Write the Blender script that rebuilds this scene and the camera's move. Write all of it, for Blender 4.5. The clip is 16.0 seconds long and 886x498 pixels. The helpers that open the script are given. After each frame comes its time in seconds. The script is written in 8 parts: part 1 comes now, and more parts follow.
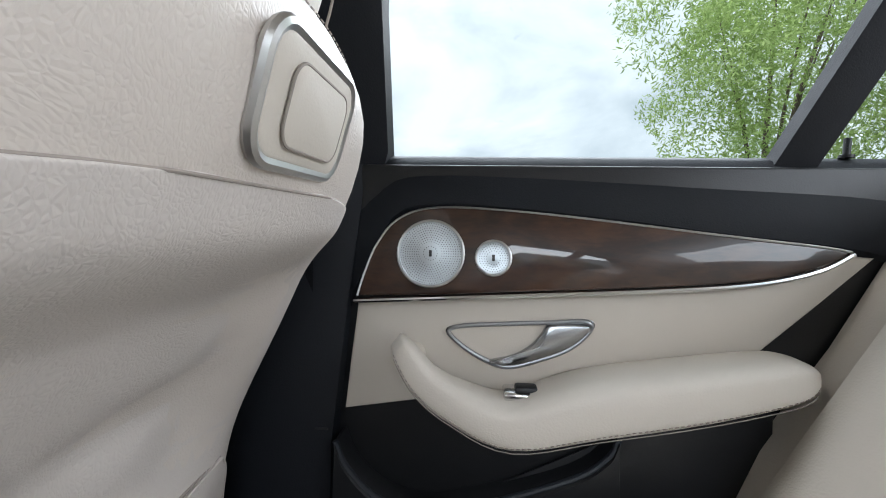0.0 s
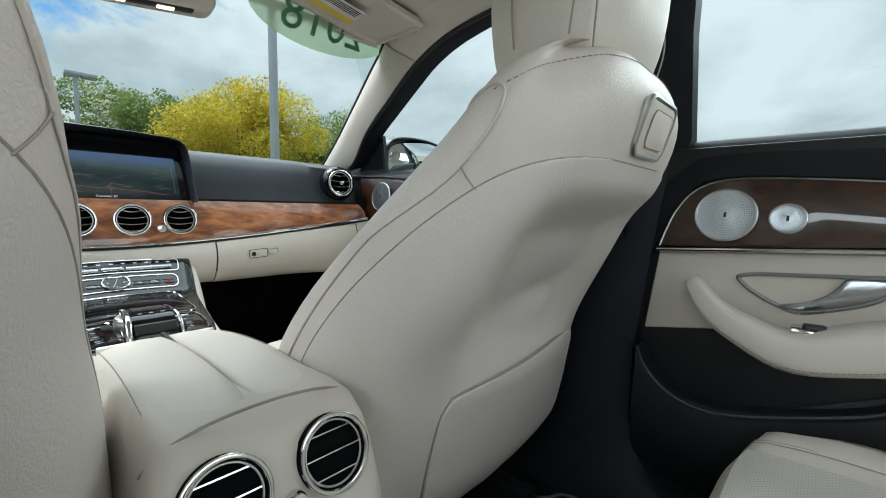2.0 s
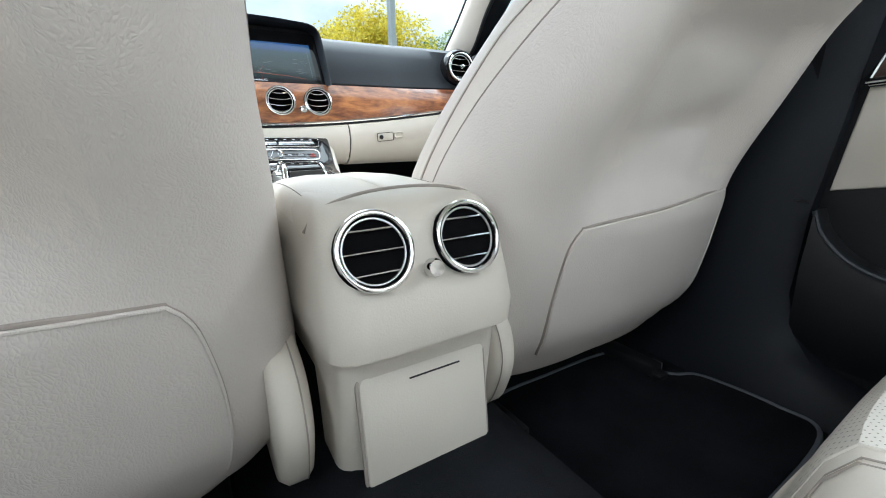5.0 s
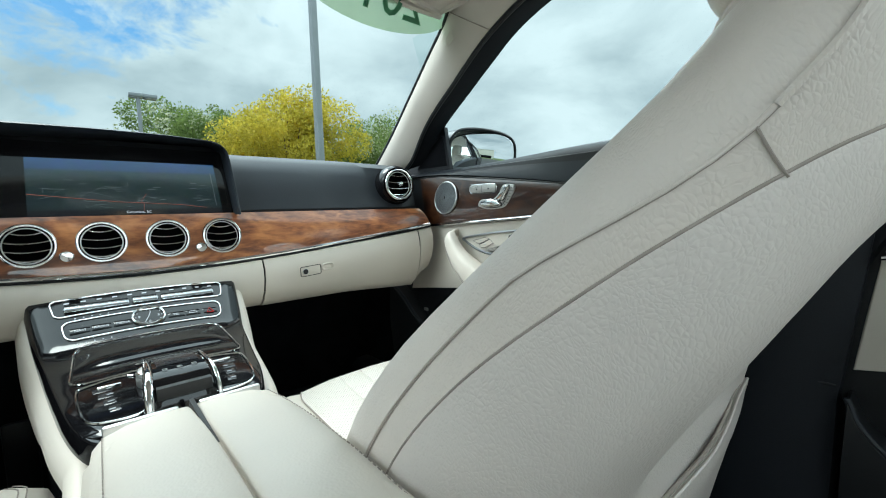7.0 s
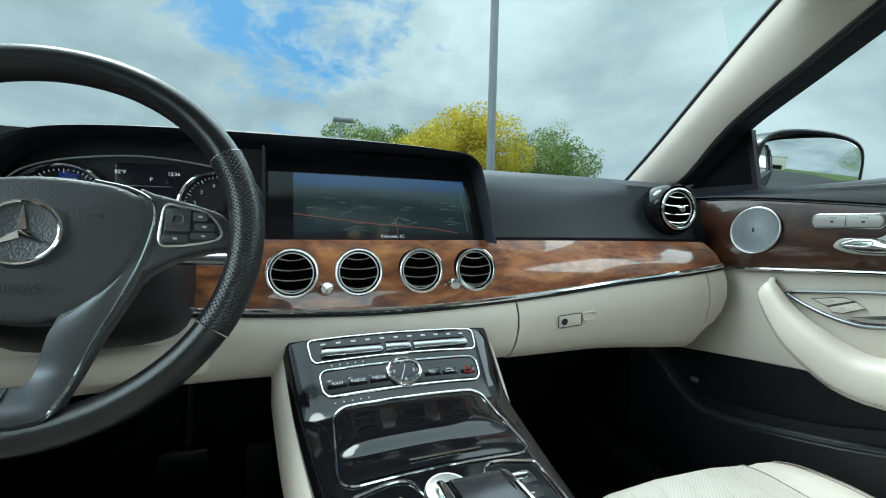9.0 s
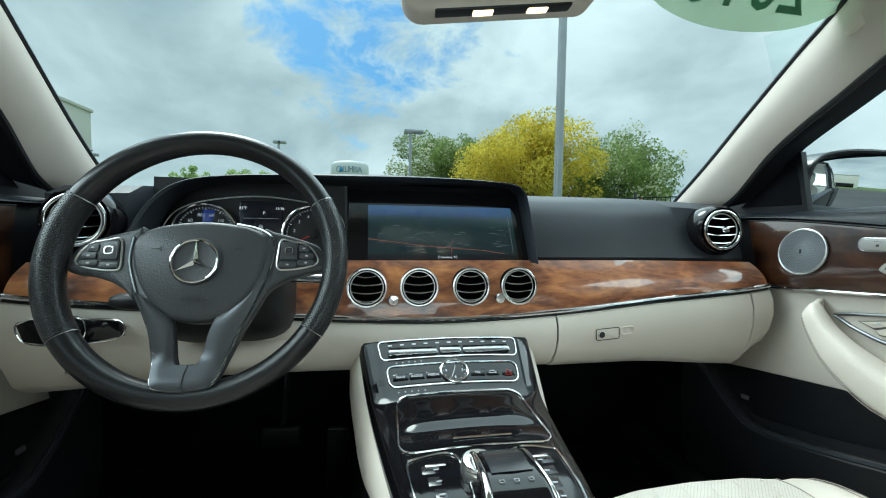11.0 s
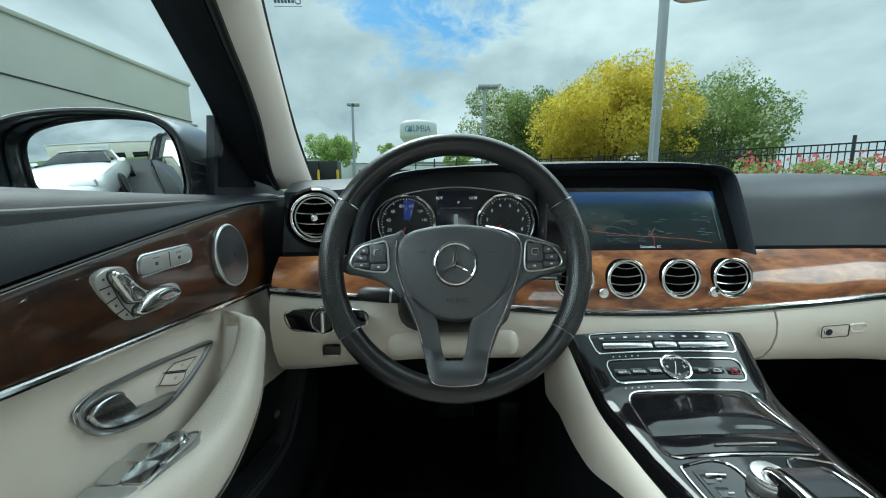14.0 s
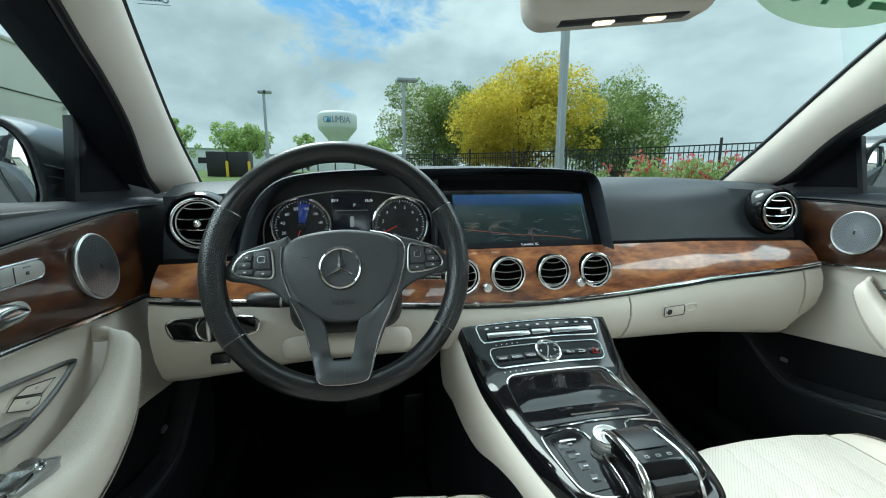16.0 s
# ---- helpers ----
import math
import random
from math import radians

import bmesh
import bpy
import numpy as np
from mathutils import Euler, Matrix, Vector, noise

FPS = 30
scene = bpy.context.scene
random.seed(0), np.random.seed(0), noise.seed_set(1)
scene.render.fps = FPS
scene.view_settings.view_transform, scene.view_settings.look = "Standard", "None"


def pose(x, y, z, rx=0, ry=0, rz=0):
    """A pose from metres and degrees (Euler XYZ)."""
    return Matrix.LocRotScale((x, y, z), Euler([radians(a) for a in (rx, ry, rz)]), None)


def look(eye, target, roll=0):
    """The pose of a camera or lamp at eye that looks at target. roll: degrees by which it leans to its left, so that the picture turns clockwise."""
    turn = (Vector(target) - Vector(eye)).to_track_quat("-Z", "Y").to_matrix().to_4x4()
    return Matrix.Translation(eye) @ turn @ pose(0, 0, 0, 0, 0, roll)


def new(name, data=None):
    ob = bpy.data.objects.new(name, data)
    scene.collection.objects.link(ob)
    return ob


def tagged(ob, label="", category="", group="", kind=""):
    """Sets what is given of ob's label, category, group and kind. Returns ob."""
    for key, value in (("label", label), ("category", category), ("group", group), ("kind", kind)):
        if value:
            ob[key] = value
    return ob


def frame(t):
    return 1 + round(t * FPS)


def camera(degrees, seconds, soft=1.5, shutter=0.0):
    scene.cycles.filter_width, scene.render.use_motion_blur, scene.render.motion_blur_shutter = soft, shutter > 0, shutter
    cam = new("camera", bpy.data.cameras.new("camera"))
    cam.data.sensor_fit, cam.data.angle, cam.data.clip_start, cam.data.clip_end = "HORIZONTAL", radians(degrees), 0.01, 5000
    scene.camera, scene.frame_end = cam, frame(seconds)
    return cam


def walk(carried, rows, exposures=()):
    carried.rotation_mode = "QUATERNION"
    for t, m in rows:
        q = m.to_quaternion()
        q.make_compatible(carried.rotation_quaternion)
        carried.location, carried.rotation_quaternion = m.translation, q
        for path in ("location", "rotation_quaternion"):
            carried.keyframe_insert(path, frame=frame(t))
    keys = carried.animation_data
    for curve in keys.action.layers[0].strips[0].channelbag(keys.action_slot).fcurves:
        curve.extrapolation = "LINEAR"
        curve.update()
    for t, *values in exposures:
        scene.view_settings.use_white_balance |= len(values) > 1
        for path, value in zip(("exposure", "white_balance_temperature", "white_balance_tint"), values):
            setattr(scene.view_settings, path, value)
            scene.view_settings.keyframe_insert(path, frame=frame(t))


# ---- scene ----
cam = camera(94.5, 16.0, 1.05)
PATH = [
    (0, (0.162, -1.156, 0.916), (2.149, -0.97, 0.792), 1.2),
    (0.5, (0.061, -1.177, 0.919), (2.01, -0.747, 0.784), 1.6),
    (1, (-0.048, -1.191, 0.916), (1.803, -0.448, 0.769), 1.8),
    (1.5, (-0.132, -1.21, 0.907), (1.553, -0.143, 0.744), 1.5),
    (2, (-0.161, -1.219, 0.876), (1.297, 0.136, 0.679), 1.1),
    (2.5, (-0.16, -1.218, 0.838), (1.072, 0.335, 0.569), 0.5),
    (3, (-0.17, -1.219, 0.776), (0.893, 0.434, 0.407), 0.2),
    (3.2, (-0.171, -1.221, 0.753), (0.844, 0.451, 0.335), 0.3),
    (5.3, (-0.18, -1.213, 0.738), (0.825, 0.43, 0.2), -1.4),
    (5.5, (-0.169, -1.199, 0.7548), (0.8916, 0.4294, 0.2834), -1.28),
    (6, (-0.1294, -1.1512, 0.8058), (1.0336, 0.4302, 0.4266), -1.78),
    (6.5, (-0.091, -1.0865, 0.854), (1.167, 0.442, 0.573), -1.95),
    (7, (-0.076, -1.001, 0.885), (1.233, 0.497, 0.683), -1.3),
    (7.5, (-0.082, -0.871, 0.905), (1.177, 0.675, 0.751), -0.3),
    (8, (-0.103, -0.763, 0.899), (1.009, 0.894, 0.769), 0.7),
    (8.5, (-0.141, -0.674, 0.911), (0.767, 1.102, 0.775), 1.4),
    (9, (-0.152, -0.659, 0.919), (0.539, 1.213, 0.781), 1.2),
    (9.2, (-0.146, -0.674, 0.932), (0.464, 1.226, 0.787), 1.3),
    (11.3, (-0.16, -0.79, 0.964), (0.184, 1.177, 0.855), 1.2),
    (11.5, (-0.166, -0.774, 0.982), (0.151, 1.195, 0.827), 1.6),
    (12, (-0.212, -0.728, 0.98), (0.021, 1.252, 0.818), 1.7),
    (12.5, (-0.278, -0.696, 0.986), (-0.139, 1.289, 0.788), 1.7),
    (13, (-0.346, -0.698, 0.99), (-0.276, 1.288, 0.761), 1.4),
    (13.5, (-0.397, -0.717, 0.99), (-0.358, 1.264, 0.717), 0.8),
    (14, (-0.415, -0.753, 1.014), (-0.374, 1.222, 0.702), -0.3),
    (14.5, (-0.399, -0.763, 1.015), (-0.334, 1.207, 0.678), -1.1),
    (15, (-0.397, -0.775, 1.022), (-0.29, 1.192, 0.673), -1.6),
    (15.5, (-0.39, -0.781, 1.029), (-0.186, 1.177, 0.681), -1.2),
    (16, (-0.358, -0.794, 1.035), (0.047, 1.134, 0.69), 0.0),
]
EXPO = [(0, 1.35, 6270, 16), (0.5, 1.24, 6250, 17), (1, 1.05, 6250, 12), (1.5, 0.93, 6220, 9), (2, 0.92, 6200, 7), (2.6, 1.05, 6250, 9), (3.1, 1.35, 6250, 12), (5.5, 1.69, 6080, 10), (6.5, 1.33, 6250, 9), (7.3, 0.9, 5900, -3), (8.3, 0.78, 5870, -3), (9, 0.83, 5850, -3), (12, 0.99, 5950, -3), (16, 0.99, 5950, -3)]
walk(cam, [(t, look(eye, target, roll)) for t, eye, target, roll in PATH], EXPO)

# ---- world and light ----
world = bpy.data.worlds.new("sky")
scene.world = world
world.use_nodes = True
wt = world.node_tree
wt.nodes.clear()


def wnode(kind, **inputs):
    n = wt.nodes.new(kind)
    for k, v in inputs.items():
        n.inputs[k].default_value = v
    return n


sky = wnode("ShaderNodeTexSky")
sky.sky_type, sky.sun_disc = "NISHITA", False
SUN_EL, SUN_AZ = radians(58), radians(-25)
sky.sun_elevation, sky.sun_rotation = SUN_EL, SUN_AZ
coord = wnode("ShaderNodeTexCoord")
spread = wnode("ShaderNodeMapping")
spread.inputs["Scale"].default_value = (1.0, 1.0, 1.8)
spread.inputs["Location"].default_value = (0.35, 0.1, 0.55)
puff = wnode("ShaderNodeTexNoise", Scale=6.0, Detail=10.0, Roughness=0.64, Distortion=0.35)
shade = wnode("ShaderNodeTexNoise", Scale=2.8, Detail=7.0, Roughness=0.52, Distortion=0.3)
cover = wnode("ShaderNodeValToRGB")
cover.color_ramp.elements[0].position, cover.color_ramp.elements[1].position = 0.33, 0.49
tone = wnode("ShaderNodeValToRGB")
tone.color_ramp.elements[0].position, tone.color_ramp.elements[1].position = 0.32, 0.65
tone.color_ramp.elements[0].color, tone.color_ramp.elements[1].color = (3.3, 4.05, 4.4, 1), (7.1, 7.8, 8.05, 1)
blend = wnode("ShaderNodeMix")
blend.data_type = "RGBA"
rise = wnode("ShaderNodeSeparateXYZ")
zenith = wnode("ShaderNodeMapRange")
zenith.interpolation_type = "SMOOTHSTEP"
for k, v in (("From Min", 0.3), ("From Max", 1.0), ("To Min", 1.0), ("To Max", 2.0)):
    zenith.inputs[k].default_value = v
bright = wnode("ShaderNodeMix")
bright.data_type, bright.blend_type = "RGBA", "MULTIPLY"
bright.inputs["Factor"].default_value = 1.0
back = wnode("ShaderNodeBackground", Strength=0.06)
wout = wnode("ShaderNodeOutputWorld")
wl = wt.links.new
wl(coord.outputs["Generated"], spread.inputs["Vector"])
wl(spread.outputs["Vector"], puff.inputs["Vector"])
wl(spread.outputs["Vector"], shade.inputs["Vector"])
gap = wnode("ShaderNodeVectorMath")
gap.operation = "DOT_PRODUCT"
gap.inputs[1].default_value = (0.0, math.cos(radians(25)), math.sin(radians(25)))
thin = wnode("ShaderNodeMapRange")
thin.interpolation_type = "SMOOTHSTEP"
for k, v in (("From Min", 0.955), ("From Max", 0.998), ("To Min", 0.14), ("To Max", -0.11)):
    thin.inputs[k].default_value = v
veil = wnode("ShaderNodeMath")
veil.operation = "ADD"
wl(coord.outputs["Generated"], gap.inputs[0])
wl(gap.outputs["Value"], thin.inputs["Value"])
wl(thin.outputs["Result"], veil.inputs[0])
wl(puff.outputs["Fac"], veil.inputs[1])
wl(veil.outputs[0], cover.inputs["Fac"])
wl(shade.outputs["Fac"], tone.inputs["Fac"])
wl(cover.outputs["Color"], blend.inputs["Factor"])
tint_sky = wnode("ShaderNodeMix")
tint_sky.data_type, tint_sky.blend_type = "RGBA", "MULTIPLY"
tint_sky.inputs["Factor"].default_value = 1.0
tint_sky.inputs["B"].default_value = (0.6, 0.95, 1.12, 1)
wl(sky.outputs["Color"], tint_sky.inputs["A"])
wl(tint_sky.outputs["Result"], blend.inputs["A"])
wl(tone.outputs["Color"], blend.inputs["B"])
wl(coord.outputs["Generated"], rise.inputs[0])
wl(rise.outputs["Z"], zenith.inputs["Value"])
wl(blend.outputs["Result"], bright.inputs["A"])
wl(zenith.outputs["Result"], bright.inputs["B"])
wl(bright.outputs["Result"], back.inputs["Color"])
wl(back.outputs["Background"], wout.inputs["Surface"])

sun = new("sun", bpy.data.lights.new("sun", "SUN"))
sun.data.energy, sun.data.angle, sun.data.color = 1.5, radians(24), (1.0, 0.96, 0.9)
sun.matrix_world = look((0, 0, 0), (-math.sin(SUN_AZ) * math.cos(SUN_EL), -math.cos(SUN_AZ) * math.cos(SUN_EL), -math.sin(SUN_EL)))


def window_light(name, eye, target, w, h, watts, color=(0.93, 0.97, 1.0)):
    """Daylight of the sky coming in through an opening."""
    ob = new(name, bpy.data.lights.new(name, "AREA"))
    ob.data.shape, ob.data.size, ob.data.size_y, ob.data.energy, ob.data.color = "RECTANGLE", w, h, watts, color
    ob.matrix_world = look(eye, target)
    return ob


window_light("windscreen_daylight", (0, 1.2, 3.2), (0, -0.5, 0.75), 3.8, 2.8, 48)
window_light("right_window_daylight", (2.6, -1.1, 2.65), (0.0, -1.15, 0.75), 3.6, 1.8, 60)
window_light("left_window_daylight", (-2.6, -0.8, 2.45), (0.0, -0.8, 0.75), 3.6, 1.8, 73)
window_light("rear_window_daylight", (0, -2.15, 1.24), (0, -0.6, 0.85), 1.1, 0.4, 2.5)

# ---- helpers for building ----
MIRROR = False
SHEET_SIDE = 1


def V(*a):
    return Vector(a)


def lerp(a, b, t):
    return a + (b - a) * t


def smooth(a, b, x):
    t = min(1, max(0, (x - a) / (b - a)))
    return t * t * (3 - 2 * t)


def interp(table, x):
    """Smooth curve through (x, value, ...) rows."""
    n = len(table)
    if x <= table[0][0]:
        return list(table[0][1:])
    if x >= table[-1][0]:
        return list(table[-1][1:])
    i = max(k for k in range(n - 1) if table[k][0] <= x)
    x0, x1 = table[i][0], table[i + 1][0]
    t = (x - x0) / (x1 - x0)
    res = []
    for c in range(1, len(table[0])):
        p1, p2 = table[i][c], table[i + 1][c]
        m1 = (p2 - table[i - 1][c]) / (x1 - table[i - 1][0]) if i > 0 else (p2 - p1) / (x1 - x0)
        m2 = (table[i + 2][c] - p1) / (table[i + 2][0] - x0) if i + 2 < n else (p2 - p1) / (x1 - x0)
        h = x1 - x0
        res.append((2 * t**3 - 3 * t**2 + 1) * p1 + (t**3 - 2 * t**2 + t) * h * m1 + (-2 * t**3 + 3 * t**2) * p2 + (t**3 - t**2) * h * m2)
    return res


def curve(points, n, closed=False):
    """n points of a smooth curve through the given ones."""
    pts = [Vector(p) for p in points]
    m = len(pts)
    out = []
    count = m if closed else m - 1
    for k in range(n):
        s = k * count / (n if closed else n - 1)
        i = min(int(s), count - 1)
        t = s - i
        if closed:
            p0, p1, p2, p3 = pts[(i - 1) % m], pts[i % m], pts[(i + 1) % m], pts[(i + 2) % m]
        else:
            p1, p2 = pts[i], pts[i + 1]
            p0 = pts[i - 1] if i > 0 else p1 * 2 - p2
            p3 = pts[i + 2] if i + 2 < m else p2 * 2 - p1
        out.append(0.5 * (2 * p1 + (p2 - p0) * t + (2 * p0 - 5 * p1 + 4 * p2 - p3) * t * t + (3 * p1 - p0 - 3 * p2 + p3) * t**3))
    return out


def loft(rings, closed=True, caps=True):
    bm = bmesh.new()
    vs = [[bm.verts.new(p) for p in r] for r in rings]
    n = len(rings[0])
    for a, b in zip(vs, vs[1:]):
        for i in range(n if closed else n - 1):
            j = (i + 1) % n
            bm.faces.new((a[i], a[j], b[j], b[i]))
    if caps and closed:
        bm.faces.new(vs[0][::-1])
        bm.faces.new(vs[-1])
    bmesh.ops.recalc_face_normals(bm, faces=bm.faces)
    return bm


def sheet(rows, thick=0.003):
    """A solid sheet over a grid of points; the given points are one of its faces."""
    g = np.array([[tuple(p) for p in r] for r in rows])
    du, dv = np.gradient(g, axis=0), np.gradient(g, axis=1)
    n = np.cross(du, dv)
    n /= np.maximum(np.linalg.norm(n, axis=2), 1e-9)[..., None]
    bm = bmesh.new()
    top = [[bm.verts.new(p) for p in r] for r in g]
    nr, nc = g.shape[:2]
    if thick:
        low = [[bm.verts.new(p) for p in r] for r in g + n * thick * SHEET_SIDE]
    for i in range(nr - 1):
        for j in range(nc - 1):
            bm.faces.new((top[i][j], top[i + 1][j], top[i + 1][j + 1], top[i][j + 1]))
            if thick:
                bm.faces.new((low[i][j], low[i][j + 1], low[i + 1][j + 1], low[i + 1][j]))
    if thick:
        for j in range(nc - 1):
            bm.faces.new((top[0][j], top[0][j + 1], low[0][j + 1], low[0][j]))
            bm.faces.new((top[-1][j + 1], top[-1][j], low[-1][j], low[-1][j + 1]))
        for i in range(nr - 1):
            bm.faces.new((top[i + 1][0], top[i][0], low[i][0], low[i + 1][0]))
            bm.faces.new((top[i][-1], top[i + 1][-1], low[i + 1][-1], low[i][-1]))
    bmesh.ops.recalc_face_normals(bm, faces=bm.faces)
    return bm


def tube(points, r, seg=10, closed=False, flat=1.0, caps=True):
    """A round bar along points; r one radius or one for each point; flat squeezes it along the local normal."""
    pts = [Vector(p) for p in points]
    n = len(pts)
    rad = r if isinstance(r, (list, tuple)) else [r] * n
    rings, up = [], None
    for i, p in enumerate(pts):
        if closed:
            d = (pts[(i + 1) % n] - pts[i - 1]).normalized()
        else:
            d = (pts[min(i + 1, n - 1)] - pts[max(i - 1, 0)]).normalized()
        if up is None:
            up = Vector((0, 0, 1)) if abs(d.z) < 0.9 else Vector((0, 1, 0))
        side = d.cross(up).normalized()
        up = side.cross(d).normalized()
        rings.append([p + side * math.cos(a) * rad[i] + up * math.sin(a) * rad[i] * flat for a in (2 * math.pi * k / seg for k in range(seg))])
    if closed:
        bm = bmesh.new()
        vs = [[bm.verts.new(q) for q in rg] for rg in rings]
        for i in range(n):
            a, b = vs[i], vs[(i + 1) % n]
            for k in range(seg):
                bm.faces.new((a[k], a[(k + 1) % seg], b[(k + 1) % seg], b[k]))
        bmesh.ops.recalc_face_normals(bm, faces=bm.faces)
        return bm
    return loft(rings, caps=caps)


def stitches(points, r=0.0006, dash=0.0042, gap=0.0028):
    """A row of short thread stitches along points."""
    pts = [Vector(p) for p in points]
    bm = bmesh.new()
    pos, k, on = 0.0, 0, True
    runs, cur, left = [], [pts[0]], dash
    for a, b in zip(pts, pts[1:]):
        seg, done = (b - a).length, 0.0
        while seg - done > left:
            done += left
            p = lerp(a, b, done / seg)
            cur.append(p)
            if on:
                runs.append(cur)
            cur, on = [p], not on
            left = dash if on else gap
        left -= seg - done
        cur.append(b)
    for run in runs:
        a, b = run[0], run[-1]
        d = (b - a).normalized()
        u = d.orthogonal().normalized() * r
        w = d.cross(u)
        q = [[bm.verts.new(p + o) for o in (u, w, -u, -w)] for p in (a, (a + b) / 2, b)]
        for m, n in zip(q, q[1:]):
            for i in range(4):
                bm.faces.new((m[i], m[(i + 1) % 4], n[(i + 1) % 4], n[i]))
        bm.faces.new(q[0][::-1])
        bm.faces.new(q[-1])
    return bm


def axes(origin, axis, up=(0, 0, 1)):
    """A frame whose z is the axis and whose y is as near to up as can be."""
    z = Vector(axis).normalized()
    x = Vector(up).cross(z).normalized()
    y = z.cross(x)
    m = Matrix((x, y, z)).transposed().to_4x4()
    m.translation = Vector(origin)
    return m


def lathe(profile, m, seg=32, sx=1.0, sy=1.0):
    """A turned body: (radius, height) rows round the z axis of m."""
    rings = [[m @ Vector((r * sx * math.cos(2 * math.pi * k / seg), r * sy * math.sin(2 * math.pi * k / seg), h)) for k in range(seg)] for r, h in profile]
    return loft(rings)


def ring(m, r, minor, seg=40, sec=10, depth=1.0):
    pts = [(minor * math.cos(2 * math.pi * k / sec), minor * depth * math.sin(2 * math.pi * k / sec)) for k in range(sec)]
    bm = bmesh.new()
    vs = [[bm.verts.new(m @ Vector(((r + a) * math.cos(t), (r + a) * math.sin(t), b))) for a, b in pts] for t in (2 * math.pi * k / seg for k in range(seg))]
    for i in range(seg):
        a, b = vs[i], vs[(i + 1) % seg]
        for k in range(sec):
            bm.faces.new((a[k], a[(k + 1) % sec], b[(k + 1) % sec], b[k]))
    bmesh.ops.recalc_face_normals(bm, faces=bm.faces)
    return bm


def plate(outline, m, depth, bevel=0.002, dome=0.0, seg=2):
    """A slab with the given outline (in the x and y of m), its front at z = 0 and its back at -depth; dome bulges the front."""
    pts = [Vector((p[0], p[1])) for p in outline]
    area = sum(a.x * b.y - b.x * a.y for a, b in zip(pts, pts[1:] + pts[:1]))
    if area < 0:
        pts = pts[::-1]
    n = len(pts)
    c = sum(pts, Vector((0, 0))) / n

    def inset(d):
        res = []
        for i in range(n):
            e1, e2 = (pts[i] - pts[i - 1]).normalized(), (pts[(i + 1) % n] - pts[i]).normalized()
            nn = Vector((-e1.y - e2.y, e1.x + e2.x))
            if nn.length < 1e-6:
                nn = Vector((-e1.y, e1.x))
            nn.normalize()
            res.append(pts[i] + nn * d)
        return res
    rings = [[m @ Vector((p.x, p.y, -depth)) for p in pts]]
    for k in range(seg + 1):
        a = k / seg * math.pi / 2
        rings.append([m @ Vector((p.x, p.y, -bevel + bevel * math.sin(a))) for p in inset(bevel * (1 - math.cos(a)))])
    base = inset(bevel)
    if dome:
        for f in (0.15, 0.35, 0.6, 0.85):
            rings.append([m @ Vector((lerp(p.x, c.x, f), lerp(p.y, c.y, f), dome * (1 - (1 - f) ** 2))) for p in base])
    return loft(rings)


def box(cx, cy, cz, sx, sy, sz, bevel=0.004, seg=2, m=None):
    bm = bmesh.new()
    bmesh.ops.create_cube(bm, size=1)
    bmesh.ops.scale(bm, vec=(sx, sy, sz), verts=bm.verts)
    if bevel:
        bmesh.ops.bevel(bm, geom=bm.edges[:], offset=min(bevel, min(sx, sy, sz) * 0.45), segments=seg, profile=0.5, affect="EDGES")
    bmesh.ops.transform(bm, matrix=(m or Matrix()) @ Matrix.Translation((cx, cy, cz)), verts=bm.verts)
    return bm


def rounded(w, h, r, n=5, cx=0, cy=0):
    """Outline of a rectangle with round corners."""
    out = []
    for sx, sy, a0 in ((1, 1, 0), (-1, 1, 90), (-1, -1, 180), (1, -1, 270)):
        for k in range(n + 1):
            a = radians(a0 + 90 * k / n)
            out.append((cx + sx * (w / 2 - r) + r * math.cos(a), cy + sy * (h / 2 - r) + r * math.sin(a)))
    return out


def join(*bms):
    """One bmesh out of several."""
    res = bms[0]
    for b in bms[1:]:
        me = bpy.data.meshes.new("tmp")
        b.to_mesh(me)
        b.free()
        res.from_mesh(me)
        bpy.data.meshes.remove(me)
    return res


def mesh_of(name, bm, mat, sharp=40):
    if MIRROR:
        for v in bm.verts:
            v.co.x = -v.co.x
        bmesh.ops.reverse_faces(bm, faces=bm.faces)
    for f in bm.faces:
        f.smooth = True
    lim = radians(sharp)
    for e in bm.edges:
        if len(e.link_faces) == 2 and e.calc_face_angle(0) > lim:
            e.smooth = False
    me = bpy.data.meshes.new(name)
    bm.to_mesh(me)
    bm.free()
    me.materials.append(mat)
    return me


def thing(name, at=(0, 0, 0), label="", category="", group="", kind=""):
    ob = new(name)
    ob.empty_display_size = 0.05
    ob.location = (-at[0] if MIRROR else at[0], at[1], at[2])
    return tagged(ob, label, category, group, kind)


def origin_of(ob):
    m = Matrix.Translation(ob.location)
    return m if ob.parent is None else Matrix()


def part(name, bm, mat, parent=None, label="", sharp=40, category="", kind=""):
    """One mesh object, built in place, under a thing or a part."""
    ob = new(name, mesh_of(name, bm, mat, sharp))
    if parent is not None:
        ob.parent = parent
        ob.matrix_parent_inverse = origin_of(parent).inverted()
    return tagged(ob, label, category, "", kind)


def text_bm(body, size, m, depth=0.0006, align="CENTER"):
    """Letters as a mesh, in the x and y of m."""
    cu = bpy.data.curves.new("letters", "FONT")
    cu.body, cu.size, cu.extrude, cu.align_x, cu.align_y, cu.resolution_u = body, size, depth, align, "CENTER", 3
    ob = bpy.data.objects.new("letters", cu)
    me = ob.to_mesh()
    bm = bmesh.new()
    bm.from_mesh(me)
    ob.to_mesh_clear()
    bpy.data.objects.remove(ob)
    bpy.data.curves.remove(cu)
    bmesh.ops.transform(bm, matrix=m, verts=bm.verts)
    return bm


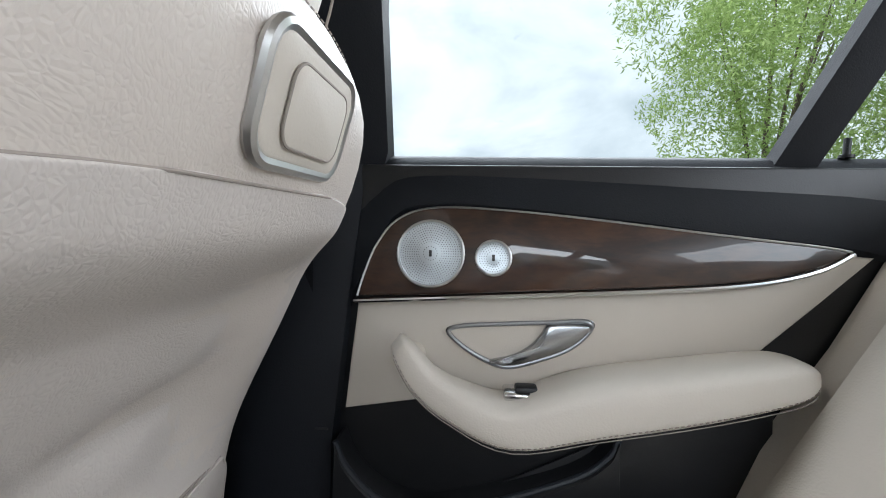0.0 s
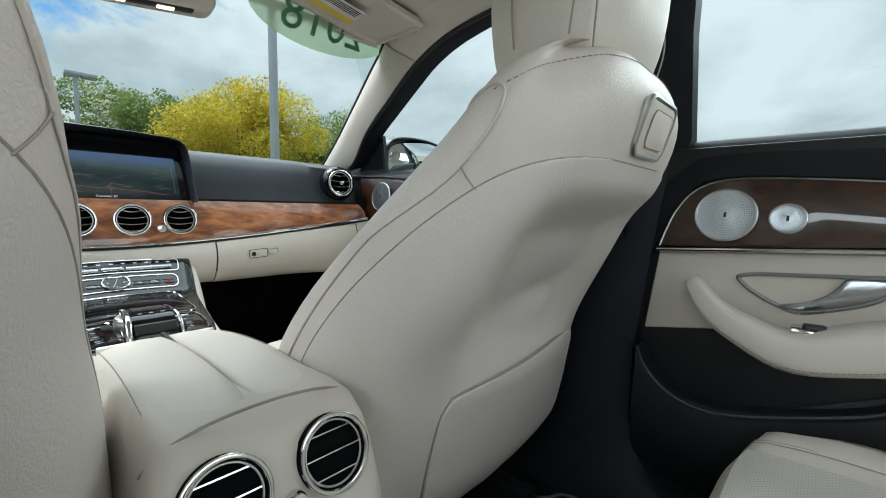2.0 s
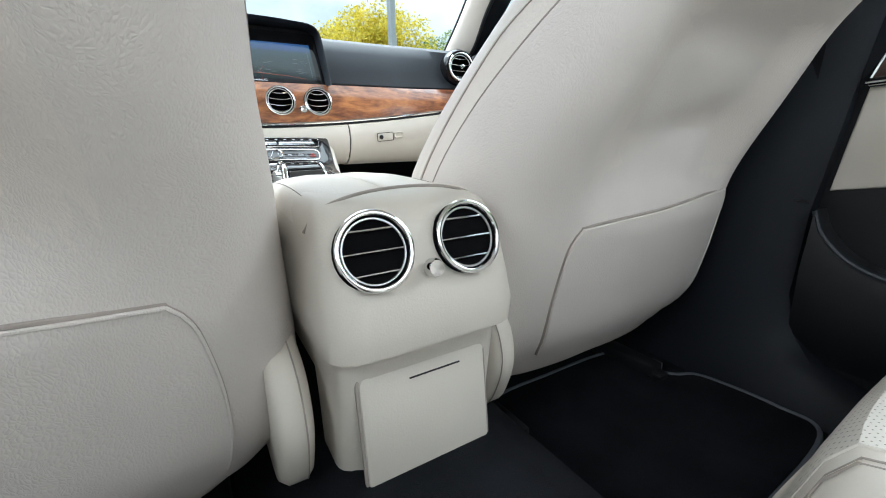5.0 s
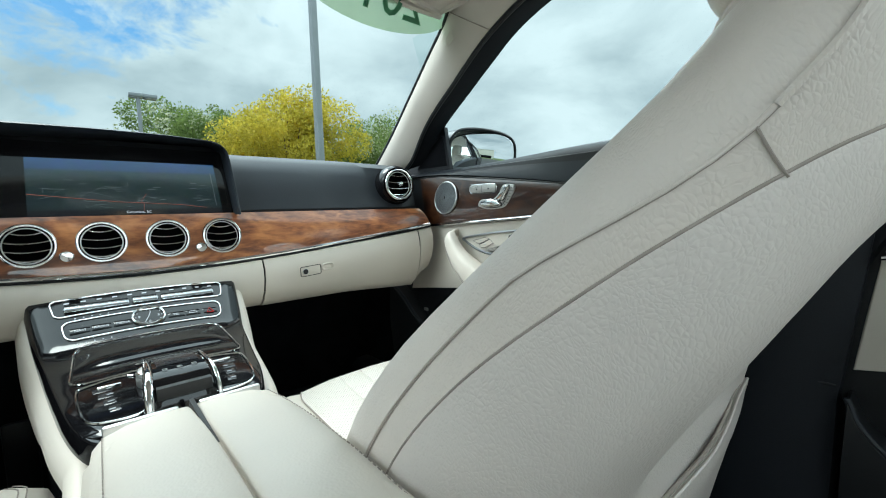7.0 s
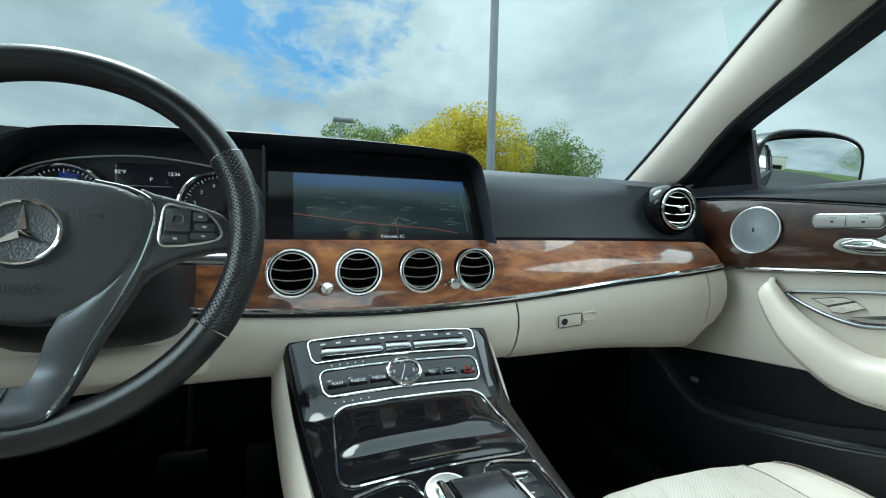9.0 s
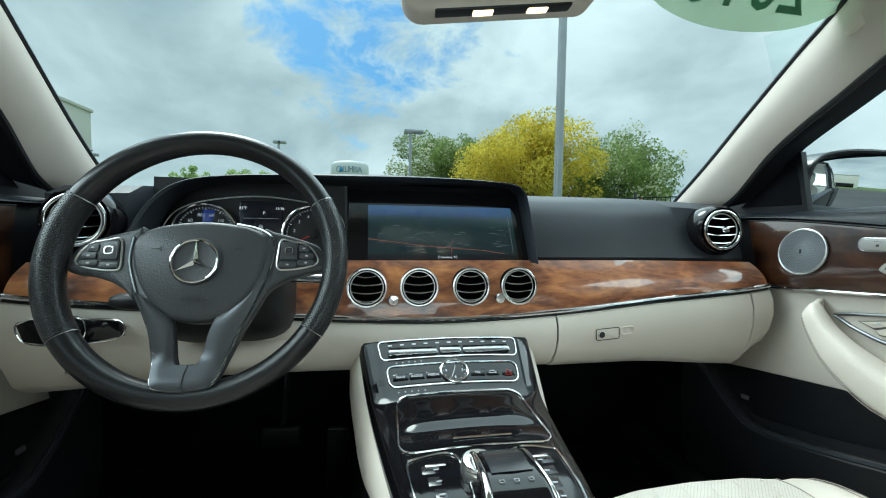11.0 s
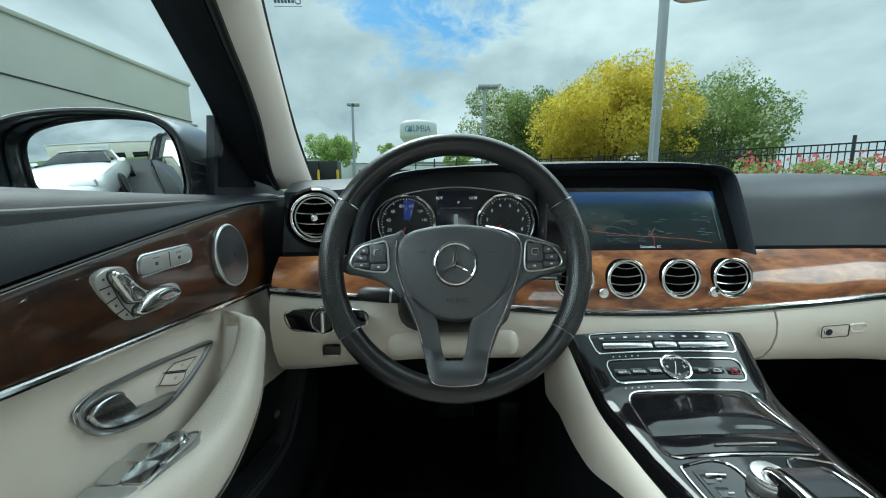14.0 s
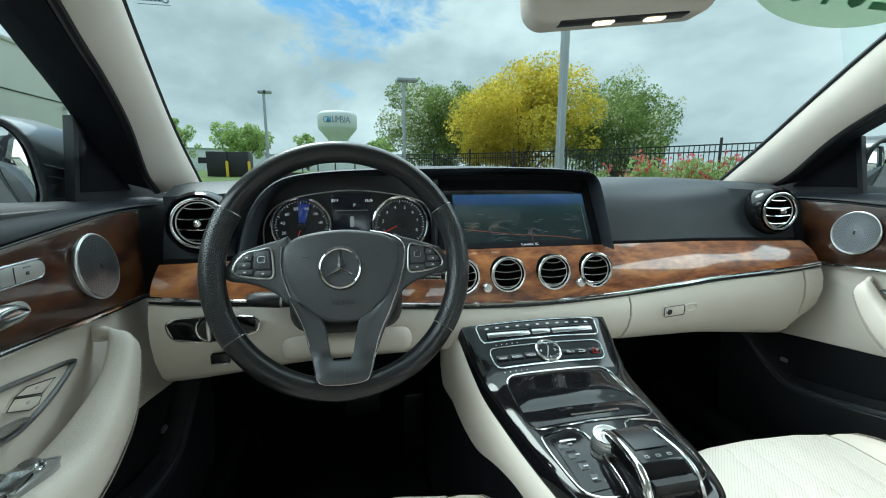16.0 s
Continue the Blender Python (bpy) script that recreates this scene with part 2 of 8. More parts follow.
# ---- materials ----
def material(name, color, rough=0.5, metal=0.0, var=0.12, vscale=6.0, bump=0.0, bscale=200.0, cells=False, coat=0.0, spec=0.5, rvar=0.1, fine=40.0, coat_rough=0.03):
    """A surface with stains at two scales and a fine relief."""
    ma = bpy.data.materials.new(name)
    ma.use_nodes = True
    t = ma.node_tree
    b = t.nodes["Principled BSDF"]
    link = t.links.new
    co = t.nodes.new("ShaderNodeTexCoord")
    n1 = t.nodes.new("ShaderNodeTexNoise")
    n1.inputs["Scale"].default_value, n1.inputs["Detail"].default_value = vscale, 5
    n2 = t.nodes.new("ShaderNodeTexNoise")
    n2.inputs["Scale"].default_value, n2.inputs["Detail"].default_value = vscale * fine / 6, 4
    add = t.nodes.new("ShaderNodeMath")
    add.operation = "MULTIPLY_ADD"
    add.inputs[1].default_value = 0.35
    ramp = t.nodes.new("ShaderNodeValToRGB")
    ramp.color_ramp.elements[0].position, ramp.color_ramp.elements[1].position = 0.4, 0.95
    ramp.color_ramp.elements[0].color = (*[c * (1 - var) for c in color], 1)
    ramp.color_ramp.elements[1].color = (*[min(1, c * (1 + var * 0.6)) for c in color], 1)
    link(co.outputs["Object"], n1.inputs["Vector"])
    link(co.outputs["Object"], n2.inputs["Vector"])
    link(n2.outputs["Fac"], add.inputs[0])
    link(n1.outputs["Fac"], add.inputs[2])
    link(add.outputs[0], ramp.inputs["Fac"])
    link(ramp.outputs["Color"], b.inputs["Base Color"])
    rr = t.nodes.new("ShaderNodeMapRange")
    rr.inputs["To Min"].default_value, rr.inputs["To Max"].default_value = max(0.02, rough * (1 - rvar)), min(1, rough * (1 + rvar))
    link(n2.outputs["Fac"], rr.inputs["Value"])
    link(rr.outputs["Result"], b.inputs["Roughness"])
    b.inputs["Metallic"].default_value = metal
    b.inputs["Specular IOR Level"].default_value = spec
    b.inputs["Coat Weight"].default_value, b.inputs["Coat Roughness"].default_value = coat, coat_rough
    if bump:
        if cells:
            tex = t.nodes.new("ShaderNodeTexVoronoi")
            tex.feature = "DISTANCE_TO_EDGE" if cells == "creased" else "SMOOTH_F1"
            out = tex.outputs["Distance"]
            warp = t.nodes.new("ShaderNodeTexNoise")
            warp.inputs["Scale"].default_value = bscale * 0.35
            mixv = t.nodes.new("ShaderNodeVectorMath")
            mixv.operation = "MULTIPLY_ADD"
            mixv.inputs[1].default_value = (0.003 if cells == "creased" else 0.0012,) * 3
            link(co.outputs["Object"], warp.inputs["Vector"])
            link(warp.outputs["Color"], mixv.inputs[0])
            link(co.outputs["Object"], mixv.inputs[2])
            if cells == "creased":
                # drawn-out cells whose direction wanders, with rounded pads between narrow furrows
                wander = t.nodes.new("ShaderNodeTexNoise")
                wander.inputs["Scale"].default_value = 16.0
                bend = t.nodes.new("ShaderNodeVectorMath")
                bend.operation = "MULTIPLY_ADD"
                bend.inputs[1].default_value = (0.045, 0.045, 0.03)
                draw = t.nodes.new("ShaderNodeVectorMath")
                draw.operation = "MULTIPLY"
                draw.inputs[1].default_value = (1.0, 1.0, 0.6)
                pad = t.nodes.new("ShaderNodeMapRange")
                pad.interpolation_type = "SMOOTHSTEP"
                pad.inputs["From Max"].default_value = 0.3
                link(co.outputs["Object"], wander.inputs["Vector"])
                link(wander.outputs["Color"], bend.inputs[0])
                link(mixv.outputs[0], bend.inputs[2])
                link(bend.outputs[0], draw.inputs[0])
                link(draw.outputs[0], tex.inputs["Vector"])
                link(out, pad.inputs["Value"])
                out = pad.outputs["Result"]
            else:
                link(mixv.outputs[0], tex.inputs["Vector"])
        else:
            tex = t.nodes.new("ShaderNodeTexNoise")
            tex.inputs["Detail"].default_value = 4
            out = tex.outputs["Fac"]
            link(co.outputs["Object"], tex.inputs["Vector"])
        tex.inputs["Scale"].default_value = bscale
        bp = t.nodes.new("ShaderNodeBump")
        bp.inputs["Strength"].default_value, bp.inputs["Distance"].default_value = bump, 0.002
        bp.invert = cells is True
        link(out, bp.inputs["Height"])
        link(bp.outputs["Normal"], b.inputs["Normal"])
    return ma


def perforate(ma, pitch=0.0065):
    """Rows of pin holes over a leather."""
    t = ma.node_tree
    b = t.nodes["Principled BSDF"]
    link = t.links.new
    co = t.nodes.new("ShaderNodeTexCoord")
    sep = t.nodes.new("ShaderNodeSeparateXYZ")
    link(co.outputs["Object"], sep.inputs[0])

    def wave(src, shift):
        n = t.nodes.new("ShaderNodeMath")
        n.operation = "MULTIPLY_ADD"
        n.inputs[1].default_value, n.inputs[2].default_value = 2 * math.pi / pitch, shift
        s = t.nodes.new("ShaderNodeMath")
        s.operation = "SINE"
        link(src, n.inputs[0])
        link(n.outputs[0], s.inputs[0])
        return s.outputs[0]
    mul = t.nodes.new("ShaderNodeMath")
    mul.operation = "MULTIPLY"
    link(wave(sep.outputs["X"], 0), mul.inputs[0])
    link(wave(sep.outputs["Y"], 0), mul.inputs[1])
    hole = t.nodes.new("ShaderNodeMath")
    hole.operation = "GREATER_THAN"
    hole.inputs[1].default_value = 0.82
    link(mul.outputs[0], hole.inputs[0])
    mix = t.nodes.new("ShaderNodeMix")
    mix.data_type = "RGBA"
    mix.inputs["B"].default_value = (0.16, 0.13, 0.1, 1)
    src = b.inputs["Base Color"].links[0].from_socket
    link(src, mix.inputs["A"])
    link(hole.outputs[0], mix.inputs["Factor"])
    link(mix.outputs["Result"], b.inputs["Base Color"])
    return ma


def wood_material(name, gain, tint=(1, 1, 1)):
    ma = material(name, (0.2, 0.075, 0.03), rough=0.35, coat=1.0, spec=0.4)
    t = ma.node_tree
    b = t.nodes["Principled BSDF"]
    link = t.links.new
    co = t.nodes.new("ShaderNodeTexCoord")
    mp = t.nodes.new("ShaderNodeMapping")
    mp.inputs["Scale"].default_value = (3.0, 3.0, 7.0)
    mp.inputs["Rotation"].default_value = (0.1, 0.25, 0.1)
    n1 = t.nodes.new("ShaderNodeTexNoise")
    n1.inputs["Scale"].default_value, n1.inputs["Detail"].default_value, n1.inputs["Distortion"].default_value = 2.2, 8, 1.6
    n2 = t.nodes.new("ShaderNodeTexNoise")
    n2.inputs["Scale"].default_value, n2.inputs["Detail"].default_value, n2.inputs["Distortion"].default_value = 9, 5, 0.8
    mx = t.nodes.new("ShaderNodeMath")
    mx.operation = "MULTIPLY_ADD"
    mx.inputs[1].default_value = 0.4
    rp = t.nodes.new("ShaderNodeValToRGB")
    e = rp.color_ramp.elements
    e[0].position, e[0].color = 0.48, (0.03, 0.009, 0.004, 1)
    e[1].position, e[1].color = 0.9, (0.26, 0.09, 0.028, 1)
    for pos, col in ((0.62, (0.085, 0.024, 0.009, 1)), (0.74, (0.16, 0.05, 0.017, 1))):
        k = e.new(pos)
        k.color = col
    link(co.outputs["Object"], mp.inputs["Vector"])
    link(mp.outputs["Vector"], n1.inputs["Vector"])
    link(mp.outputs["Vector"], n2.inputs["Vector"])
    # fine fibres along the sheet
    mf = t.nodes.new("ShaderNodeMapping")
    mf.inputs["Scale"].default_value = (9.0, 9.0, 70.0)
    mf.inputs["Rotation"].default_value = (0.1, 0.14, 0.1)
    n3 = t.nodes.new("ShaderNodeTexNoise")
    n3.inputs["Scale"].default_value, n3.inputs["Detail"].default_value, n3.inputs["Distortion"].default_value = 4.5, 6, 0.7
    fib = t.nodes.new("ShaderNodeMath")
    fib.operation = "MULTIPLY_ADD"
    fib.inputs[1].default_value = 0.2
    off = t.nodes.new("ShaderNodeMath")
    off.operation = "SUBTRACT"
    off.inputs[1].default_value = 0.1
    link(co.outputs["Object"], mf.inputs["Vector"])
    link(mf.outputs["Vector"], n3.inputs["Vector"])
    link(n2.outputs["Fac"], mx.inputs[0])
    link(n1.outputs["Fac"], mx.inputs[2])
    link(n3.outputs["Fac"], fib.inputs[0])
    link(mx.outputs[0], fib.inputs[2])
    link(fib.outputs[0], off.inputs[0])
    link(off.outputs[0], rp.inputs["Fac"])
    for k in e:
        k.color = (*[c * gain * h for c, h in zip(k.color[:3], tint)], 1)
    link(rp.outputs["Color"], b.inputs["Base Color"])
    return ma


def glow(name, color, strength):
    ma = bpy.data.materials.new(name)
    ma.use_nodes = True
    b = ma.node_tree.nodes["Principled BSDF"]
    b.inputs["Base Color"].default_value = (0.01, 0.01, 0.012, 1)
    b.inputs["Roughness"].default_value = 0.2
    b.inputs["Emission Color"].default_value, b.inputs["Emission Strength"].default_value = (*color, 1), strength
    return ma


def glass_material(name, tint=(0.93, 0.97, 0.95), gloss=0.06):
    ma = bpy.data.materials.new(name)
    ma.use_nodes = True
    t = ma.node_tree
    t.nodes.clear()
    o = t.nodes.new("ShaderNodeOutputMaterial")
    tr = t.nodes.new("ShaderNodeBsdfTransparent")
    tr.inputs["Color"].default_value = (*tint, 1)
    gl = t.nodes.new("ShaderNodeBsdfGlossy")
    gl.inputs["Roughness"].default_value = 0.02
    fr = t.nodes.new("ShaderNodeFresnel")
    fr.inputs["IOR"].default_value = 1.1
    mx = t.nodes.new("ShaderNodeMixShader")
    t.links.new(fr.outputs[0], mx.inputs["Fac"])
    t.links.new(tr.outputs[0], mx.inputs[1])
    t.links.new(gl.outputs[0], mx.inputs[2])
    t.links.new(mx.outputs[0], o.inputs["Surface"])
    return ma


LEATHER = material("cream_leather", (0.655, 0.61, 0.54), rough=0.46, var=0.05, vscale=3, bump=0.15, bscale=420, cells=True)
GRAINED = material("grained_cream_leather", (0.645, 0.59, 0.535), rough=0.44, var=0.08, vscale=4, bump=0.17, bscale=360, cells="creased")
PERF = perforate(material("perforated_cream_leather", (0.66, 0.625, 0.565), rough=0.48, var=0.06, vscale=3, bump=0.2, bscale=330, cells=True))
VINYL = material("cream_soft_plastic", (0.62, 0.575, 0.505), rough=0.55, var=0.05, vscale=3, bump=0.12, bscale=500)
SHELL = material("smooth_cream_seat_back", (0.625, 0.58, 0.54), rough=0.5, var=0.06, vscale=2.5, bump=0.18, bscale=340, cells="creased")
HEADLINE = material("cream_woven_headliner", (0.6, 0.56, 0.5), rough=0.9, var=0.06, vscale=5, bump=0.25, bscale=700)
DARK_SATIN = material("dark_satin_metal", (0.4, 0.41, 0.42), rough=0.25, metal=1.0, var=0.06, vscale=10)
STITCH = material("grey_seam_thread", (0.34, 0.3, 0.265), rough=0.8, var=0.2, vscale=30)
NAVY = material("dark_soft_touch_plastic", (0.018, 0.0225, 0.029), rough=0.48, var=0.15, vscale=5, bump=0.08, bscale=420, cells=True, spec=0.4)
BLACK = material("black_plastic", (0.008, 0.009, 0.0105), rough=0.45, var=0.25, vscale=8, bump=0.15, bscale=500)
VOID = material("matt_black_duct", (0.004, 0.004, 0.0045), rough=0.9, var=0.2, spec=0.05)
CARPET = material("black_carpet", (0.01, 0.011, 0.0135), rough=0.95, var=0.5, vscale=12, bump=1.0, bscale=600, spec=0.1)
PIANO = material("black_lacquer", (0.006, 0.006, 0.007), rough=0.07, var=0.2, vscale=4, coat=0.0, spec=0.32, rvar=0.3)
CHROME = material("bright_chrome", (0.72, 0.72, 0.72), rough=0.1, metal=1.0, var=0.05, rvar=0.4)
SATIN = material("satin_silver_metal", (0.62, 0.62, 0.61), rough=0.36, metal=1.0, var=0.06, vscale=10, rvar=0.2)
MESHED = material("punched_aluminium", (0.42, 0.45, 0.47), rough=0.3, metal=1.0, var=0.06, vscale=8)
WOOD = wood_material("polished_burl_wood", 1.8, (1, 1.16, 1.25))
# door burl: the dashboard's ramp with the darkening multiplied into its colours
DARKENED_WOOD = wood_material("polished_darkened_burl_wood", 0.23, (1, 1.1, 1.15))
LEVER = material("brushed_silver_lacquer", (0.46, 0.46, 0.45), rough=0.33, metal=0.85, var=0.06, vscale=12, rvar=0.2)
PILLAR = material("dark_blue_grey_trim", (0.0065, 0.0085, 0.012), rough=0.6, var=0.2, vscale=5, bump=0.2, bscale=450, spec=0.25)
TOUCH = material("dark_glossy_touch_surface", (0.02, 0.021, 0.024), rough=0.2, var=0.1, vscale=5)
RIM = material("smooth_black_leather", (0.008, 0.0088, 0.0095), spec=0.5, rough=0.3, var=0.25, vscale=8, bump=0.06, bscale=350, cells=True)
GRIP = material("punched_black_leather", (0.016, 0.017, 0.018), rough=0.33, var=0.2, vscale=8)
HUB = material("dark_grey_soft_plastic", (0.052, 0.056, 0.06), spec=0.45, rough=0.4, var=0.15, vscale=8, bump=0.25, bscale=450, cells=True)
GLASS = glass_material("car_glass", (0.9, 0.955, 0.945))
SATIN_GREY = material("satin_grey_metal", (0.3, 0.31, 0.32), rough=0.3, metal=0.9, var=0.08, vscale=14, rvar=0.2)
SILVER = material("silver_grey_lacquer", (0.4, 0.405, 0.39), rough=0.42, metal=0.35, var=0.06, vscale=12, rvar=0.2)
POLISHED = material("polished_silver", (0.6, 0.61, 0.6), rough=0.2, metal=1.0, var=0.05, vscale=12, rvar=0.3)
FORK = material("dark_satin_metal", (0.09, 0.094, 0.1), rough=0.4, metal=0.9, var=0.05, vscale=5, rvar=0.05)
MIRRORGLASS = material("mirror_glass", (0.85, 0.87, 0.88), rough=0.02, metal=1.0, var=0.02, rvar=0.1)
PAINT = material("dark_grey_metallic_paint", (0.02, 0.025, 0.031), rough=0.34, metal=0.3, var=0.15, coat=0.4)
WHITE_INK = glow("white_marking", (0.85, 0.9, 0.95), 0.35)
GREY_INK = material("grey_print", (0.45, 0.46, 0.47), rough=0.6)
DARK_INK = material("dark_print", (0.02, 0.02, 0.02), rough=0.6)
RED_GLOW = glow("red_marking", (0.9, 0.06, 0.05), 0.22)

# ---- dashboard ----
def z_chrome(x):
    return 0.773 + 0.063 * (abs(x) / 0.7) ** 1.7


def y_end(x):
    return -0.04 * smooth(0.42, 0.7, abs(x))


def span(a, b, n):
    return [lerp(a, b, k / (n - 1)) for k in range(n)]


def air_vent(parent, at, axis, r, slats=4, curved=0.004, knob=False, body_mat=None, deep=0.027):
    """A round outlet: dark throat, bright rim, curved slats."""
    m = axes(at, axis)
    v = part("air_vent", lathe([(r * 0.98, -deep - 0.003), (r * 0.98, -0.002), (r * 0.9, 0.002), (r * 0.86, -0.002), (r * 0.82, 0.001 - deep), (0.001, -deep)], m), body_mat or VOID, parent)
    part("rim", ring(m, r * 0.93, r * 0.075, sec=8, depth=0.8), CHROME, v, "bright chrome rim")
    part("inner_rim", ring(m @ Matrix.Translation((0, 0, -0.004)), r * 0.8, r * 0.03, sec=6), SATIN, v)
    for k in range(slats):
        h = (k - (slats - 1) / 2) * 2 * r * 0.8 / slats
        w = math.sqrt(max(0, (r * 0.8) ** 2 - h * h))
        rows = [[m @ Vector((lerp(-w, w, i / 8), h - curved * (1 - (2 * i / 8 - 1) ** 2) + d * 0.25, -0.006 - d)) for i in range(9)] for d in (0, deep * 0.5)]
        part("slat", sheet(rows, 0.0016), VOID, v)
        part("slat_edge", tube([m @ Vector((lerp(-w, w, i / 8), h - curved * (1 - (2 * i / 8 - 1) ** 2), -0.005)) for i in range(9)], 0.0012, 6), CHROME, v)
    if knob:
        part("knob", lathe([(0.001, 0.013), (0.006, 0.012), (0.0075, 0.008), (0.005, 0.002), (0.005, -0.01), (0.001, -0.011)], m, 16), CHROME, v)
    return v


dash = thing("dashboard", (0, 0.1, 0.66), "dark padded dashboard with burl wood band above cream lower panels", "dashboard", kind="structure")
xs = span(-0.7, 0.7, 121)
pad = [(0.42, 1.0), (0.33, 1.03), (0.24, 1.036), (0.15, 1.03), (0.1, 1.012), (0.072, 0.98), (0.055, 0.93), (0.042, 0.89), (0.05, 0.872)]
rows = []
for x in xs:
    k = smooth(0.45, 0.72, abs(x))
    under = 0.14 if -0.575 < x < 0.192 else 0.0
    rows.append([V(x, max(y + y_end(x) * 0.8 - (0.0 if j > 4 else 0.03 * k), under), z - 0.012 * k * (j < 6)) for j, (y, z) in enumerate(pad)])
part("upper_pad", sheet(rows, 0.004), NAVY, dash, "dark grained padding")
VENTS = (-0.152, -0.052, 0.052, 0.152)
rows = [[V(x, 0.034 + y_end(x) - 0.046 * t - 0.009 * math.sin(math.pi * t), lerp(0.884, z_chrome(x) + 0.004, t)) for t in span(0, 1, 26)] for x in span(-0.7, 0.7, 330)]
bm = sheet(rows, 0.006)
holes = [f for f in bm.faces if any((f.calc_center_median().x - x) ** 2 + (f.calc_center_median().z - 0.835) ** 2 < 0.034**2 for x in VENTS)]
bmesh.ops.delete(bm, geom=holes, context="FACES")
part("wood_band", bm, WOOD, dash, "glossy brown burl wood veneer")
part("chrome_strip", tube([(x, y_end(x) - 0.0165, z_chrome(x) + 0.001) for x in xs], 0.0042, 8), CHROME, dash, "bright chrome strip")
part("strip_shadow_gap", tube([(x, y_end(x) - 0.012, z_chrome(x) - 0.006) for x in xs], 0.004, 6), BLACK, dash)


def lower_rows(x0, x1, n, bottom):
    res = []
    for x in span(x0, x1, n):
        zc, e = z_chrome(x) - 0.006, y_end(x)
        b = bottom(x)
        res.append([V(x, e + y, z) for y, z in ((-0.008, zc), (-0.02, zc - 0.004), (-0.028, lerp(zc, b, 0.18)), (-0.03, lerp(zc, b, 0.4)), (-0.022, lerp(zc, b, 0.65)), (-0.004, lerp(zc, b, 0.88)), (0.018, b), (0.06, b - 0.004), (0.12, b + 0.01))])
    return res


part("lower_panel", sheet(lower_rows(-0.7, 0.226, 40, lambda x: 0.672 - 0.01 * smooth(-0.3, 0.2, x)), 0.004), VINYL, dash, "cream soft plastic")
glove = part("glove_box_door", sheet(lower_rows(0.23, 0.652, 24, lambda x: 0.66 - 0.004 * smooth(0.4, 0.66, x)), 0.004), VINYL, dash, "cream glove box door")
part("end_panel", sheet(lower_rows(0.656, 0.7, 6, lambda x: 0.656 + 0.04 * smooth(0.64, 0.7, x)), 0.004), VINYL, dash)
m_lock = axes((0.316, -0.03, 0.7365), (0, -1, -0.05)) @ pose(0, 0, 0, 0, 0, 4)
part("latch", plate(rounded(0.05, 0.022, 0.003, 4, 0.02, 0), m_lock @ Matrix.Translation((0, 0, 0.0035)), 0.006, 0.001), VINYL, glove)
part("latch_gap", tube([m_lock @ V(x, y, 0.0035) for x, y in rounded(0.0515, 0.0235, 0.0035, 4, 0.02, 0)], 0.0009, 5, True), DARK_INK, glove)
part("lock", lathe([(0.0001, 0.006), (0.0062, 0.006), (0.0072, 0.004), (0.0072, 0.0)], m_lock @ Matrix.Translation((0.006, 0, 0.0005)), 20), BLACK, glove, "black key lock")
part("lock_ring", ring(m_lock @ Matrix.Translation((0.006, 0, 0.0052)), 0.0068, 0.0008, 24, 6), SATIN, glove)
part("finger_scoop", plate(rounded(0.034, 0.018, 0.008, 5, 0.066, 0.002), m_lock @ Matrix.Translation((0, 0, 0.003)), 0.006, 0.0012, -0.0055), VINYL, glove, "", 60)

for x in VENTS:
    air_vent(dash, (x, -0.005, 0.835), (0.0 * x, -1, 0.12), 0.0385)
for x in (-0.103, 0.106):
    m = axes((x, -0.012, 0.812), (0, -1, 0.1))
    part("vent_knob", lathe([(0.0005, 0.015), (0.0085, 0.0142), (0.0105, 0.011), (0.0105, 0.004), (0.007, -0.002), (0.007, -0.012)], m, 24), CHROME, dash, "chrome vent knob")
for s in (-1, 1):
    m = axes((s * 0.632, 0.0, 0.955), (-0.1 * s, -1, 0.05))
    part("vent_housing", lathe([(0.052, -0.09), (0.058, -0.03), (0.056, -0.008), (0.05, 0.0), (0.046, -0.004), (0.044, -0.03), (0.001, -0.031)], m, 40), PIANO, dash, "black vent housing")
    air_vent(dash, m @ Vector((0, 0, 0.0015)), m.to_3x3() @ Vector((0, 0, 1)), 0.0455, 4, 0.003, True)

# hood over the instruments and the display
outline = [(-0.578, 0.88), (-0.572, 0.93), (-0.553, 0.985), (-0.515, 1.026), (-0.45, 1.044), (-0.3, 1.054), (-0.1, 1.058), (0.06, 1.056), (0.13, 1.052), (0.17, 1.046), (0.189, 1.034), (0.195, 1.01), (0.195, 0.94), (0.194, 0.88)]
oc = curve([(x, 0, z) for x, z in outline], 60)
mid = V(-0.18, 0, 0.93)


def hood_ring(y, inset, zadd=0.0):
    res = []
    for p in oc:
        q = p + (mid - p).normalized() * inset * lerp(1.0, 0.3, smooth(0.12, 0.18, p.x))
        res.append(V(q.x, y + min(0.0, (q.z - 1.035) * 0.5), q.z + zadd))
    return res


part("instrument_hood", sheet([hood_ring(0.14, 0.02), hood_ring(0.1, 0.016), hood_ring(0.078, 0.01), hood_ring(0.073, 0.004), hood_ring(0.08, 0.0), hood_ring(0.13, -0.003), hood_ring(0.2, -0.004, -0.006), hood_ring(0.28, -0.012, -0.022), hood_ring(0.36, -0.02, -0.06)], 0.004), NAVY, dash, "black hood over instruments and display")


def slant(z):
    """How far forward the display's glass lies at a height."""
    return 0.036 + (z - 0.882) * 0.56


def on_glass(x, z, lift=0.0):
    return V(x, slant(z) - lift, z + lift * 0.5)


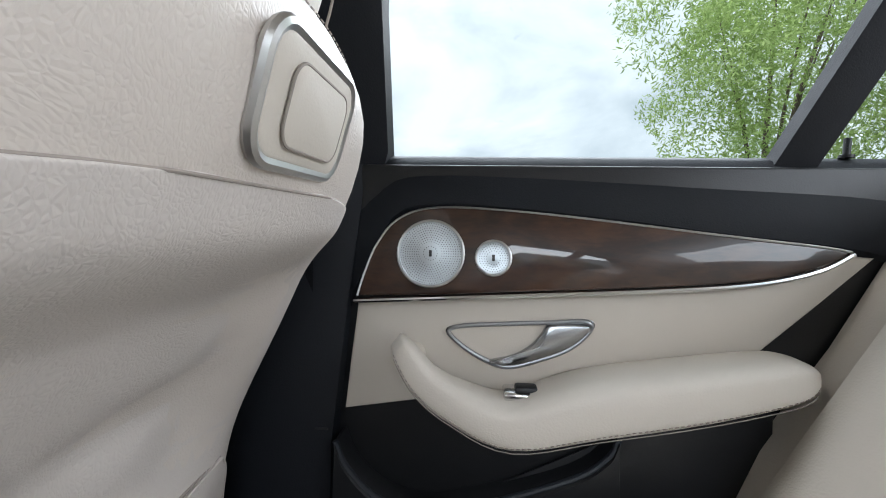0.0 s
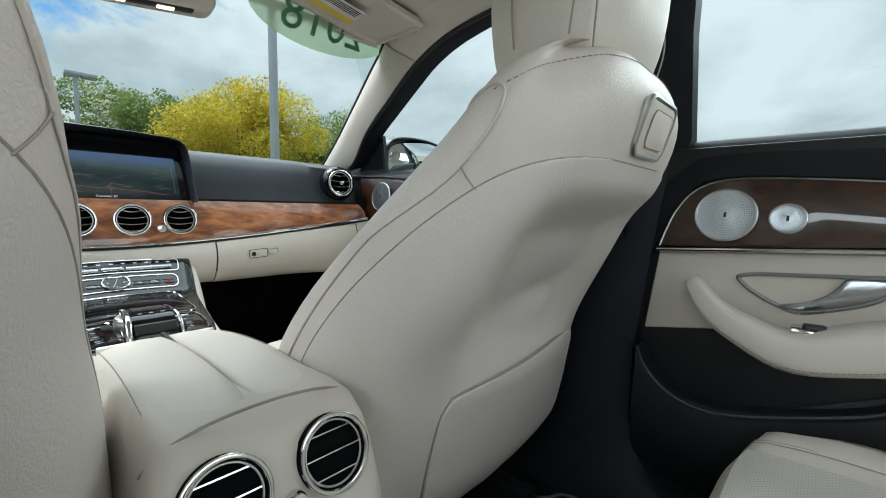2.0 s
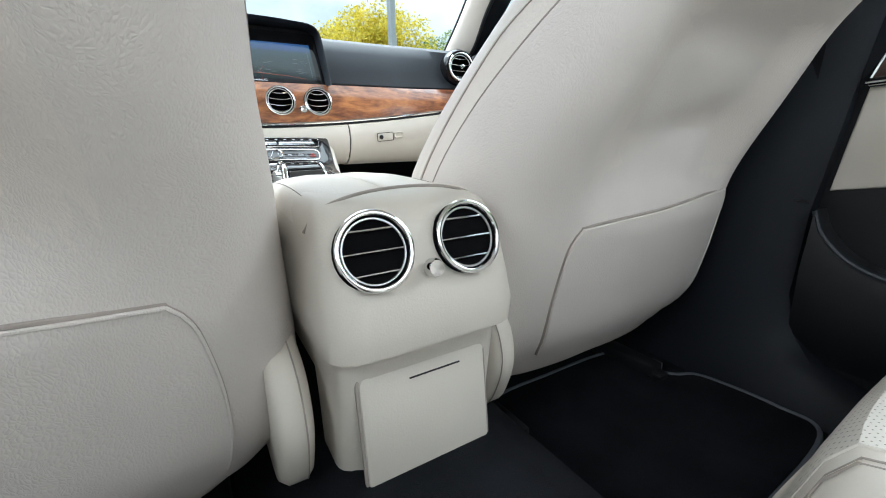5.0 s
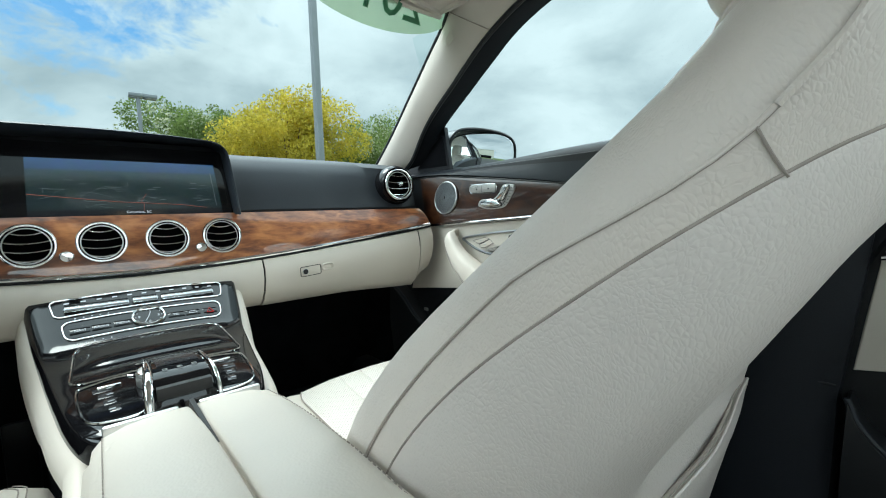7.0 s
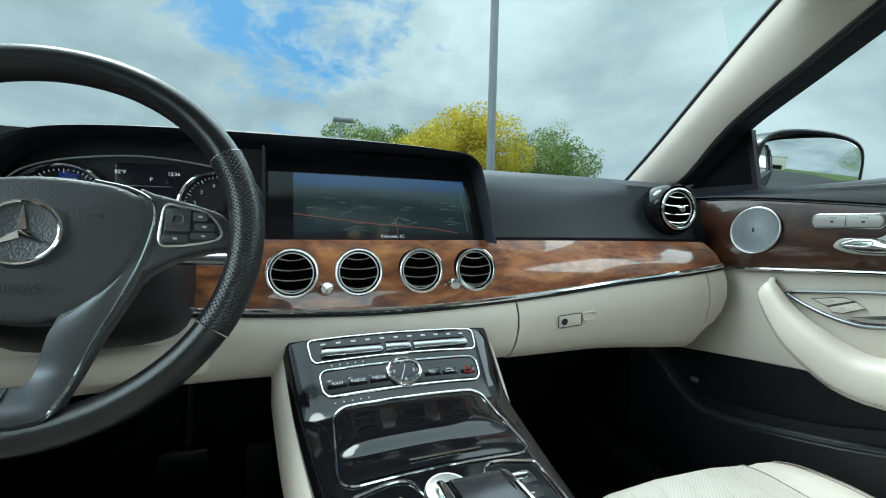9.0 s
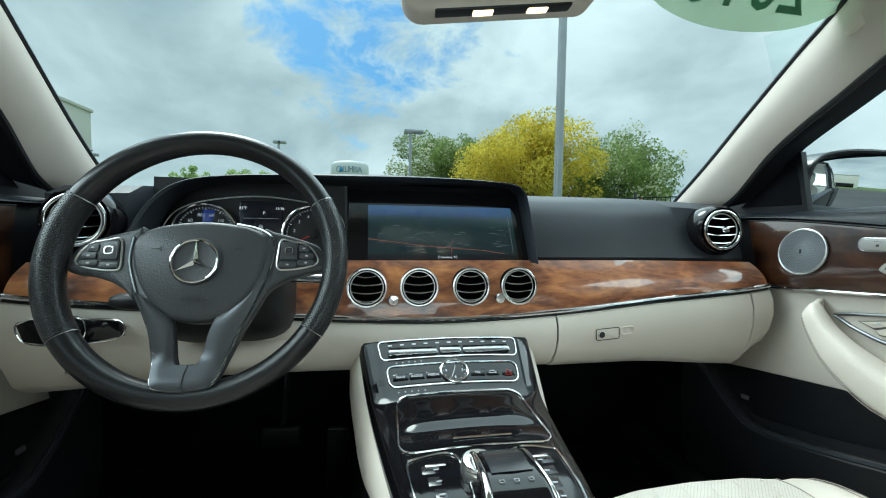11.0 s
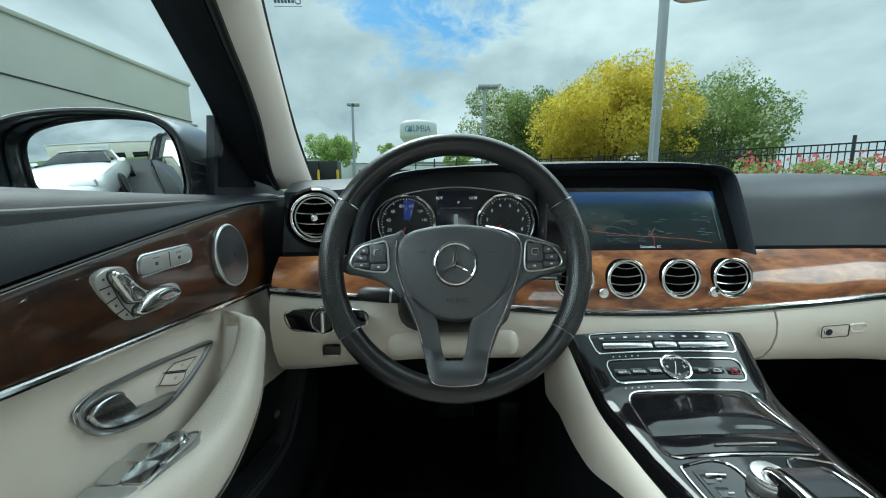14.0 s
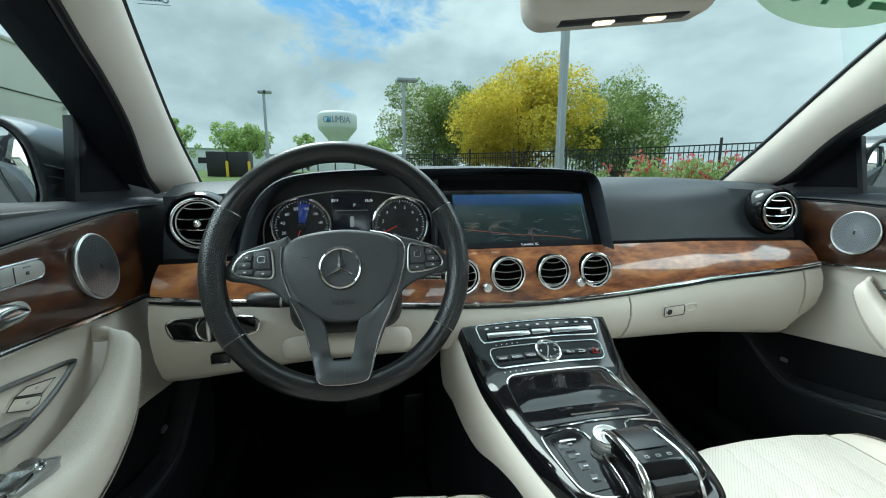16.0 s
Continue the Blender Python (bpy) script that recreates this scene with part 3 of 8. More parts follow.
GM = axes((0, slant(0.94), 0.94), (0, -1, 0.56))
rows = [[on_glass(x, z) for x in span(-0.565, 0.195, 20)] for z in span(0.878, 1.05, 8)]
display = thing("display", (0.0, 0.05, 0.88), "wide black glass panel with lit navigation map", "screen")
part("glass_panel", sheet([[on_glass(x, z) for x in span(-0.19, 0.188, 8)] for z in span(0.874, 1.03, 6)], 0.006), PIANO, display, "black glass")
part("panel_backing", sheet([[on_glass(x, z, -0.006) for x in span(-0.192, 0.19, 8)] for z in span(0.876, 1.045, 6)], 0.006), BLACK, dash)
part("panel_cheek", sheet([[V(-0.192, y, z) for y in span(0.05, 0.15, 5)] for z in span(0.874, 1.03, 4)], 0.004), BLACK, dash)


def map_material():
    ma = glow("lit_map", (0.02, 0.06, 0.06), 1.0)
    t = ma.node_tree
    b = t.nodes["Principled BSDF"]
    co = t.nodes.new("ShaderNodeTexCoord")
    sp = t.nodes.new("ShaderNodeSeparateXYZ")
    rng = t.nodes.new("ShaderNodeMapRange")
    rng.inputs["From Min"].default_value, rng.inputs["From Max"].default_value = 0.884, 0.996
    rp = t.nodes.new("ShaderNodeValToRGB")
    e = rp.color_ramp.elements
    e[0].position, e[0].color = 0.0, (0.004, 0.006, 0.01, 1)
    e[1].position, e[1].color = 1.0, (0.05, 0.16, 0.42, 1)
    for pos, col in ((0.09, (0.006, 0.01, 0.014, 1)), (0.12, (0.014, 0.04, 0.045, 1)), (0.6, (0.016, 0.05, 0.05, 1)), (0.78, (0.03, 0.085, 0.11, 1)), (0.84, (0.03, 0.11, 0.3, 1))):
        k = e.new(pos)
        k.color = col
    ns = t.nodes.new("ShaderNodeTexNoise")
    ns.inputs["Scale"].default_value, ns.inputs["Detail"].default_value = 45, 6
    mul = t.nodes.new("ShaderNodeMix")
    mul.data_type, mul.blend_type = "RGBA", "MULTIPLY"
    mul.inputs["Factor"].default_value = 0.5
    link = t.links.new
    link(co.outputs["Object"], sp.inputs[0])
    link(co.outputs["Object"], ns.inputs["Vector"])
    link(sp.outputs["Z"], rng.inputs["Value"])
    link(rng.outputs["Result"], rp.inputs["Fac"])
    link(rp.outputs["Color"], mul.inputs["A"])
    link(ns.outputs["Color"], mul.inputs["B"])
    link(mul.outputs["Result"], b.inputs["Emission Color"])
    b.inputs["Emission Strength"].default_value = 0.25
    b.inputs["Roughness"].default_value = 0.12
    return ma


lit = part("lit_map", sheet([[on_glass(x, z, 0.0012) for x in span(-0.15, 0.166, 6)] for z in span(0.884, 0.996, 6)], 0.001), map_material(), display, "lit road map")
rng = random.Random(4)


def road(points, r, mat, name):
    part(name, tube([on_glass(x, z, 0.0019) for x, z in points], r, 5), mat, lit)


ROUTE = glow("map_route", (0.75, 0.2, 0.12), 0.18)
ROADS = glow("map_road", (0.35, 0.42, 0.42), 0.13)
road([(-0.15, 0.925), (-0.09, 0.918), (-0.02, 0.91), (0.03, 0.907), (0.09, 0.903), (0.135, 0.896)], 0.00045, ROUTE, "route")
road([(0.02, 0.89), (0.022, 0.905), (0.018, 0.912), (0.024, 0.92), (0.028, 0.926)], 0.0004, ROUTE, "route")
for k in range(16):
    x, z = rng.uniform(-0.14, 0.15), rng.uniform(0.9, 0.955)
    pts = [(x, z)]
    for j in range(4):
        x, z = min(0.16, max(-0.146, x + rng.uniform(-0.006, 0.02))), min(0.962, max(0.898, z + rng.uniform(-0.009, 0.009)))
        pts.append((x, z))
    road(pts, 0.00035, ROADS, "road")
for k in range(14):
    x, z = rng.uniform(-0.13, 0.14), rng.uniform(0.91, 0.962)
    part("place_name", sheet([[on_glass(x, z, 0.002), on_glass(x + rng.uniform(0.008, 0.018), z, 0.002)], [on_glass(x, z + 0.0012, 0.002), on_glass(x + 0.012, z + 0.0012, 0.002)]], 0.0003), ROADS, lit)
part("caption", text_bm("Columbia, SC", 0.0075, GM @ Matrix.Translation((0.012, -0.0585, 0.0022)), 0.0002), WHITE_INK, lit)
part("side_icons", sheet([[on_glass(0.155, z, 0.002) for z in (0.9, 0.975)], [on_glass(0.1562, z, 0.002) for z in (0.9, 0.975)]], 0.0003), ROADS, lit)

# instruments
cluster = thing("instrument_cluster", (-0.37, 0.05, 0.88), "two round chrome-ringed gauges with lit dials behind the wheel", "gauge cluster")
part("cluster_face", sheet([[V(x, 0.122 + 0.12 * (z - 0.9), z) for x in span(-0.575, -0.185, 8)] for z in span(0.868, 1.045, 6)], 0.005), BLACK, cluster)
part("cluster_floor", sheet([[V(x, y, 0.881 - 0.05 * (y - 0.04)) for x in span(-0.575, -0.188, 8)] for y in span(0.04, 0.135, 5)], 0.004), BLACK, cluster)
part("arched_bezel", tube(curve([(-0.548, 0.1, 0.89), (-0.546, 0.1, 0.935), (-0.53, 0.1, 0.966), (-0.502, 0.1, 0.986), (-0.45, 0.1, 1.0), (-0.367, 0.1, 1.008), (-0.285, 0.1, 1.0), (-0.232, 0.1, 0.988), (-0.208, 0.1, 0.972), (-0.196, 0.1, 0.94), (-0.194, 0.1, 0.89)], 48), 0.0014, 8), SATIN, cluster)
DIAL_INK = glow("dim_white_marking", (0.8, 0.86, 0.92), 0.16)
BLUE = glow("blue_dial_light", (0.05, 0.1, 0.5), 0.11)
for cx, r, marks, top in ((-0.474, 0.0615, ["20", "40", "60", "80", "100", "120", "140", "160"], 8), (-0.264, 0.0615, ["1", "2", "3", "4", "5", "6", "7", "8"], 8)):
    m = axes((cx, 0.113, 0.932), (0, -1, 0.12))
    g = part("gauge", lathe([(r, -0.015), (r, 0.004), (r * 0.93, 0.006), (r * 0.9, -0.004), (0.001, -0.0042)], m, 48), BLACK, cluster)
    part("gauge_ring", ring(m @ Matrix.Translation((0, 0, 0.005)), r * 0.97, 0.0035, 56, 8), CHROME, g, "chrome gauge ring")
    ticks = []
    for k in range(41):
        a = radians(220 - 260 * k / 40)
        a0, a1 = r * 0.88, r * (0.78 if k % 5 == 0 else 0.83)
        d = V(math.cos(a), math.sin(a), 0)
        w = V(-d.y, d.x, 0) * 0.0006
        ticks.append(sheet([[m @ (d * a0 + w + V(0, 0, -0.003)), m @ (d * a1 + w + V(0, 0, -0.003))], [m @ (d * a0 - w + V(0, 0, -0.003)), m @ (d * a1 - w + V(0, 0, -0.003))]], 0.0003))
    part("dial_marks", join(*ticks), DIAL_INK, g)
    nums = []
    for k, s in enumerate(marks):
        a = radians(200 - 220 * k / 7)
        nums.append(text_bm(s, 0.0095 if len(s) < 3 else 0.008, m @ Matrix.Translation((r * 0.63 * math.cos(a), r * 0.63 * math.sin(a), -0.0032)), 0.0002))
    part("dial_numbers", join(*nums), DIAL_INK, g)
    a = radians(250 if cx < -0.4 else 205)
    part("needle", tube([m @ V(0, 0, -0.001), m @ V(r * 0.75 * math.cos(a), r * 0.75 * math.sin(a), -0.001)], [0.0009, 0.0004], 6), RED_GLOW, g, "red needle")
    part("dial_hub", lathe([(0.0005, 0.003), (0.008, 0.002), (0.009, -0.003)], m, 20), BLACK, g)
    if cx < -0.4:
        part("blue_dial_glow", plate([(-0.006, 0.0), (0.006, 0.0), (0.018, 0.047), (-0.006, 0.05)], m @ Matrix.Translation((0, 0, -0.0034)), 0.0004, 0.0001), BLUE, g)
cm = axes((-0.369, 0.1215, 0.957), (0, -1, 0.12))
part("centre_readout", plate(rounded(0.084, 0.086, 0.004), cm, 0.003, 0.001), glow("lit_readout", (0.02, 0.03, 0.07), 0.03), cluster, "dim blue lit centre screen")
part("readout_line", plate(rounded(0.07, 0.0007, 0.0002, 2, 0, 0.007), cm @ Matrix.Translation((0, 0, 0.001)), 0.0004, 0.0001), GREY_INK, cluster)
part("outside_temperature", text_bm("82°F", 0.008, cm @ Matrix.Translation((-0.035, 0.028, 0.001)), 0.0002), WHITE_INK, cluster)
part("clock_readout", text_bm("12:36", 0.008, cm @ Matrix.Translation((0.037, 0.028, 0.001)), 0.0002), WHITE_INK, cluster)
part("gear_readout", text_bm("P", 0.009, cm @ Matrix.Translation((0.006, 0.018, 0.001)), 0.0002), WHITE_INK, cluster)
part("car_symbol", plate(rounded(0.009, 0.024, 0.004), cm @ Matrix.Translation((0, -0.018, 0.001)), 0.001, 0.0003), GREY_INK, cluster)

# light switch, lever and small controls on the driver's side
sw = thing("light_switch", (-0.61, -0.06, 0.78), "round chrome light switch in a black wing-shaped plate", "switch")
m = axes((-0.607, -0.0635, 0.782), (0.08, -1, 0.1))
part("switch_plate", plate([(-0.068, 0.012), (-0.05, 0.02), (-0.02, 0.018), (0.03, 0.017), (0.066, 0.012), (0.07, -0.012), (0.03, -0.02), (-0.02, -0.022), (-0.058, -0.014)], m, 0.012, 0.002), PIANO, sw)
part("plate_edge", tube([m @ p for p in curve([(-0.068, 0.012, 0), (-0.05, 0.02, 0), (0.0, 0.019, 0), (0.066, 0.013, 0), (0.07, -0.012, 0), (0.03, -0.02, 0), (-0.02, -0.022, 0), (-0.058, -0.014, 0)], 40, True)], 0.0012, 6, True), CHROME, sw)
k = part("knob", lathe([(0.0005, 0.014), (0.016, 0.014), (0.018, 0.01), (0.019, 0.0), (0.024, 0.0), (0.024, -0.004)], m, 32), BLACK, sw)
part("knob_ring", ring(m @ Matrix.Translation((0, 0, 0.002)), 0.0225, 0.002, 36, 8), CHROME, k)
part("knob_grip", box(0, 0, 0.018, 0.006, 0.034, 0.012, 0.002, m=m), SATIN, k)
pk = thing("parking_brake_switch", (-0.6, -0.06, 0.72), "small black toggle switch set in the cream panel", "switch")
part("toggle", box(-0.599, -0.059, 0.724, 0.03, 0.014, 0.02, 0.003), BLACK, pk)
part("toggle_edge", box(-0.599, -0.066, 0.717, 0.028, 0.004, 0.003, 0.001), SATIN, pk)

column = thing("steering_column", (-0.383, -0.05, 0.8), "black steering column cover with lever stalks", "steering column")
part("cover", loft([[V(-0.381 + w * math.copysign(abs(math.cos(a)) ** 0.5, math.cos(a)), y, z + h * math.copysign(abs(math.sin(a)) ** 0.5, math.sin(a))) for a in (2 * math.pi * k / 24 for k in range(24))] for y, z, w, h in ((0.06, 0.81, 0.1, 0.075), (0.0, 0.815, 0.102, 0.072), (-0.06, 0.825, 0.1, 0.07), (-0.095, 0.845, 0.088, 0.062), (-0.12, 0.87, 0.06, 0.05))]), BLACK, column)
part("knee_cover", box(-0.383, -0.016, 0.722, 0.25, 0.05, 0.056, 0.022, 3), VINYL, column, "cream lower column trim")
st = part("stalk", tube([(-0.33, -0.06, 0.826), (-0.43, -0.062, 0.824), (-0.49, -0.063, 0.8245)], [0.012, 0.0155, 0.0155], 14, flat=0.85), BLACK, column, "black lever stalk")
part("stalk_tip", tube([(-0.491, -0.063, 0.8245), (-0.495, -0.063, 0.825), (-0.535, -0.064, 0.828), (-0.546, -0.064, 0.828)], [0.0145, 0.0165, 0.015, 0.01], 14, flat=0.85), BLACK, st, "black knurled tip")
part("stalk_ring", tube([(-0.489, -0.063, 0.8245), (-0.4925, -0.063, 0.8248)], 0.0162, 14, flat=0.85), SATIN, st)
for z in (0.829, 0.819):
    part("stalk_print", box(-0.462, -0.078, z, 0.024, 0.001, 0.0025, 0.0002), GREY_INK, st)
st = part("stalk", tube([(-0.333, -0.085, 0.87), (-0.283, -0.1, 0.868), (-0.218, -0.105, 0.866)], [0.009, 0.011, 0.012], 12, flat=0.7), DARK_SATIN, column, "grey gear selector stalk")
part("stalk_tip", tube([(-0.2185, -0.105, 0.866), (-0.211, -0.1055, 0.866)], 0.0118, 12, flat=0.7), BLACK, st)

# ---- steering wheel ----
WC, WU = V(-0.3755, -0.155, 0.9), V(0, 0.312, 0.95)
WM = axes(WC, (0, -0.95, 0.312), WU)
U = 0.0008
WR = 0.1845
RM = WM @ Matrix.Translation((-0.008, 0.0, 0.0))
wheel = thing("steering_wheel", WC, "black leather steering wheel with punched grips and silver spokes", "steering wheel")


def punch_grip():
    """Rows of small pits round the rim's section and along its arc."""
    t = GRIP.node_tree
    link = t.links.new
    co = t.nodes.new("ShaderNodeTexCoord")

    def maths(op, a, b=None):
        n = t.nodes.new("ShaderNodeMath")
        n.operation = op
        for i, v in enumerate((a, b)):
            if v is None:
                continue
            if isinstance(v, (int, float)):
                n.inputs[i].default_value = v
            else:
                link(v, n.inputs[i])
        return n.outputs[0]

    def along(axis):
        n = t.nodes.new("ShaderNodeVectorMath")
        n.operation = "DOT_PRODUCT"
        n.inputs[1].default_value = axis
        link(co.outputs["Object"], n.inputs[0])
        return maths("SUBTRACT", n.outputs["Value"], RM.translation.dot(axis))
    x, y, z = [along(WM.to_3x3().col[k].copy()) for k in range(3)]
    r = maths("SQRT", maths("ADD", maths("MULTIPLY", x, x), maths("MULTIPLY", y, y)))
    arc = maths("SINE", maths("MULTIPLY", maths("ARCTAN2", y, x), 250.0))
    sec = maths("SINE", maths("MULTIPLY", maths("ARCTAN2", z, maths("SUBTRACT", r, WR)), 22.0))
    hole = maths("MULTIPLY", arc, sec)
    hole = maths("MULTIPLY", maths("SUBTRACT", maths("MAXIMUM", hole, 0.35), 0.35), -1.5)
    bp = t.nodes.new("ShaderNodeBump")
    bp.inputs["Strength"].default_value, bp.inputs["Distance"].default_value = 1.0, 0.005
    link(hole, bp.inputs["Height"])
    link(bp.outputs["Normal"], t.nodes["Principled BSDF"].inputs["Normal"])


punch_grip()


def rim_arc(a0, a1, n, r=WR, minor=0.0169):
    rings = []
    for k in range(n):
        a = radians(lerp(a0, a1, k / (n - 1)))
        d = V(math.cos(a), math.sin(a), 0)
        rings.append([RM @ (d * (r + minor * math.cos(b)) + V(0, 0, minor * 1.15 * math.sin(b))) for b in (2 * math.pi * j / 20 for j in range(20))])
    return loft(rings)


part("rim_top", rim_arc(29, 151, 60), RIM, wheel, "smooth black leather")
part("rim_bottom", rim_arc(214, 326, 56), RIM, wheel, "smooth black leather")
part("rim_grip", rim_arc(-33.5, 28.5, 34, WR, 0.0178), GRIP, wheel, "punched black leather")
part("rim_grip", rim_arc(151.5, 213.5, 34, WR, 0.0178), GRIP, wheel, "punched black leather")
for a in (28.8, 151.2, 213.8, 326.2):
    d = V(math.cos(radians(a)), math.sin(radians(a)), 0)
    part("rim_seam", ring(axes(RM @ (d * WR), WM.to_3x3() @ V(-d.y, d.x, 0), WM.to_3x3() @ V(0, 0, 1)), 0.0182, 0.0007, 24, 6, 1.0), SATIN, wheel)
SHEAR = Matrix(((1, 0, 0, 0), (0, 1, 0, 0), (0, 0.04, 1, 0), (0, 0, 0, 1)))
HM = WM @ Matrix.Translation((0, 0, 0.0065)) @ SHEAR
hub_px = [(-121, 35), (-96, 57), (-60, 67), (-10, 72), (38, 68), (78, 58), (104, 36), (103, 0), (90, -41), (64, -78), (29, -103), (-11, -110), (-51, -102), (-82, -79), (-107, -42), (-120, 0)]
hub = part("airbag_cover", plate([(p.x * U, p.y * U) for p in curve([(a, b, 0) for a, b in hub_px], 48, True)], HM, 0.03, 0.012, 0.01, 4), HUB, wheel, "dark grey grained airbag cover", 60)
EM = HM @ Matrix.Translation((-0.0098, -0.0052, 0.0098))
part("emblem_field", lathe([(0.0005, 0.001), (0.029, 0.001), (0.032, 0.002), (0.034, -0.004)], EM, 40), HUB, hub)
part("emblem_ring", ring(EM @ Matrix.Translation((0, 0, 0.003)), 0.0293, 0.002, 48, 8), CHROME, hub, "chrome ring emblem")
for k in range(3):
    a = radians(90 + 120 * k)
    d, s_ = V(math.cos(a), math.sin(a), 0), V(-math.sin(a), math.cos(a), 0)
    bm = bmesh.new()
    v = [bm.verts.new(EM @ q) for q in (V(0, 0, 0.0075), d * 0.0285 + V(0, 0, 0.003), s_ * 0.0042 + d * 0.0032 + V(0, 0, 0.002), s_ * -0.0042 + d * 0.0032 + V(0, 0, 0.002))]
    for f in ((0, 1, 2), (0, 3, 1), (1, 3, 2), (0, 2, 3)):
        bm.faces.new([v[i] for i in f])
    bmesh.ops.recalc_face_normals(bm, faces=bm.faces)
    part("emblem_blade", bm, CHROME, hub, "chrome blade", 10)
part("airbag_lettering", text_bm("AIRBAG", 0.0095, HM @ Matrix.Translation((-0.008, -0.057, 0.0086)), 0.0003), BLACK, hub)
# forked spoke below the cover
YM = WM @ Matrix.Translation((0, 0, 0.003)) @ SHEAR
left = [(-119, 42), (-125, 0), (-119, -45), (-101, -80), (-81, -125), (-67, -180), (-61, -206), (-49, -222)]
right = [(27, -222), (39, -206), (47, -175), (66, -128), (93, -78), (110, -40), (115, 5), (106, 45)]
inside = [(25, -85), (15, -116), (6, -165), (0, -178), (-31, -178), (-37, -165), (-44, -116), (-53, -85)]
edge = [(-119, 40), (-121, -2), (-106, -54), (-83, -110), (-67, -170), (-59, -203), (-48, -215), (-11, -219), (26, -215), (36, -203), (44, -175), (58, -132), (80, -85), (100, -35), (111, 12), (108, 40), (84, 57), (46, 66)]


def over_rim(y):
    """The foot of the fork rises over the rim."""
    return 0.021 * smooth(-160, -212, y)


fork_bm = plate([(a * U, b * U) for a, b in left + right + inside], Matrix.Identity(4), 0.014, 0.003, 0, 2)
for v in fork_bm.verts:
    v.co = YM @ (v.co + V(0, 0, over_rim(v.co.y / U)))
fork = part("forked_spoke", fork_bm, HUB, wheel, "dark forked lower spoke", 50)
part("spoke_edge", tube(curve([YM @ V(a * U, b * U, 0.0008 + over_rim(b)) for a, b in edge], 90), 0.0016, 6), CHROME, fork, "silver edge trim")
inlay = []
for side_, hole in ((edge[2:8], [(-88, -70), (-56, -98), (-45, -118), (-38, -163), (-30, -179), (-11, -180)]), (edge[13:6:-1], [(72, -66), (36, -98), (16, -118), (7, -163), (0, -179), (-11, -180)])):
    a, b = curve([(p[0], p[1], 0) for p in side_], 24), curve([(p[0], p[1], 0) for p in hole], 24)
    inlay.append([[YM @ V(lerp(p.x, q.x, f) * U, lerp(p.y, q.y, f) * U, 0.0012 + 0.002 * math.sin(math.pi * f) + over_rim(lerp(p.y, q.y, f))) for f in (0.03, 0.2, 0.4, 0.6, 0.8, 1.0)] for p, q in zip(a, b)])
for rows in inlay:
    part("spoke_inlay", sheet(rows, 0.002), FORK, fork, "dark satin inlay of the fork", 60)
for s in (-1, 1):
    part("horn_mark", tube([HM @ V(s * 0.052 - 0.008 + dx, 0.016 + dy, 0.0088) for dx, dy in ((-0.006, -0.003), (0.003, -0.003), (0.006, 0), (0.006, -0.006), (0.003, -0.003))], 0.0006, 5), DARK_INK, hub)
    pm = WM @ Matrix.Translation((-0.0068, 0, 0.0075)) @ Matrix.Diagonal((-s, 1, 1, 1)) @ Matrix(((1, 0, 0, 0), (0, 1, 0, 0), (0.07, 0, 1, 0), (0, 0, 0, 1)))
    arm_px = [(-216, 0), (-202, 22), (-186, 35), (-118, 55), (-97, 52), (-97, -62), (-119, -50), (-142, -36), (-177, -24), (-208, -18)]
    sp = part("spoke", plate([(p.x * U, p.y * U) for p in curve([(a, b, 0) for a, b in arm_px], 36, True)], pm, 0.02, 0.006, 0.001, 3), HUB, wheel, "dark spoke with silver-framed buttons", 60)
    fr = [(-197, -3), (-190, 17), (-174, 31), (-150, 36), (-132, 38), (-127, 15), (-127, -14), (-142, -18), (-177, -13)]
    part("button_frame", tube([pm @ (p * U + V(0, 0, 0.0022)) for p in curve([(a, b, 0) for a, b in fr], 40, True)], 0.0015, 6, True), SATIN, sp, "silver button frame")
    part("button_bed", plate([(p.x * U, p.y * U) for p in curve([(a, b, 0) for a, b in fr], 30, True)], pm @ Matrix.Translation((0, 0, 0.0022)), 0.003, 0.0006), BLACK, sp)
    for bx, by, bw, bh, name in ((-146, 17, 29, 33, "thumb_pad"), (-172, 22, 18, 13, "button"), (-177, 8, 24, 11, "button"), (-176, -5, 30, 9, "button"), (-144, -9, 30, 11, "button")):
        b = part(name, plate(rounded(bw * U, bh * U, 0.0025, 3, bx * U, by * U), pm @ Matrix.Translation((0, 0, 0.0048)), 0.004, 0.001), HUB, sp)
        if name == "thumb_pad":
            part("pad_frame", tube([pm @ V(x, y, 0.0056) for x, y in rounded(13 * U, 12 * U, 0.003, 3, bx * U, by * U)], 0.001, 6, True), CHROME, b)
        else:
            part("button_mark", plate(rounded(5 * U, 3 * U, 0.0008, 2, bx * U, by * U), pm @ Matrix.Translation((0, 0, 0.0053)), 0.0004, 0.0001), GREY_INK, b)

# ---- centre console ----
con = thing("centre_console", (0, -0.4, 0.25), "black lacquer console with chrome-framed controls and cream sides", "console")
deck = [(0.03, 0.768, 0.168), (0.0, 0.752, 0.165), (-0.03, 0.735, 0.162), (-0.09, 0.696, 0.153), (-0.14, 0.668, 0.144), (-0.21, 0.657, 0.134), (-0.28, 0.65, 0.124), (-0.35, 0.646, 0.113), (-0.4, 0.64, 0.1), (-0.425, 0.634, 0.086), (-0.438, 0.625, 0.06)]
deck_t = [(-y, z, w) for y, z, w in deck]


def deck_at(y):
    return interp(deck_t, -y)


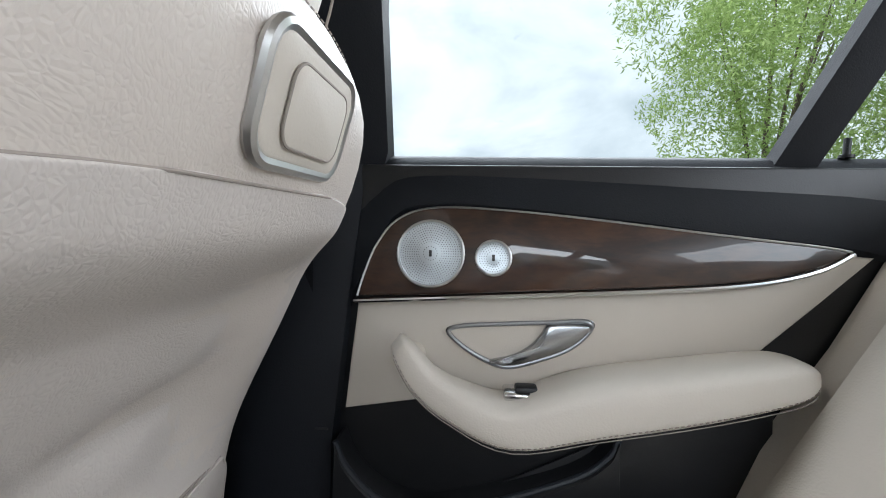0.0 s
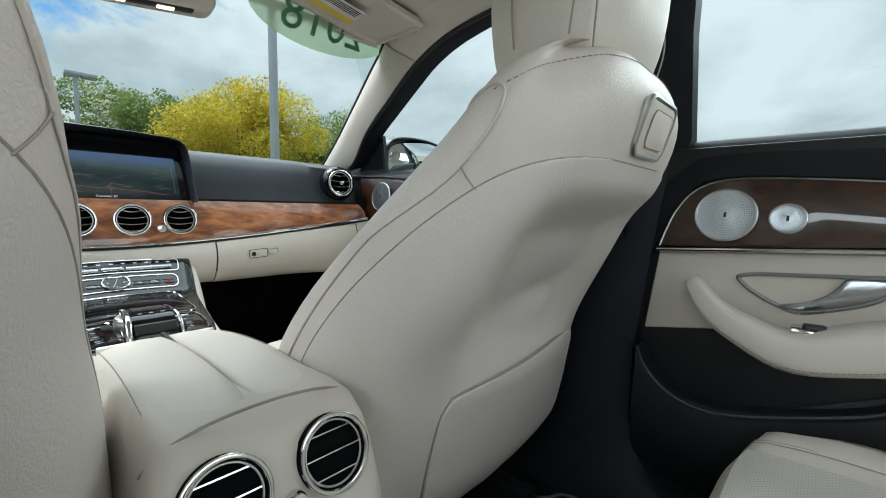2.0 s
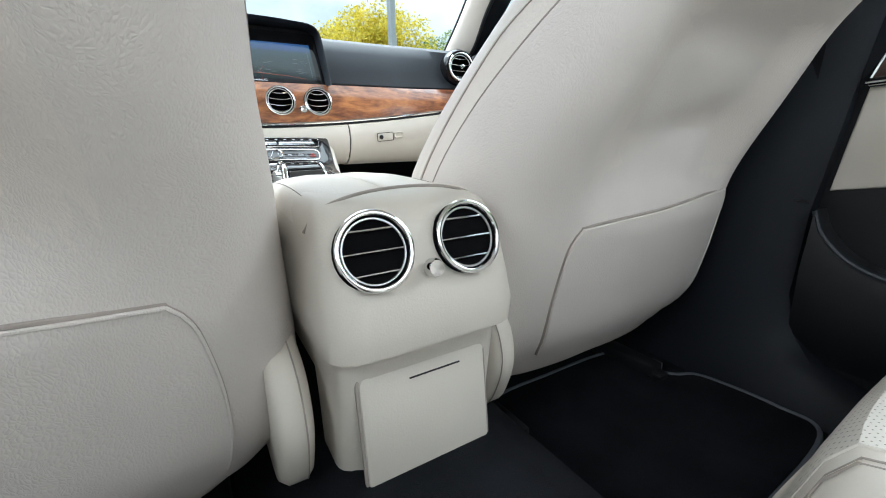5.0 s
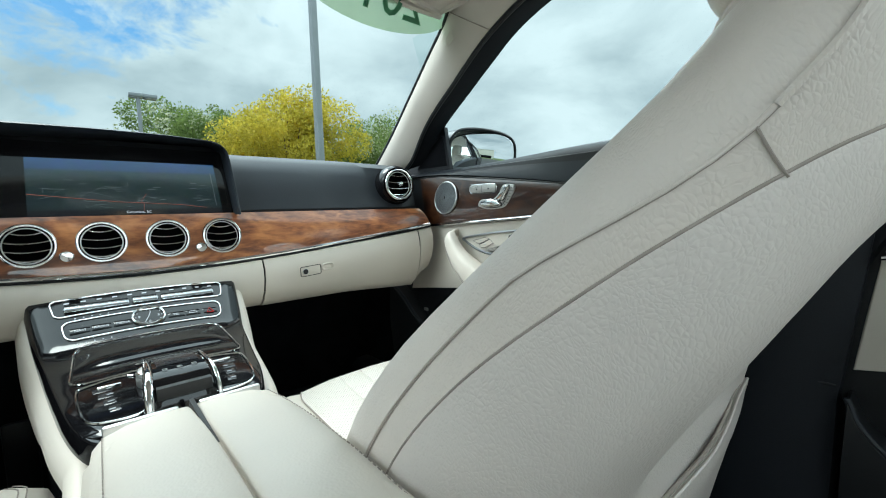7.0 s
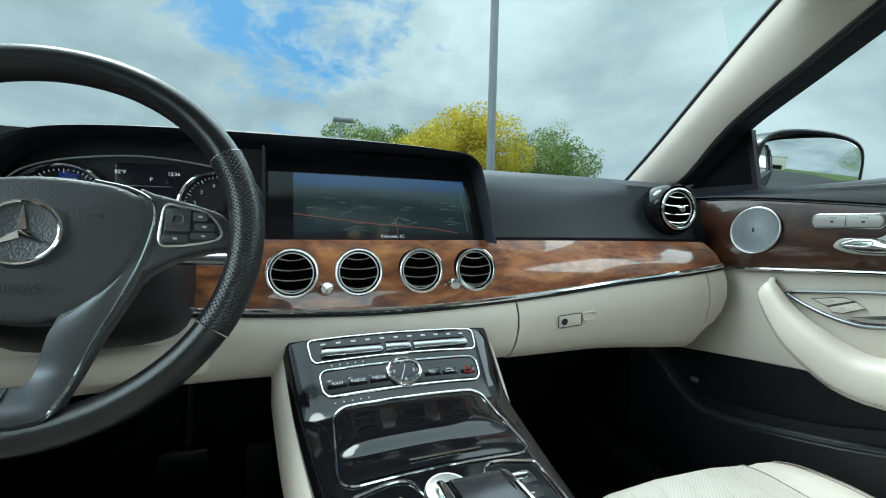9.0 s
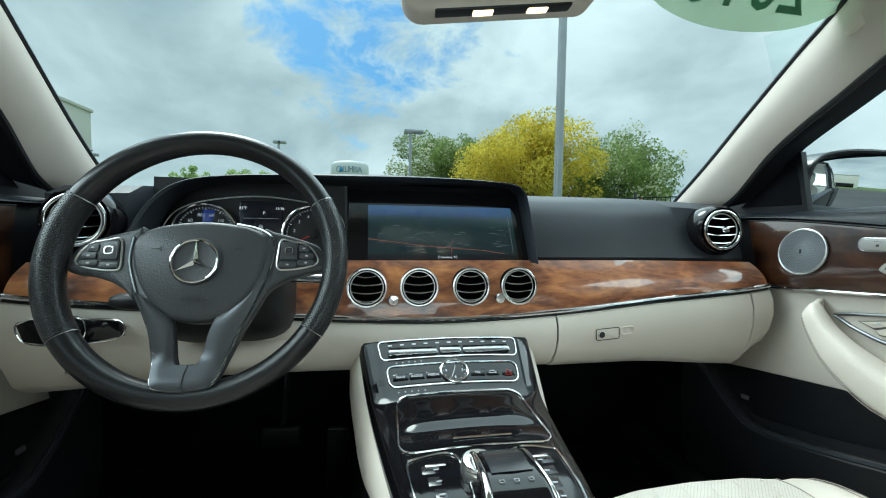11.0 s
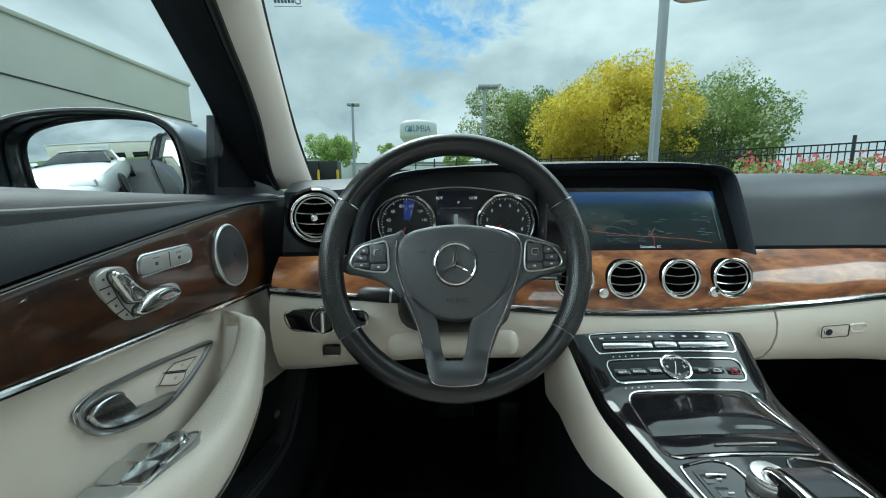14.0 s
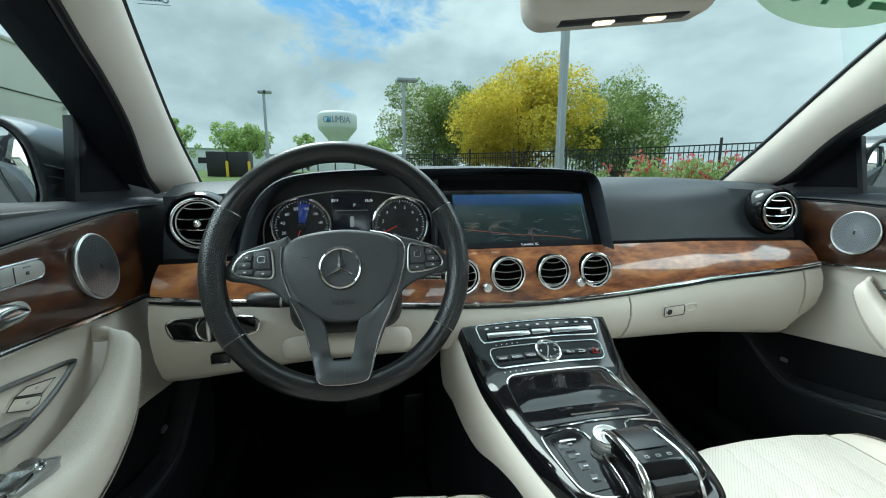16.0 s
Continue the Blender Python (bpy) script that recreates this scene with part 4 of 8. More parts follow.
def on_deck(x, y, lift=0.0):
    z, w = deck_at(y)
    z1 = deck_at(y - 0.004)[0]
    n = V(0, -(z - z1) / 0.004, 1).normalized()
    crown = 0.006 * (1 - (x / w) ** 2) if abs(x) < w else 0
    return V(x, y, z + crown) + n * lift


rows = []
for y in span(0.03, -0.438, 48):
    z, w = deck_at(y)
    rows.append([V(x0 * w, y, z - 0.03) if abs(x0) == 1.02 else on_deck(x0 * w, y, -0.004 if abs(x0) == 1 else 0) for x0 in (-1.02, -1, -0.97, -0.8, -0.5, -0.2, 0, 0.2, 0.5, 0.8, 0.97, 1, 1.02)])
part("lacquer_deck", sheet(rows, -0.004), PIANO, con, "glossy black lacquer", 60)
for s in (-1, 1):
    rows = []
    for y in span(0.06, -0.56, 40):
        z, w = deck_at(max(y, -0.4))
        z = min(z, 0.74) - 0.008 * smooth(-0.42, -0.5, y)
        w = max(w, 0.1)
        f = 1 - 0.66 * smooth(0.0, -0.3, y)
        rows.append([V(s * (w + a), y, z - 0.03 + (b + 0.03) * f) for a, b in ((-0.006, -0.034), (0.001, -0.025), (0.005, -0.027), (0.01, -0.036), (0.016, -0.065), (0.017, -0.12), (0.012, -0.17))])
    part("side_panel", sheet(rows, 0.004), VINYL, con, "cream console flank")
    part("lower_side", sheet([[V(s * (max(deck_at(max(y, -0.4))[1], 0.1) - 0.004), y, z) for y in span(0.35, -0.8, 24)] for z in span(0.25, 0.56, 4)], 0.004), CARPET, con)


def evenly(outline, n):
    """n points at even steps round a closed outline."""
    p = [V(x, y, 0) for x, y in outline]
    p.append(p[0])
    d = [0.0]
    for a, b in zip(p, p[1:]):
        d.append(d[-1] + (b - a).length)
    res, i = [], 0
    for k in range(n):
        t = d[-1] * k / n
        while d[i + 1] < t:
            i += 1
        res.append(lerp(p[i], p[i + 1], (t - d[i]) / max(d[i + 1] - d[i], 1e-9)))
    return res


def frame_on_deck(name, outline, r, mat=CHROME, lift=0.001, parent=con, n=60):
    if len(outline) > 20:
        pts = evenly(outline, n)
    else:
        pts = curve([(x, y, 0) for x, y in outline], n, True)
    return part(name, tube([on_deck(p.x, p.y, lift) for p in pts], r, 6, True), mat, parent)


def patch_on_deck(name, x0, x1, y0, y1, lift, mat, parent, thick=0.002, label="", taper=0.0):
    x0, x1 = min(x0, x1), max(x0, x1)
    rows = [[on_deck(lerp(x0, x1, i / 6) * (1 + taper * (k / 6)), lerp(y0, y1, k / 6), lift) for i in range(7)] for k in range(7)]
    return part(name, sheet(rows, -thick), mat, parent, label)


def box_on_deck(name, x, y, w, d, h, mat, parent, label="", bevel=0.0025):
    p0, p1 = on_deck(x, y, 0), on_deck(x, y - 0.004, 0)
    yv = (p0 - p1).normalized()
    zv = V(1, 0, 0).cross(yv)
    m = Matrix((V(1, 0, 0), yv, zv)).transposed().to_4x4()
    m.translation = p0
    return part(name, box(0, 0, h / 2 - 0.002, w, d, h + 0.004, bevel, m=m), mat, parent, label)


def letters_on_deck(name, s, x, y, size, parent, mat=WHITE_INK, lift=0.0):
    p0, p1 = on_deck(x, y, 0), on_deck(x, y - 0.004, 0)
    yv = (p0 - p1).normalized()
    zv = V(1, 0, 0).cross(yv)
    m = Matrix((V(1, 0, 0), yv, zv)).transposed().to_4x4()
    m.translation = p0 + zv * lift
    return part(name, text_bm(s, size, m, 0.0003), mat, parent)


def frame_rr(w0, w1, y0, y1, r, n=6):
    """Outline on the deck with round corners: half widths at the front and rear edge."""
    cy, h = (y0 + y1) / 2, abs(y1 - y0)
    return [(x * lerp(w1, w0, (y - min(y0, y1)) / h), y) for x, y in ((a / w0, b) for a, b in rounded(2 * w0, h, r, n, 0, cy))]


# climate row
clim = patch_on_deck("climate_panel", -0.126, 0.126, -0.035, -0.064, 0.001, PIANO, con)
frame_on_deck("panel_frame", frame_rr(0.133, 0.126, -0.032, -0.067, 0.008), 0.0014, parent=clim, n=120)
for x, w in ((-0.069, 0.09), (0.0, 0.04), (0.069, 0.09)):
    box_on_deck("rocker", x, -0.0565, w, 0.012, 0.006, DARK_SATIN, clim, "silver rocker switch", 0.0028)
    box_on_deck("rocker_face", x, -0.0485, w - 0.003, 0.003, 0.004, TOUCH, clim, "", 0.001)
for k in range(11):
    x = -0.11 + k * 0.022
    part("button_mark", sheet([[on_deck(x - 0.0035, -0.0395, 0.0016), on_deck(x + 0.0035, -0.0395, 0.0016)], [on_deck(x - 0.0035, -0.042, 0.0016), on_deck(x + 0.0035, -0.042, 0.0016)]], 0.0002), WHITE_INK, clim)
for k in range(5):
    box_on_deck("indicator", -0.1 + k * 0.011, -0.073, 0.002, 0.0015, 0.001, WHITE_INK, con, "", 0.0004)
    box_on_deck("indicator", -0.1 + k * 0.011, -0.1245, 0.002, 0.0015, 0.001, WHITE_INK, con, "", 0.0004)
# menu row with the clock
menu = patch_on_deck("menu_panel", -0.11, 0.11, -0.082, -0.112, 0.001, PIANO, con)
frame_on_deck("panel_frame", frame_rr(0.119, 0.113, -0.079, -0.116, 0.012), 0.0015, parent=menu, n=120)
for s, x in (("NAVI", -0.095), ("RADIO", -0.067), ("MEDIA", -0.038), ("TEL", 0.041)):
    b = box_on_deck("menu_button", x, -0.1, 0.026, 0.014, 0.0016, PIANO, menu, "", 0.0008)
    letters_on_deck("lettering", s, x, -0.1, 0.0066, b, lift=0.0022)
for x in (0.068, 0.097):
    b = box_on_deck("menu_button", x, -0.1, 0.024, 0.014, 0.0016, PIANO, menu, "", 0.0008)
    if x > 0.08:
        tri_pts = [(x - 0.006, -0.105), (x + 0.006, -0.105), (x, -0.095)]
        part("warning_mark", tube([on_deck(a, c, 0.003) for a, c in tri_pts], 0.0009, 5, True), RED_GLOW, b)
    else:
        part("car_mark", tube([on_deck(x + a, -0.1 + c, 0.003) for a, c in ((-0.007, -0.002), (-0.004, 0.002), (0.003, 0.002), (0.007, -0.002))], 0.0006, 5, True), WHITE_INK, b)
cz = on_deck(0, -0.094, 0)
CKM = axes(cz, (0, -0.5, 0.866), (0, 0.866, 0.5)) @ Matrix.Translation((0, 0, -0.0045))
clock = thing("clock", cz, "small round analogue clock with chrome rim and black dial", "clock")
part("clock_body", lathe([(0.026, -0.006), (0.0255, 0.006), (0.023, 0.008), (0.0215, 0.005), (0.0005, 0.0048)], CKM, 40), BLACK, clock)
part("clock_rim", ring(CKM @ Matrix.Translation((0, 0, 0.007)), 0.0238, 0.0023, 48, 8), CHROME, clock, "chrome rim")
for k in range(12):
    a = radians(30 * k)
    d = V(math.sin(a), math.cos(a), 0)
    part("hour_mark", tube([CKM @ (d * 0.0185 + V(0, 0, 0.0055)), CKM @ (d * 0.0205 + V(0, 0, 0.0055))], 0.0006, 5), WHITE_INK, clock)
for n, (x, y) in (("12", (0, 0.0145)), ("3", (0.0145, 0)), ("6", (0, -0.0145)), ("9", (-0.0145, 0))):
    part("clock_number", text_bm(n, 0.008, CKM @ Matrix.Translation((x, y, 0.0055)), 0.0002), WHITE_INK, clock)
for a, l in ((18, 0.011), (205, 0.017)):
    d = V(math.sin(radians(a)), math.cos(radians(a)), 0)
    part("clock_needle", tube([CKM @ V(0, 0, 0.0062), CKM @ (d * l + V(0, 0, 0.0062))], 0.0007, 5), WHITE_INK, clock)
# roller lid
LID = [(-0.136, 0.001), (-0.141, 0.0026), (-0.155, 0.0042), (-0.185, 0.0048), (-0.208, 0.0036), (-0.219, 0.0012), (-0.226, 0.0), (-0.234, 0.0006), (-0.25, 0.001), (-0.262, 0.0006)]
lid_t = [(-y, h) for y, h in LID]
rows = []
for y in span(-0.1365, -0.262, 36):
    h = interp(lid_t, -y)[0]
    w = interp([(0.136, 0.094), (0.144, 0.1), (0.18, 0.103), (0.245, 0.105), (0.262, 0.099)], -y)[0]
    rows.append([on_deck(a * w, y, h * (1 - abs(a) ** 8) + 0.0006) for a in span(-1, 1, 25)])
lid = part("roller_lid", sheet(rows, -0.003), PIANO, con, "glossy black roller lid", 50)
frame_on_deck("lid_frame", frame_rr(0.104, 0.11, -0.132, -0.267, 0.02), 0.0016, parent=lid, n=150)
part("lid_pull", tube([on_deck(-0.035, -0.25, 0.0035), on_deck(0.05, -0.25, 0.0035)], 0.0016, 6), CHROME, lid)
# controls round the touch pad
for s in (-1, 1):
    k = patch_on_deck("key_field", s * 0.042, s * 0.09, -0.29, -0.388, 0.001, PIANO, con)
    frame_on_deck("field_frame", [(s * 0.038, -0.284), (s * 0.092, -0.28), (s * 0.102, -0.294), (s * 0.098, -0.356), (s * 0.086, -0.39), (s * 0.05, -0.402), (s * 0.036, -0.385)], 0.0016, parent=k)
    for j in range(4):
        b = box_on_deck("key", s * 0.068 - s * 0.003 * j, -0.305 - 0.0215 * j, 0.036 - 0.004 * j, 0.016, 0.0009, TOUCH, k, "", 0.0008)
        if j == 0:
            box_on_deck("key_bar", s * 0.068, -0.301, 0.026, 0.005, 0.0045, CHROME, b, "chrome key bar", 0.0012)
        part("key_mark", sheet([[on_deck(s * 0.068 - 0.004, -0.307 - 0.0215 * j, 0.0029), on_deck(s * 0.068 + 0.003, -0.307 - 0.0215 * j, 0.0029)], [on_deck(s * 0.068 - 0.003, -0.309 - 0.0215 * j, 0.0029), on_deck(s * 0.068 + 0.003, -0.309 - 0.0215 * j, 0.0029)]], 0.0002), WHITE_INK, b)
wheelm = axes(on_deck(-0.018, -0.322, 0.0), (0, -0.1, 1), (0, 1, 0))
dial = part("rotary_dial", lathe([(0.0005, 0.02), (0.018, 0.02), (0.0215, 0.0185), (0.0225, 0.016), (0.0215, 0.0135), (0.0225, 0.011), (0.0225, 0.003), (0.021, -0.004)], wheelm, 48), SATIN, con, "silver rotary dial")
part("dial_ring", ring(wheelm @ Matrix.Translation((0, 0, 0.0185)), 0.0205, 0.0012, 44, 6), CHROME, dial)
# bridge-shaped palm rest: sloping top, rounded back, open below at the front
PROFILE = [(-0.322, 0.664), (-0.326, 0.679), (-0.334, 0.6875), (-0.35, 0.6915), (-0.375, 0.6925), (-0.4, 0.6905), (-0.418, 0.684), (-0.43, 0.67), (-0.437, 0.65), (-0.44, 0.628)]
prof = [(p.x, p.y) for p in curve([(a, b, 0) for a, b in PROFILE], 40)]
PX = 0.001


def palm_width(y):
    return interp([(-0.44, 0.034), (-0.42, 0.032), (-0.37, 0.0285), (-0.32, 0.027)], y)[0]


rows = [[V(PX + a * palm_width(y), y, z - dz) for a, dz in ((-1, 0.03), (-1, 0.004), (-0.94, 0.0005), (-0.6, 0), (0, 0.0006), (0.6, 0), (0.94, 0.0005), (1, 0.004), (1, 0.03))] for y, z in prof]
pad_ob = part("palm_rest", sheet(rows, -0.003), PIANO, con, "glossy black palm rest with touch pad", 50)
part("touch_pad", sheet([[V(PX + a * 0.023, y, z + 0.0012) for a in span(-1, 1, 7)] for y, z in prof[9:20]], -0.001), TOUCH, pad_ob, "dark grey touch surface")
part("palm_block", loft([[V(PX + a, y, z) for a, y in ((-0.024, -0.345), (0.024, -0.345), (0.029, -0.432), (-0.029, -0.432))] for z in (0.63, 0.68)]), BLACK, pad_ob)
for s in (-1, 1):
    side_arch = [V(PX + s * (palm_width(y) + 0.0035), y, z - 0.001) for y, z in prof[:36]]
    part("pad_side_trim", tube(side_arch, [lerp(0.002, 0.0056 if s < 0 else 0.0028, math.sin(math.pi * min(1, k / 30) * 0.5) ** 1.5) for k in range(36)], 10, flat=1.0), CHROME, pad_ob, "polished metal side trim")
for x in (-0.016, 0.0, 0.016):
    part("pad_mark", tube([V(PX + x + a, -0.398 + b, 0.6918) for a, b in ((-0.0025, -0.002), (0.0025, -0.002), (0.0025, 0.002), (-0.0025, 0.002))], 0.0004, 5, True), GREY_INK, pad_ob)

# arm rest and rear end of the console
REAR = [(0.38, 0.094, -0.872), (0.46, 0.095, -0.88), (0.535, 0.097, -0.888), (0.545, 0.104, -0.906), (0.57, 0.104, -0.909), (0.6, 0.102, -0.902), (0.63, 0.1, -0.893), (0.655, 0.097, -0.883), (0.672, 0.093, -0.868), (0.681, 0.086, -0.848), (0.684, 0.078, -0.835)]
arm = thing("arm_rest_box", (0, -0.66, 0.4), "cream leather arm rest box with split lid and rear air vents", "arm rest")
rings = []
for z, w, yr in REAR:
    yf = -0.47 if z < 0.66 else -0.5
    o = rounded(2 * w, yf - yr, 0.032, 6, 0, (yf + yr) / 2)
    rings.append([V(x, y, z - 0.014 * smooth(-0.85, -0.5, y) * (z > 0.6)) for x, y in o])
part("body", loft(rings), VINYL, arm, "cream soft plastic shell", 50)


def lid_half(s):
    rings = []
    for y in span(-0.452, -0.838, 26):
        t = (y + 0.452) / -0.386
        z = 0.668 + 0.026 * math.sin(math.pi * min(1, 0.12 + 0.72 * t)) - 0.012 * (1 - t)
        edge = smooth(0, 0.06, t) * smooth(1, 0.96, t)
        w = 0.092 + 0.006 * t
        z -= 0.012 * (1 - edge)
        rings.append([V(s * a * w if a else s * 0.0022, y, z + b) for a, b in ((0, -0.034), (0, -0.004), (0.06, 0.0), (0.35, 0.001), (0.65, -0.002), (0.86, -0.008), (0.96, -0.018), (1.0, -0.034))])
    return rings


for s in (-1, 1):
    lr = lid_half(s)
    lid_ob = part("lid", loft(lr), LEATHER, arm, "smooth cream leather lid", 50)
    part("lid_stitch", stitches([r[5] + V(s * 0.0006, 0, 0.0008) for r in lr[2:-2]]), STITCH, lid_ob)
for s in (-1, 1):
    part("lid_hinge", box(s * 0.045, -0.451, 0.652, 0.07, 0.008, 0.02, 0.003), SATIN, arm, "satin hinge strip")
part("lid_gap", box(0, -0.65, 0.664, 0.0046, 0.36, 0.02, 0), BLACK, arm)
part("lid_seam", tube(curve([(-0.098, -0.826, 0.652), (-0.085, -0.84, 0.674), (-0.05, -0.843, 0.686), (0, -0.844, 0.69), (0.05, -0.843, 0.686), (0.085, -0.84, 0.674), (0.098, -0.826, 0.652)], 30), 0.0016, 6), STITCH, arm)
for x in (-0.0545, 0.0425):
    air_vent(arm, (x, -0.8965, 0.6435), (0.1 * x, -1, 0.36), 0.0365, 3, 0.0, deep=0.008)
m = axes((-0.002, -0.8985, 0.62), (0, -1, 0.2))
part("vent_knob", lathe([(0.0005, 0.013), (0.0075, 0.012), (0.009, 0.008), (0.009, 0.002), (0.006, -0.002), (0.006, -0.01)], m, 20), CHROME, arm, "chrome vent knob")
fm = axes((-0.004, -0.8895, 0.458), (0, -1, 0.11))
part("flap_gap", plate(rounded(0.15, 0.128, 0.012), fm @ Matrix.Translation((0, 0, 0.0005)), 0.004, 0.001), STITCH, arm)
part("flap", plate(rounded(0.144, 0.122, 0.01), fm @ Matrix.Translation((0, 0, 0.003)), 0.005, 0.002), VINYL, arm, "cream storage flap")
part("flap_slot", box(0.01, 0.046, 0.003, 0.06, 0.0018, 0.002, 0.0005, m=fm), DARK_INK, arm)

# ---- front seats ----
SX = 0.385
LEAN = 0.0
POCKET = 9.33
BACK = [  # height, half width, front, side bolster front, rear
    (0.36, 0.225, -0.65, -0.6, -0.78), (0.40, 0.272, -0.65, -0.59, -0.802), (0.45, 0.292, -0.655, -0.585, -0.828), (0.52, 0.295, -0.665, -0.59, -0.846), (0.60, 0.295, -0.695, -0.612, -0.868),
    (0.68, 0.292, -0.738, -0.648, -0.9), (0.76, 0.28, -0.782, -0.708, -0.945), (0.84, 0.265, -0.828, -0.79, -0.99), (0.90, 0.25, -0.863, -0.855, -1.022),
    (0.95, 0.236, -0.9, -0.908, -1.046), (0.99, 0.22, -0.922, -0.938, -1.058), (1.02, 0.198, -0.935, -0.952, -1.058), (1.045, 0.16, -0.955, -0.972, -1.048), (1.06, 0.11, -0.976, -0.983, -1.034), (1.067, 0.06, -0.99, -0.993, -1.022), (1.07, 0.02, -1.0, -1.002, -1.012)]


def seat_ring(z, half=None):
    w, yf, yb, yr = interp(BACK, z)
    k = smooth(0.5, 0.68, z)
    h = [(0, yf), (0.45 * w, yf), (0.72 * w, lerp(yf, yb, 0.55)), (0.9 * w, yb), (0.99 * w, yb - 0.03), (lerp(1.0, 0.97, k) * w, lerp(yb, yr, 0.5)), (lerp(0.93, 0.855, k) * w, yr + 0.045), (lerp(0.76, 0.67, k) * w, yr + 0.012), (0.36 * w, yr), (0, yr)]
    return [(-a, b) for a, b in h] + [(a, b) for a, b in h[-2:0:-1]]


def seat_point(z, s, out=0.0):
    """A point of the seat back: s runs from the front's middle by the inboard side (4.5) to the rear's middle (9)."""
    c = seat_ring(z)
    n = len(c)
    i = int(math.floor(s))
    t = s - i
    p0, p1, p2, p3 = [Vector(c[(i + k) % n]) for k in (-1, 0, 1, 2)]
    p = 0.5 * (2 * p1 + (p2 - p0) * t + (2 * p0 - 5 * p1 + 4 * p2 - p3) * t * t + (3 * p1 - p0 - 3 * p2 + p3) * t**3)
    x, y = p
    # soft hollow for the knees and a crease
    if 5.2 < s < 12.8:
        f = smooth(5.2, 7.5, s) * smooth(12.8, 10.5, s)
        y += f * (0.056 * smooth(-0.2, -0.07, x) * smooth(0.26, 0.12, x) * smooth(0.91, 0.84, z) * smooth(0.6, 0.74, z) + 0.008 * math.exp(-(((z - 0.72) / 0.12) ** 2)))
        y += f * (0.014 * math.exp(-(((z - 0.75 - 0.1 * (x - 0.07)) / 0.018) ** 2) - ((x - 0.07) / 0.075) ** 2) - 0.008 * math.exp(-(((z - 0.712) / 0.024) ** 2) - ((x - 0.07) / 0.08) ** 2))
    if out:
        c0 = Vector((0, lerp(-0.72, -0.98, (z - 0.4) / 0.66)))
        d = (Vector((x, y)) - c0).normalized()
        x, y = x + d.x * out, y + d.y * out
    return V(SX + x - LEAN * smooth(0.76, 0.95, z), y, z)


def front_seat():
    seat = thing("front_seat", (SX, -0.5, 0.25), "cream leather front seat with grained bolsters and smooth hard back", "seat", "front seats")
    zs = [lerp(0.36, 1.07, (1 - math.cos(math.pi * k / 40)) / 2) for k in range(41)]
    n = 90
    part("backrest", loft([[seat_point(z, 18 * k / n) for k in range(n)] for z in zs]), GRAINED, seat, "grained cream leather backrest", 60)
    # smooth rear shell, slightly proud
    rows = []
    for k in range(41):
        z = lerp(0.385, 0.9335, 1 - (1 - k / 40) ** 1.8)
        t = min(1, (z - 0.385) / 0.549)
        h = 4.4 * (1 - t**7) ** 0.294
        rows.append([seat_point(z, 9 + h * u, 0.003 * (1 - abs(u) ** 14)) for u in span(-1, 1, 61)])
    shell = part("back_shell", sheet(rows, 0.003), SHELL, seat, "smooth cream back shell", 60)
    edge = [r[0] for r in rows] + rows[-1][1:-1] + [r[-1] for r in rows[::-1]]
    part("shell_seam", tube([p for p in edge], 0.001, 6), STITCH, shell)
    # piping along the bolster, cross seam
    for s in (4.3, 13.7):
        up_s = lambda z: s + (1 if s < 9 else -1) * 0.75 * smooth(0.83, 0.925, z)
        part("bolster_piping", tube([seat_point(z, up_s(z), 0.0004) for z in span(0.5, 0.93, 34)], 0.0013, 8), GRAINED, seat, "raised leather piping")
        part("piping_seam", tube([seat_point(z, up_s(z) + (0.035 if s < 9 else -0.035), 0.0003) for z in span(0.5, 0.93, 34)], 0.0007, 5), STITCH, seat)
    for a, b in ((5.05, 5.72), (12.28, 12.95)):
        part("cross_seam", tube([seat_point(lerp(0.917, 0.895, k / 8) if a < 9 else lerp(0.895, 0.917, k / 8), lerp(a, b, k / 8), 0.0008) for k in range(9)], 0.0008, 5), STITCH, seat)
    part("shoulder_seam", stitches([seat_point(0.99 + 0.056 * math.sin(math.pi * k / 60), 4.3 + 9.4 * k / 60, 0.0012) for k in range(61)]), STITCH, seat)
    for f in (0, 18):
        part("bolster_end_piping", tube([seat_point(p.y, abs(f - p.x), 0.0012) for p in curve([(5.05, 0.925, 0), (5.06, 0.955, 0), (4.86, 0.982, 0), (4.3, 0.996, 0), (3.5, 0.992, 0), (2.6, 0.975, 0)], 24)], 0.002, 6), GRAINED, seat)
    # map pocket on the shell
    rows = []
    for k in range(22):
        z = lerp(0.415, 0.642, k / 21)
        hw = 1.72
        if k > 17:
            hw -= 0.12 * ((k - 17) / 4) ** 3
        rows.append([seat_point(z - 0.012 * (1 - u) * (k / 21), POCKET + hw * u, 0.0125 + 0.002 * (1 - u * u)) for u in span(-1, 1, 31)])
    pk = part("map_pocket", sheet(rows, 0.006), SHELL, seat, "smooth cream map pocket panel", 60)
    part("pocket_edge", tube([r[0] for r in rows] + rows[-1][1:] + [r[-1] for r in rows[::-1]], 0.0018, 6), SHELL, pk)
    # grey line drawn in for the thin shadow where the pocket lip stands off
    part("pocket_shadow_gap", tube([r[0] + V(0, 0.005, 0) for r in rows] + [p + V(0, 0.005, 0.0022) for p in rows[-1]] + [r[-1] + V(0, 0.005, 0) for r in rows[::-1]], 0.0022, 6), STITCH, pk)
    # seat release panel beside the head rest
    c = V(SX + 0.012, -1.058, 0.974)
    m = axes(c, (0.03, -0.95, -0.31), (-0.1, -0.3, 0.95))
    o = [(x - 0.003, y - 0.09 * x + 0.002) for x, y in rounded(0.112, 0.064, 0.017, 6)]
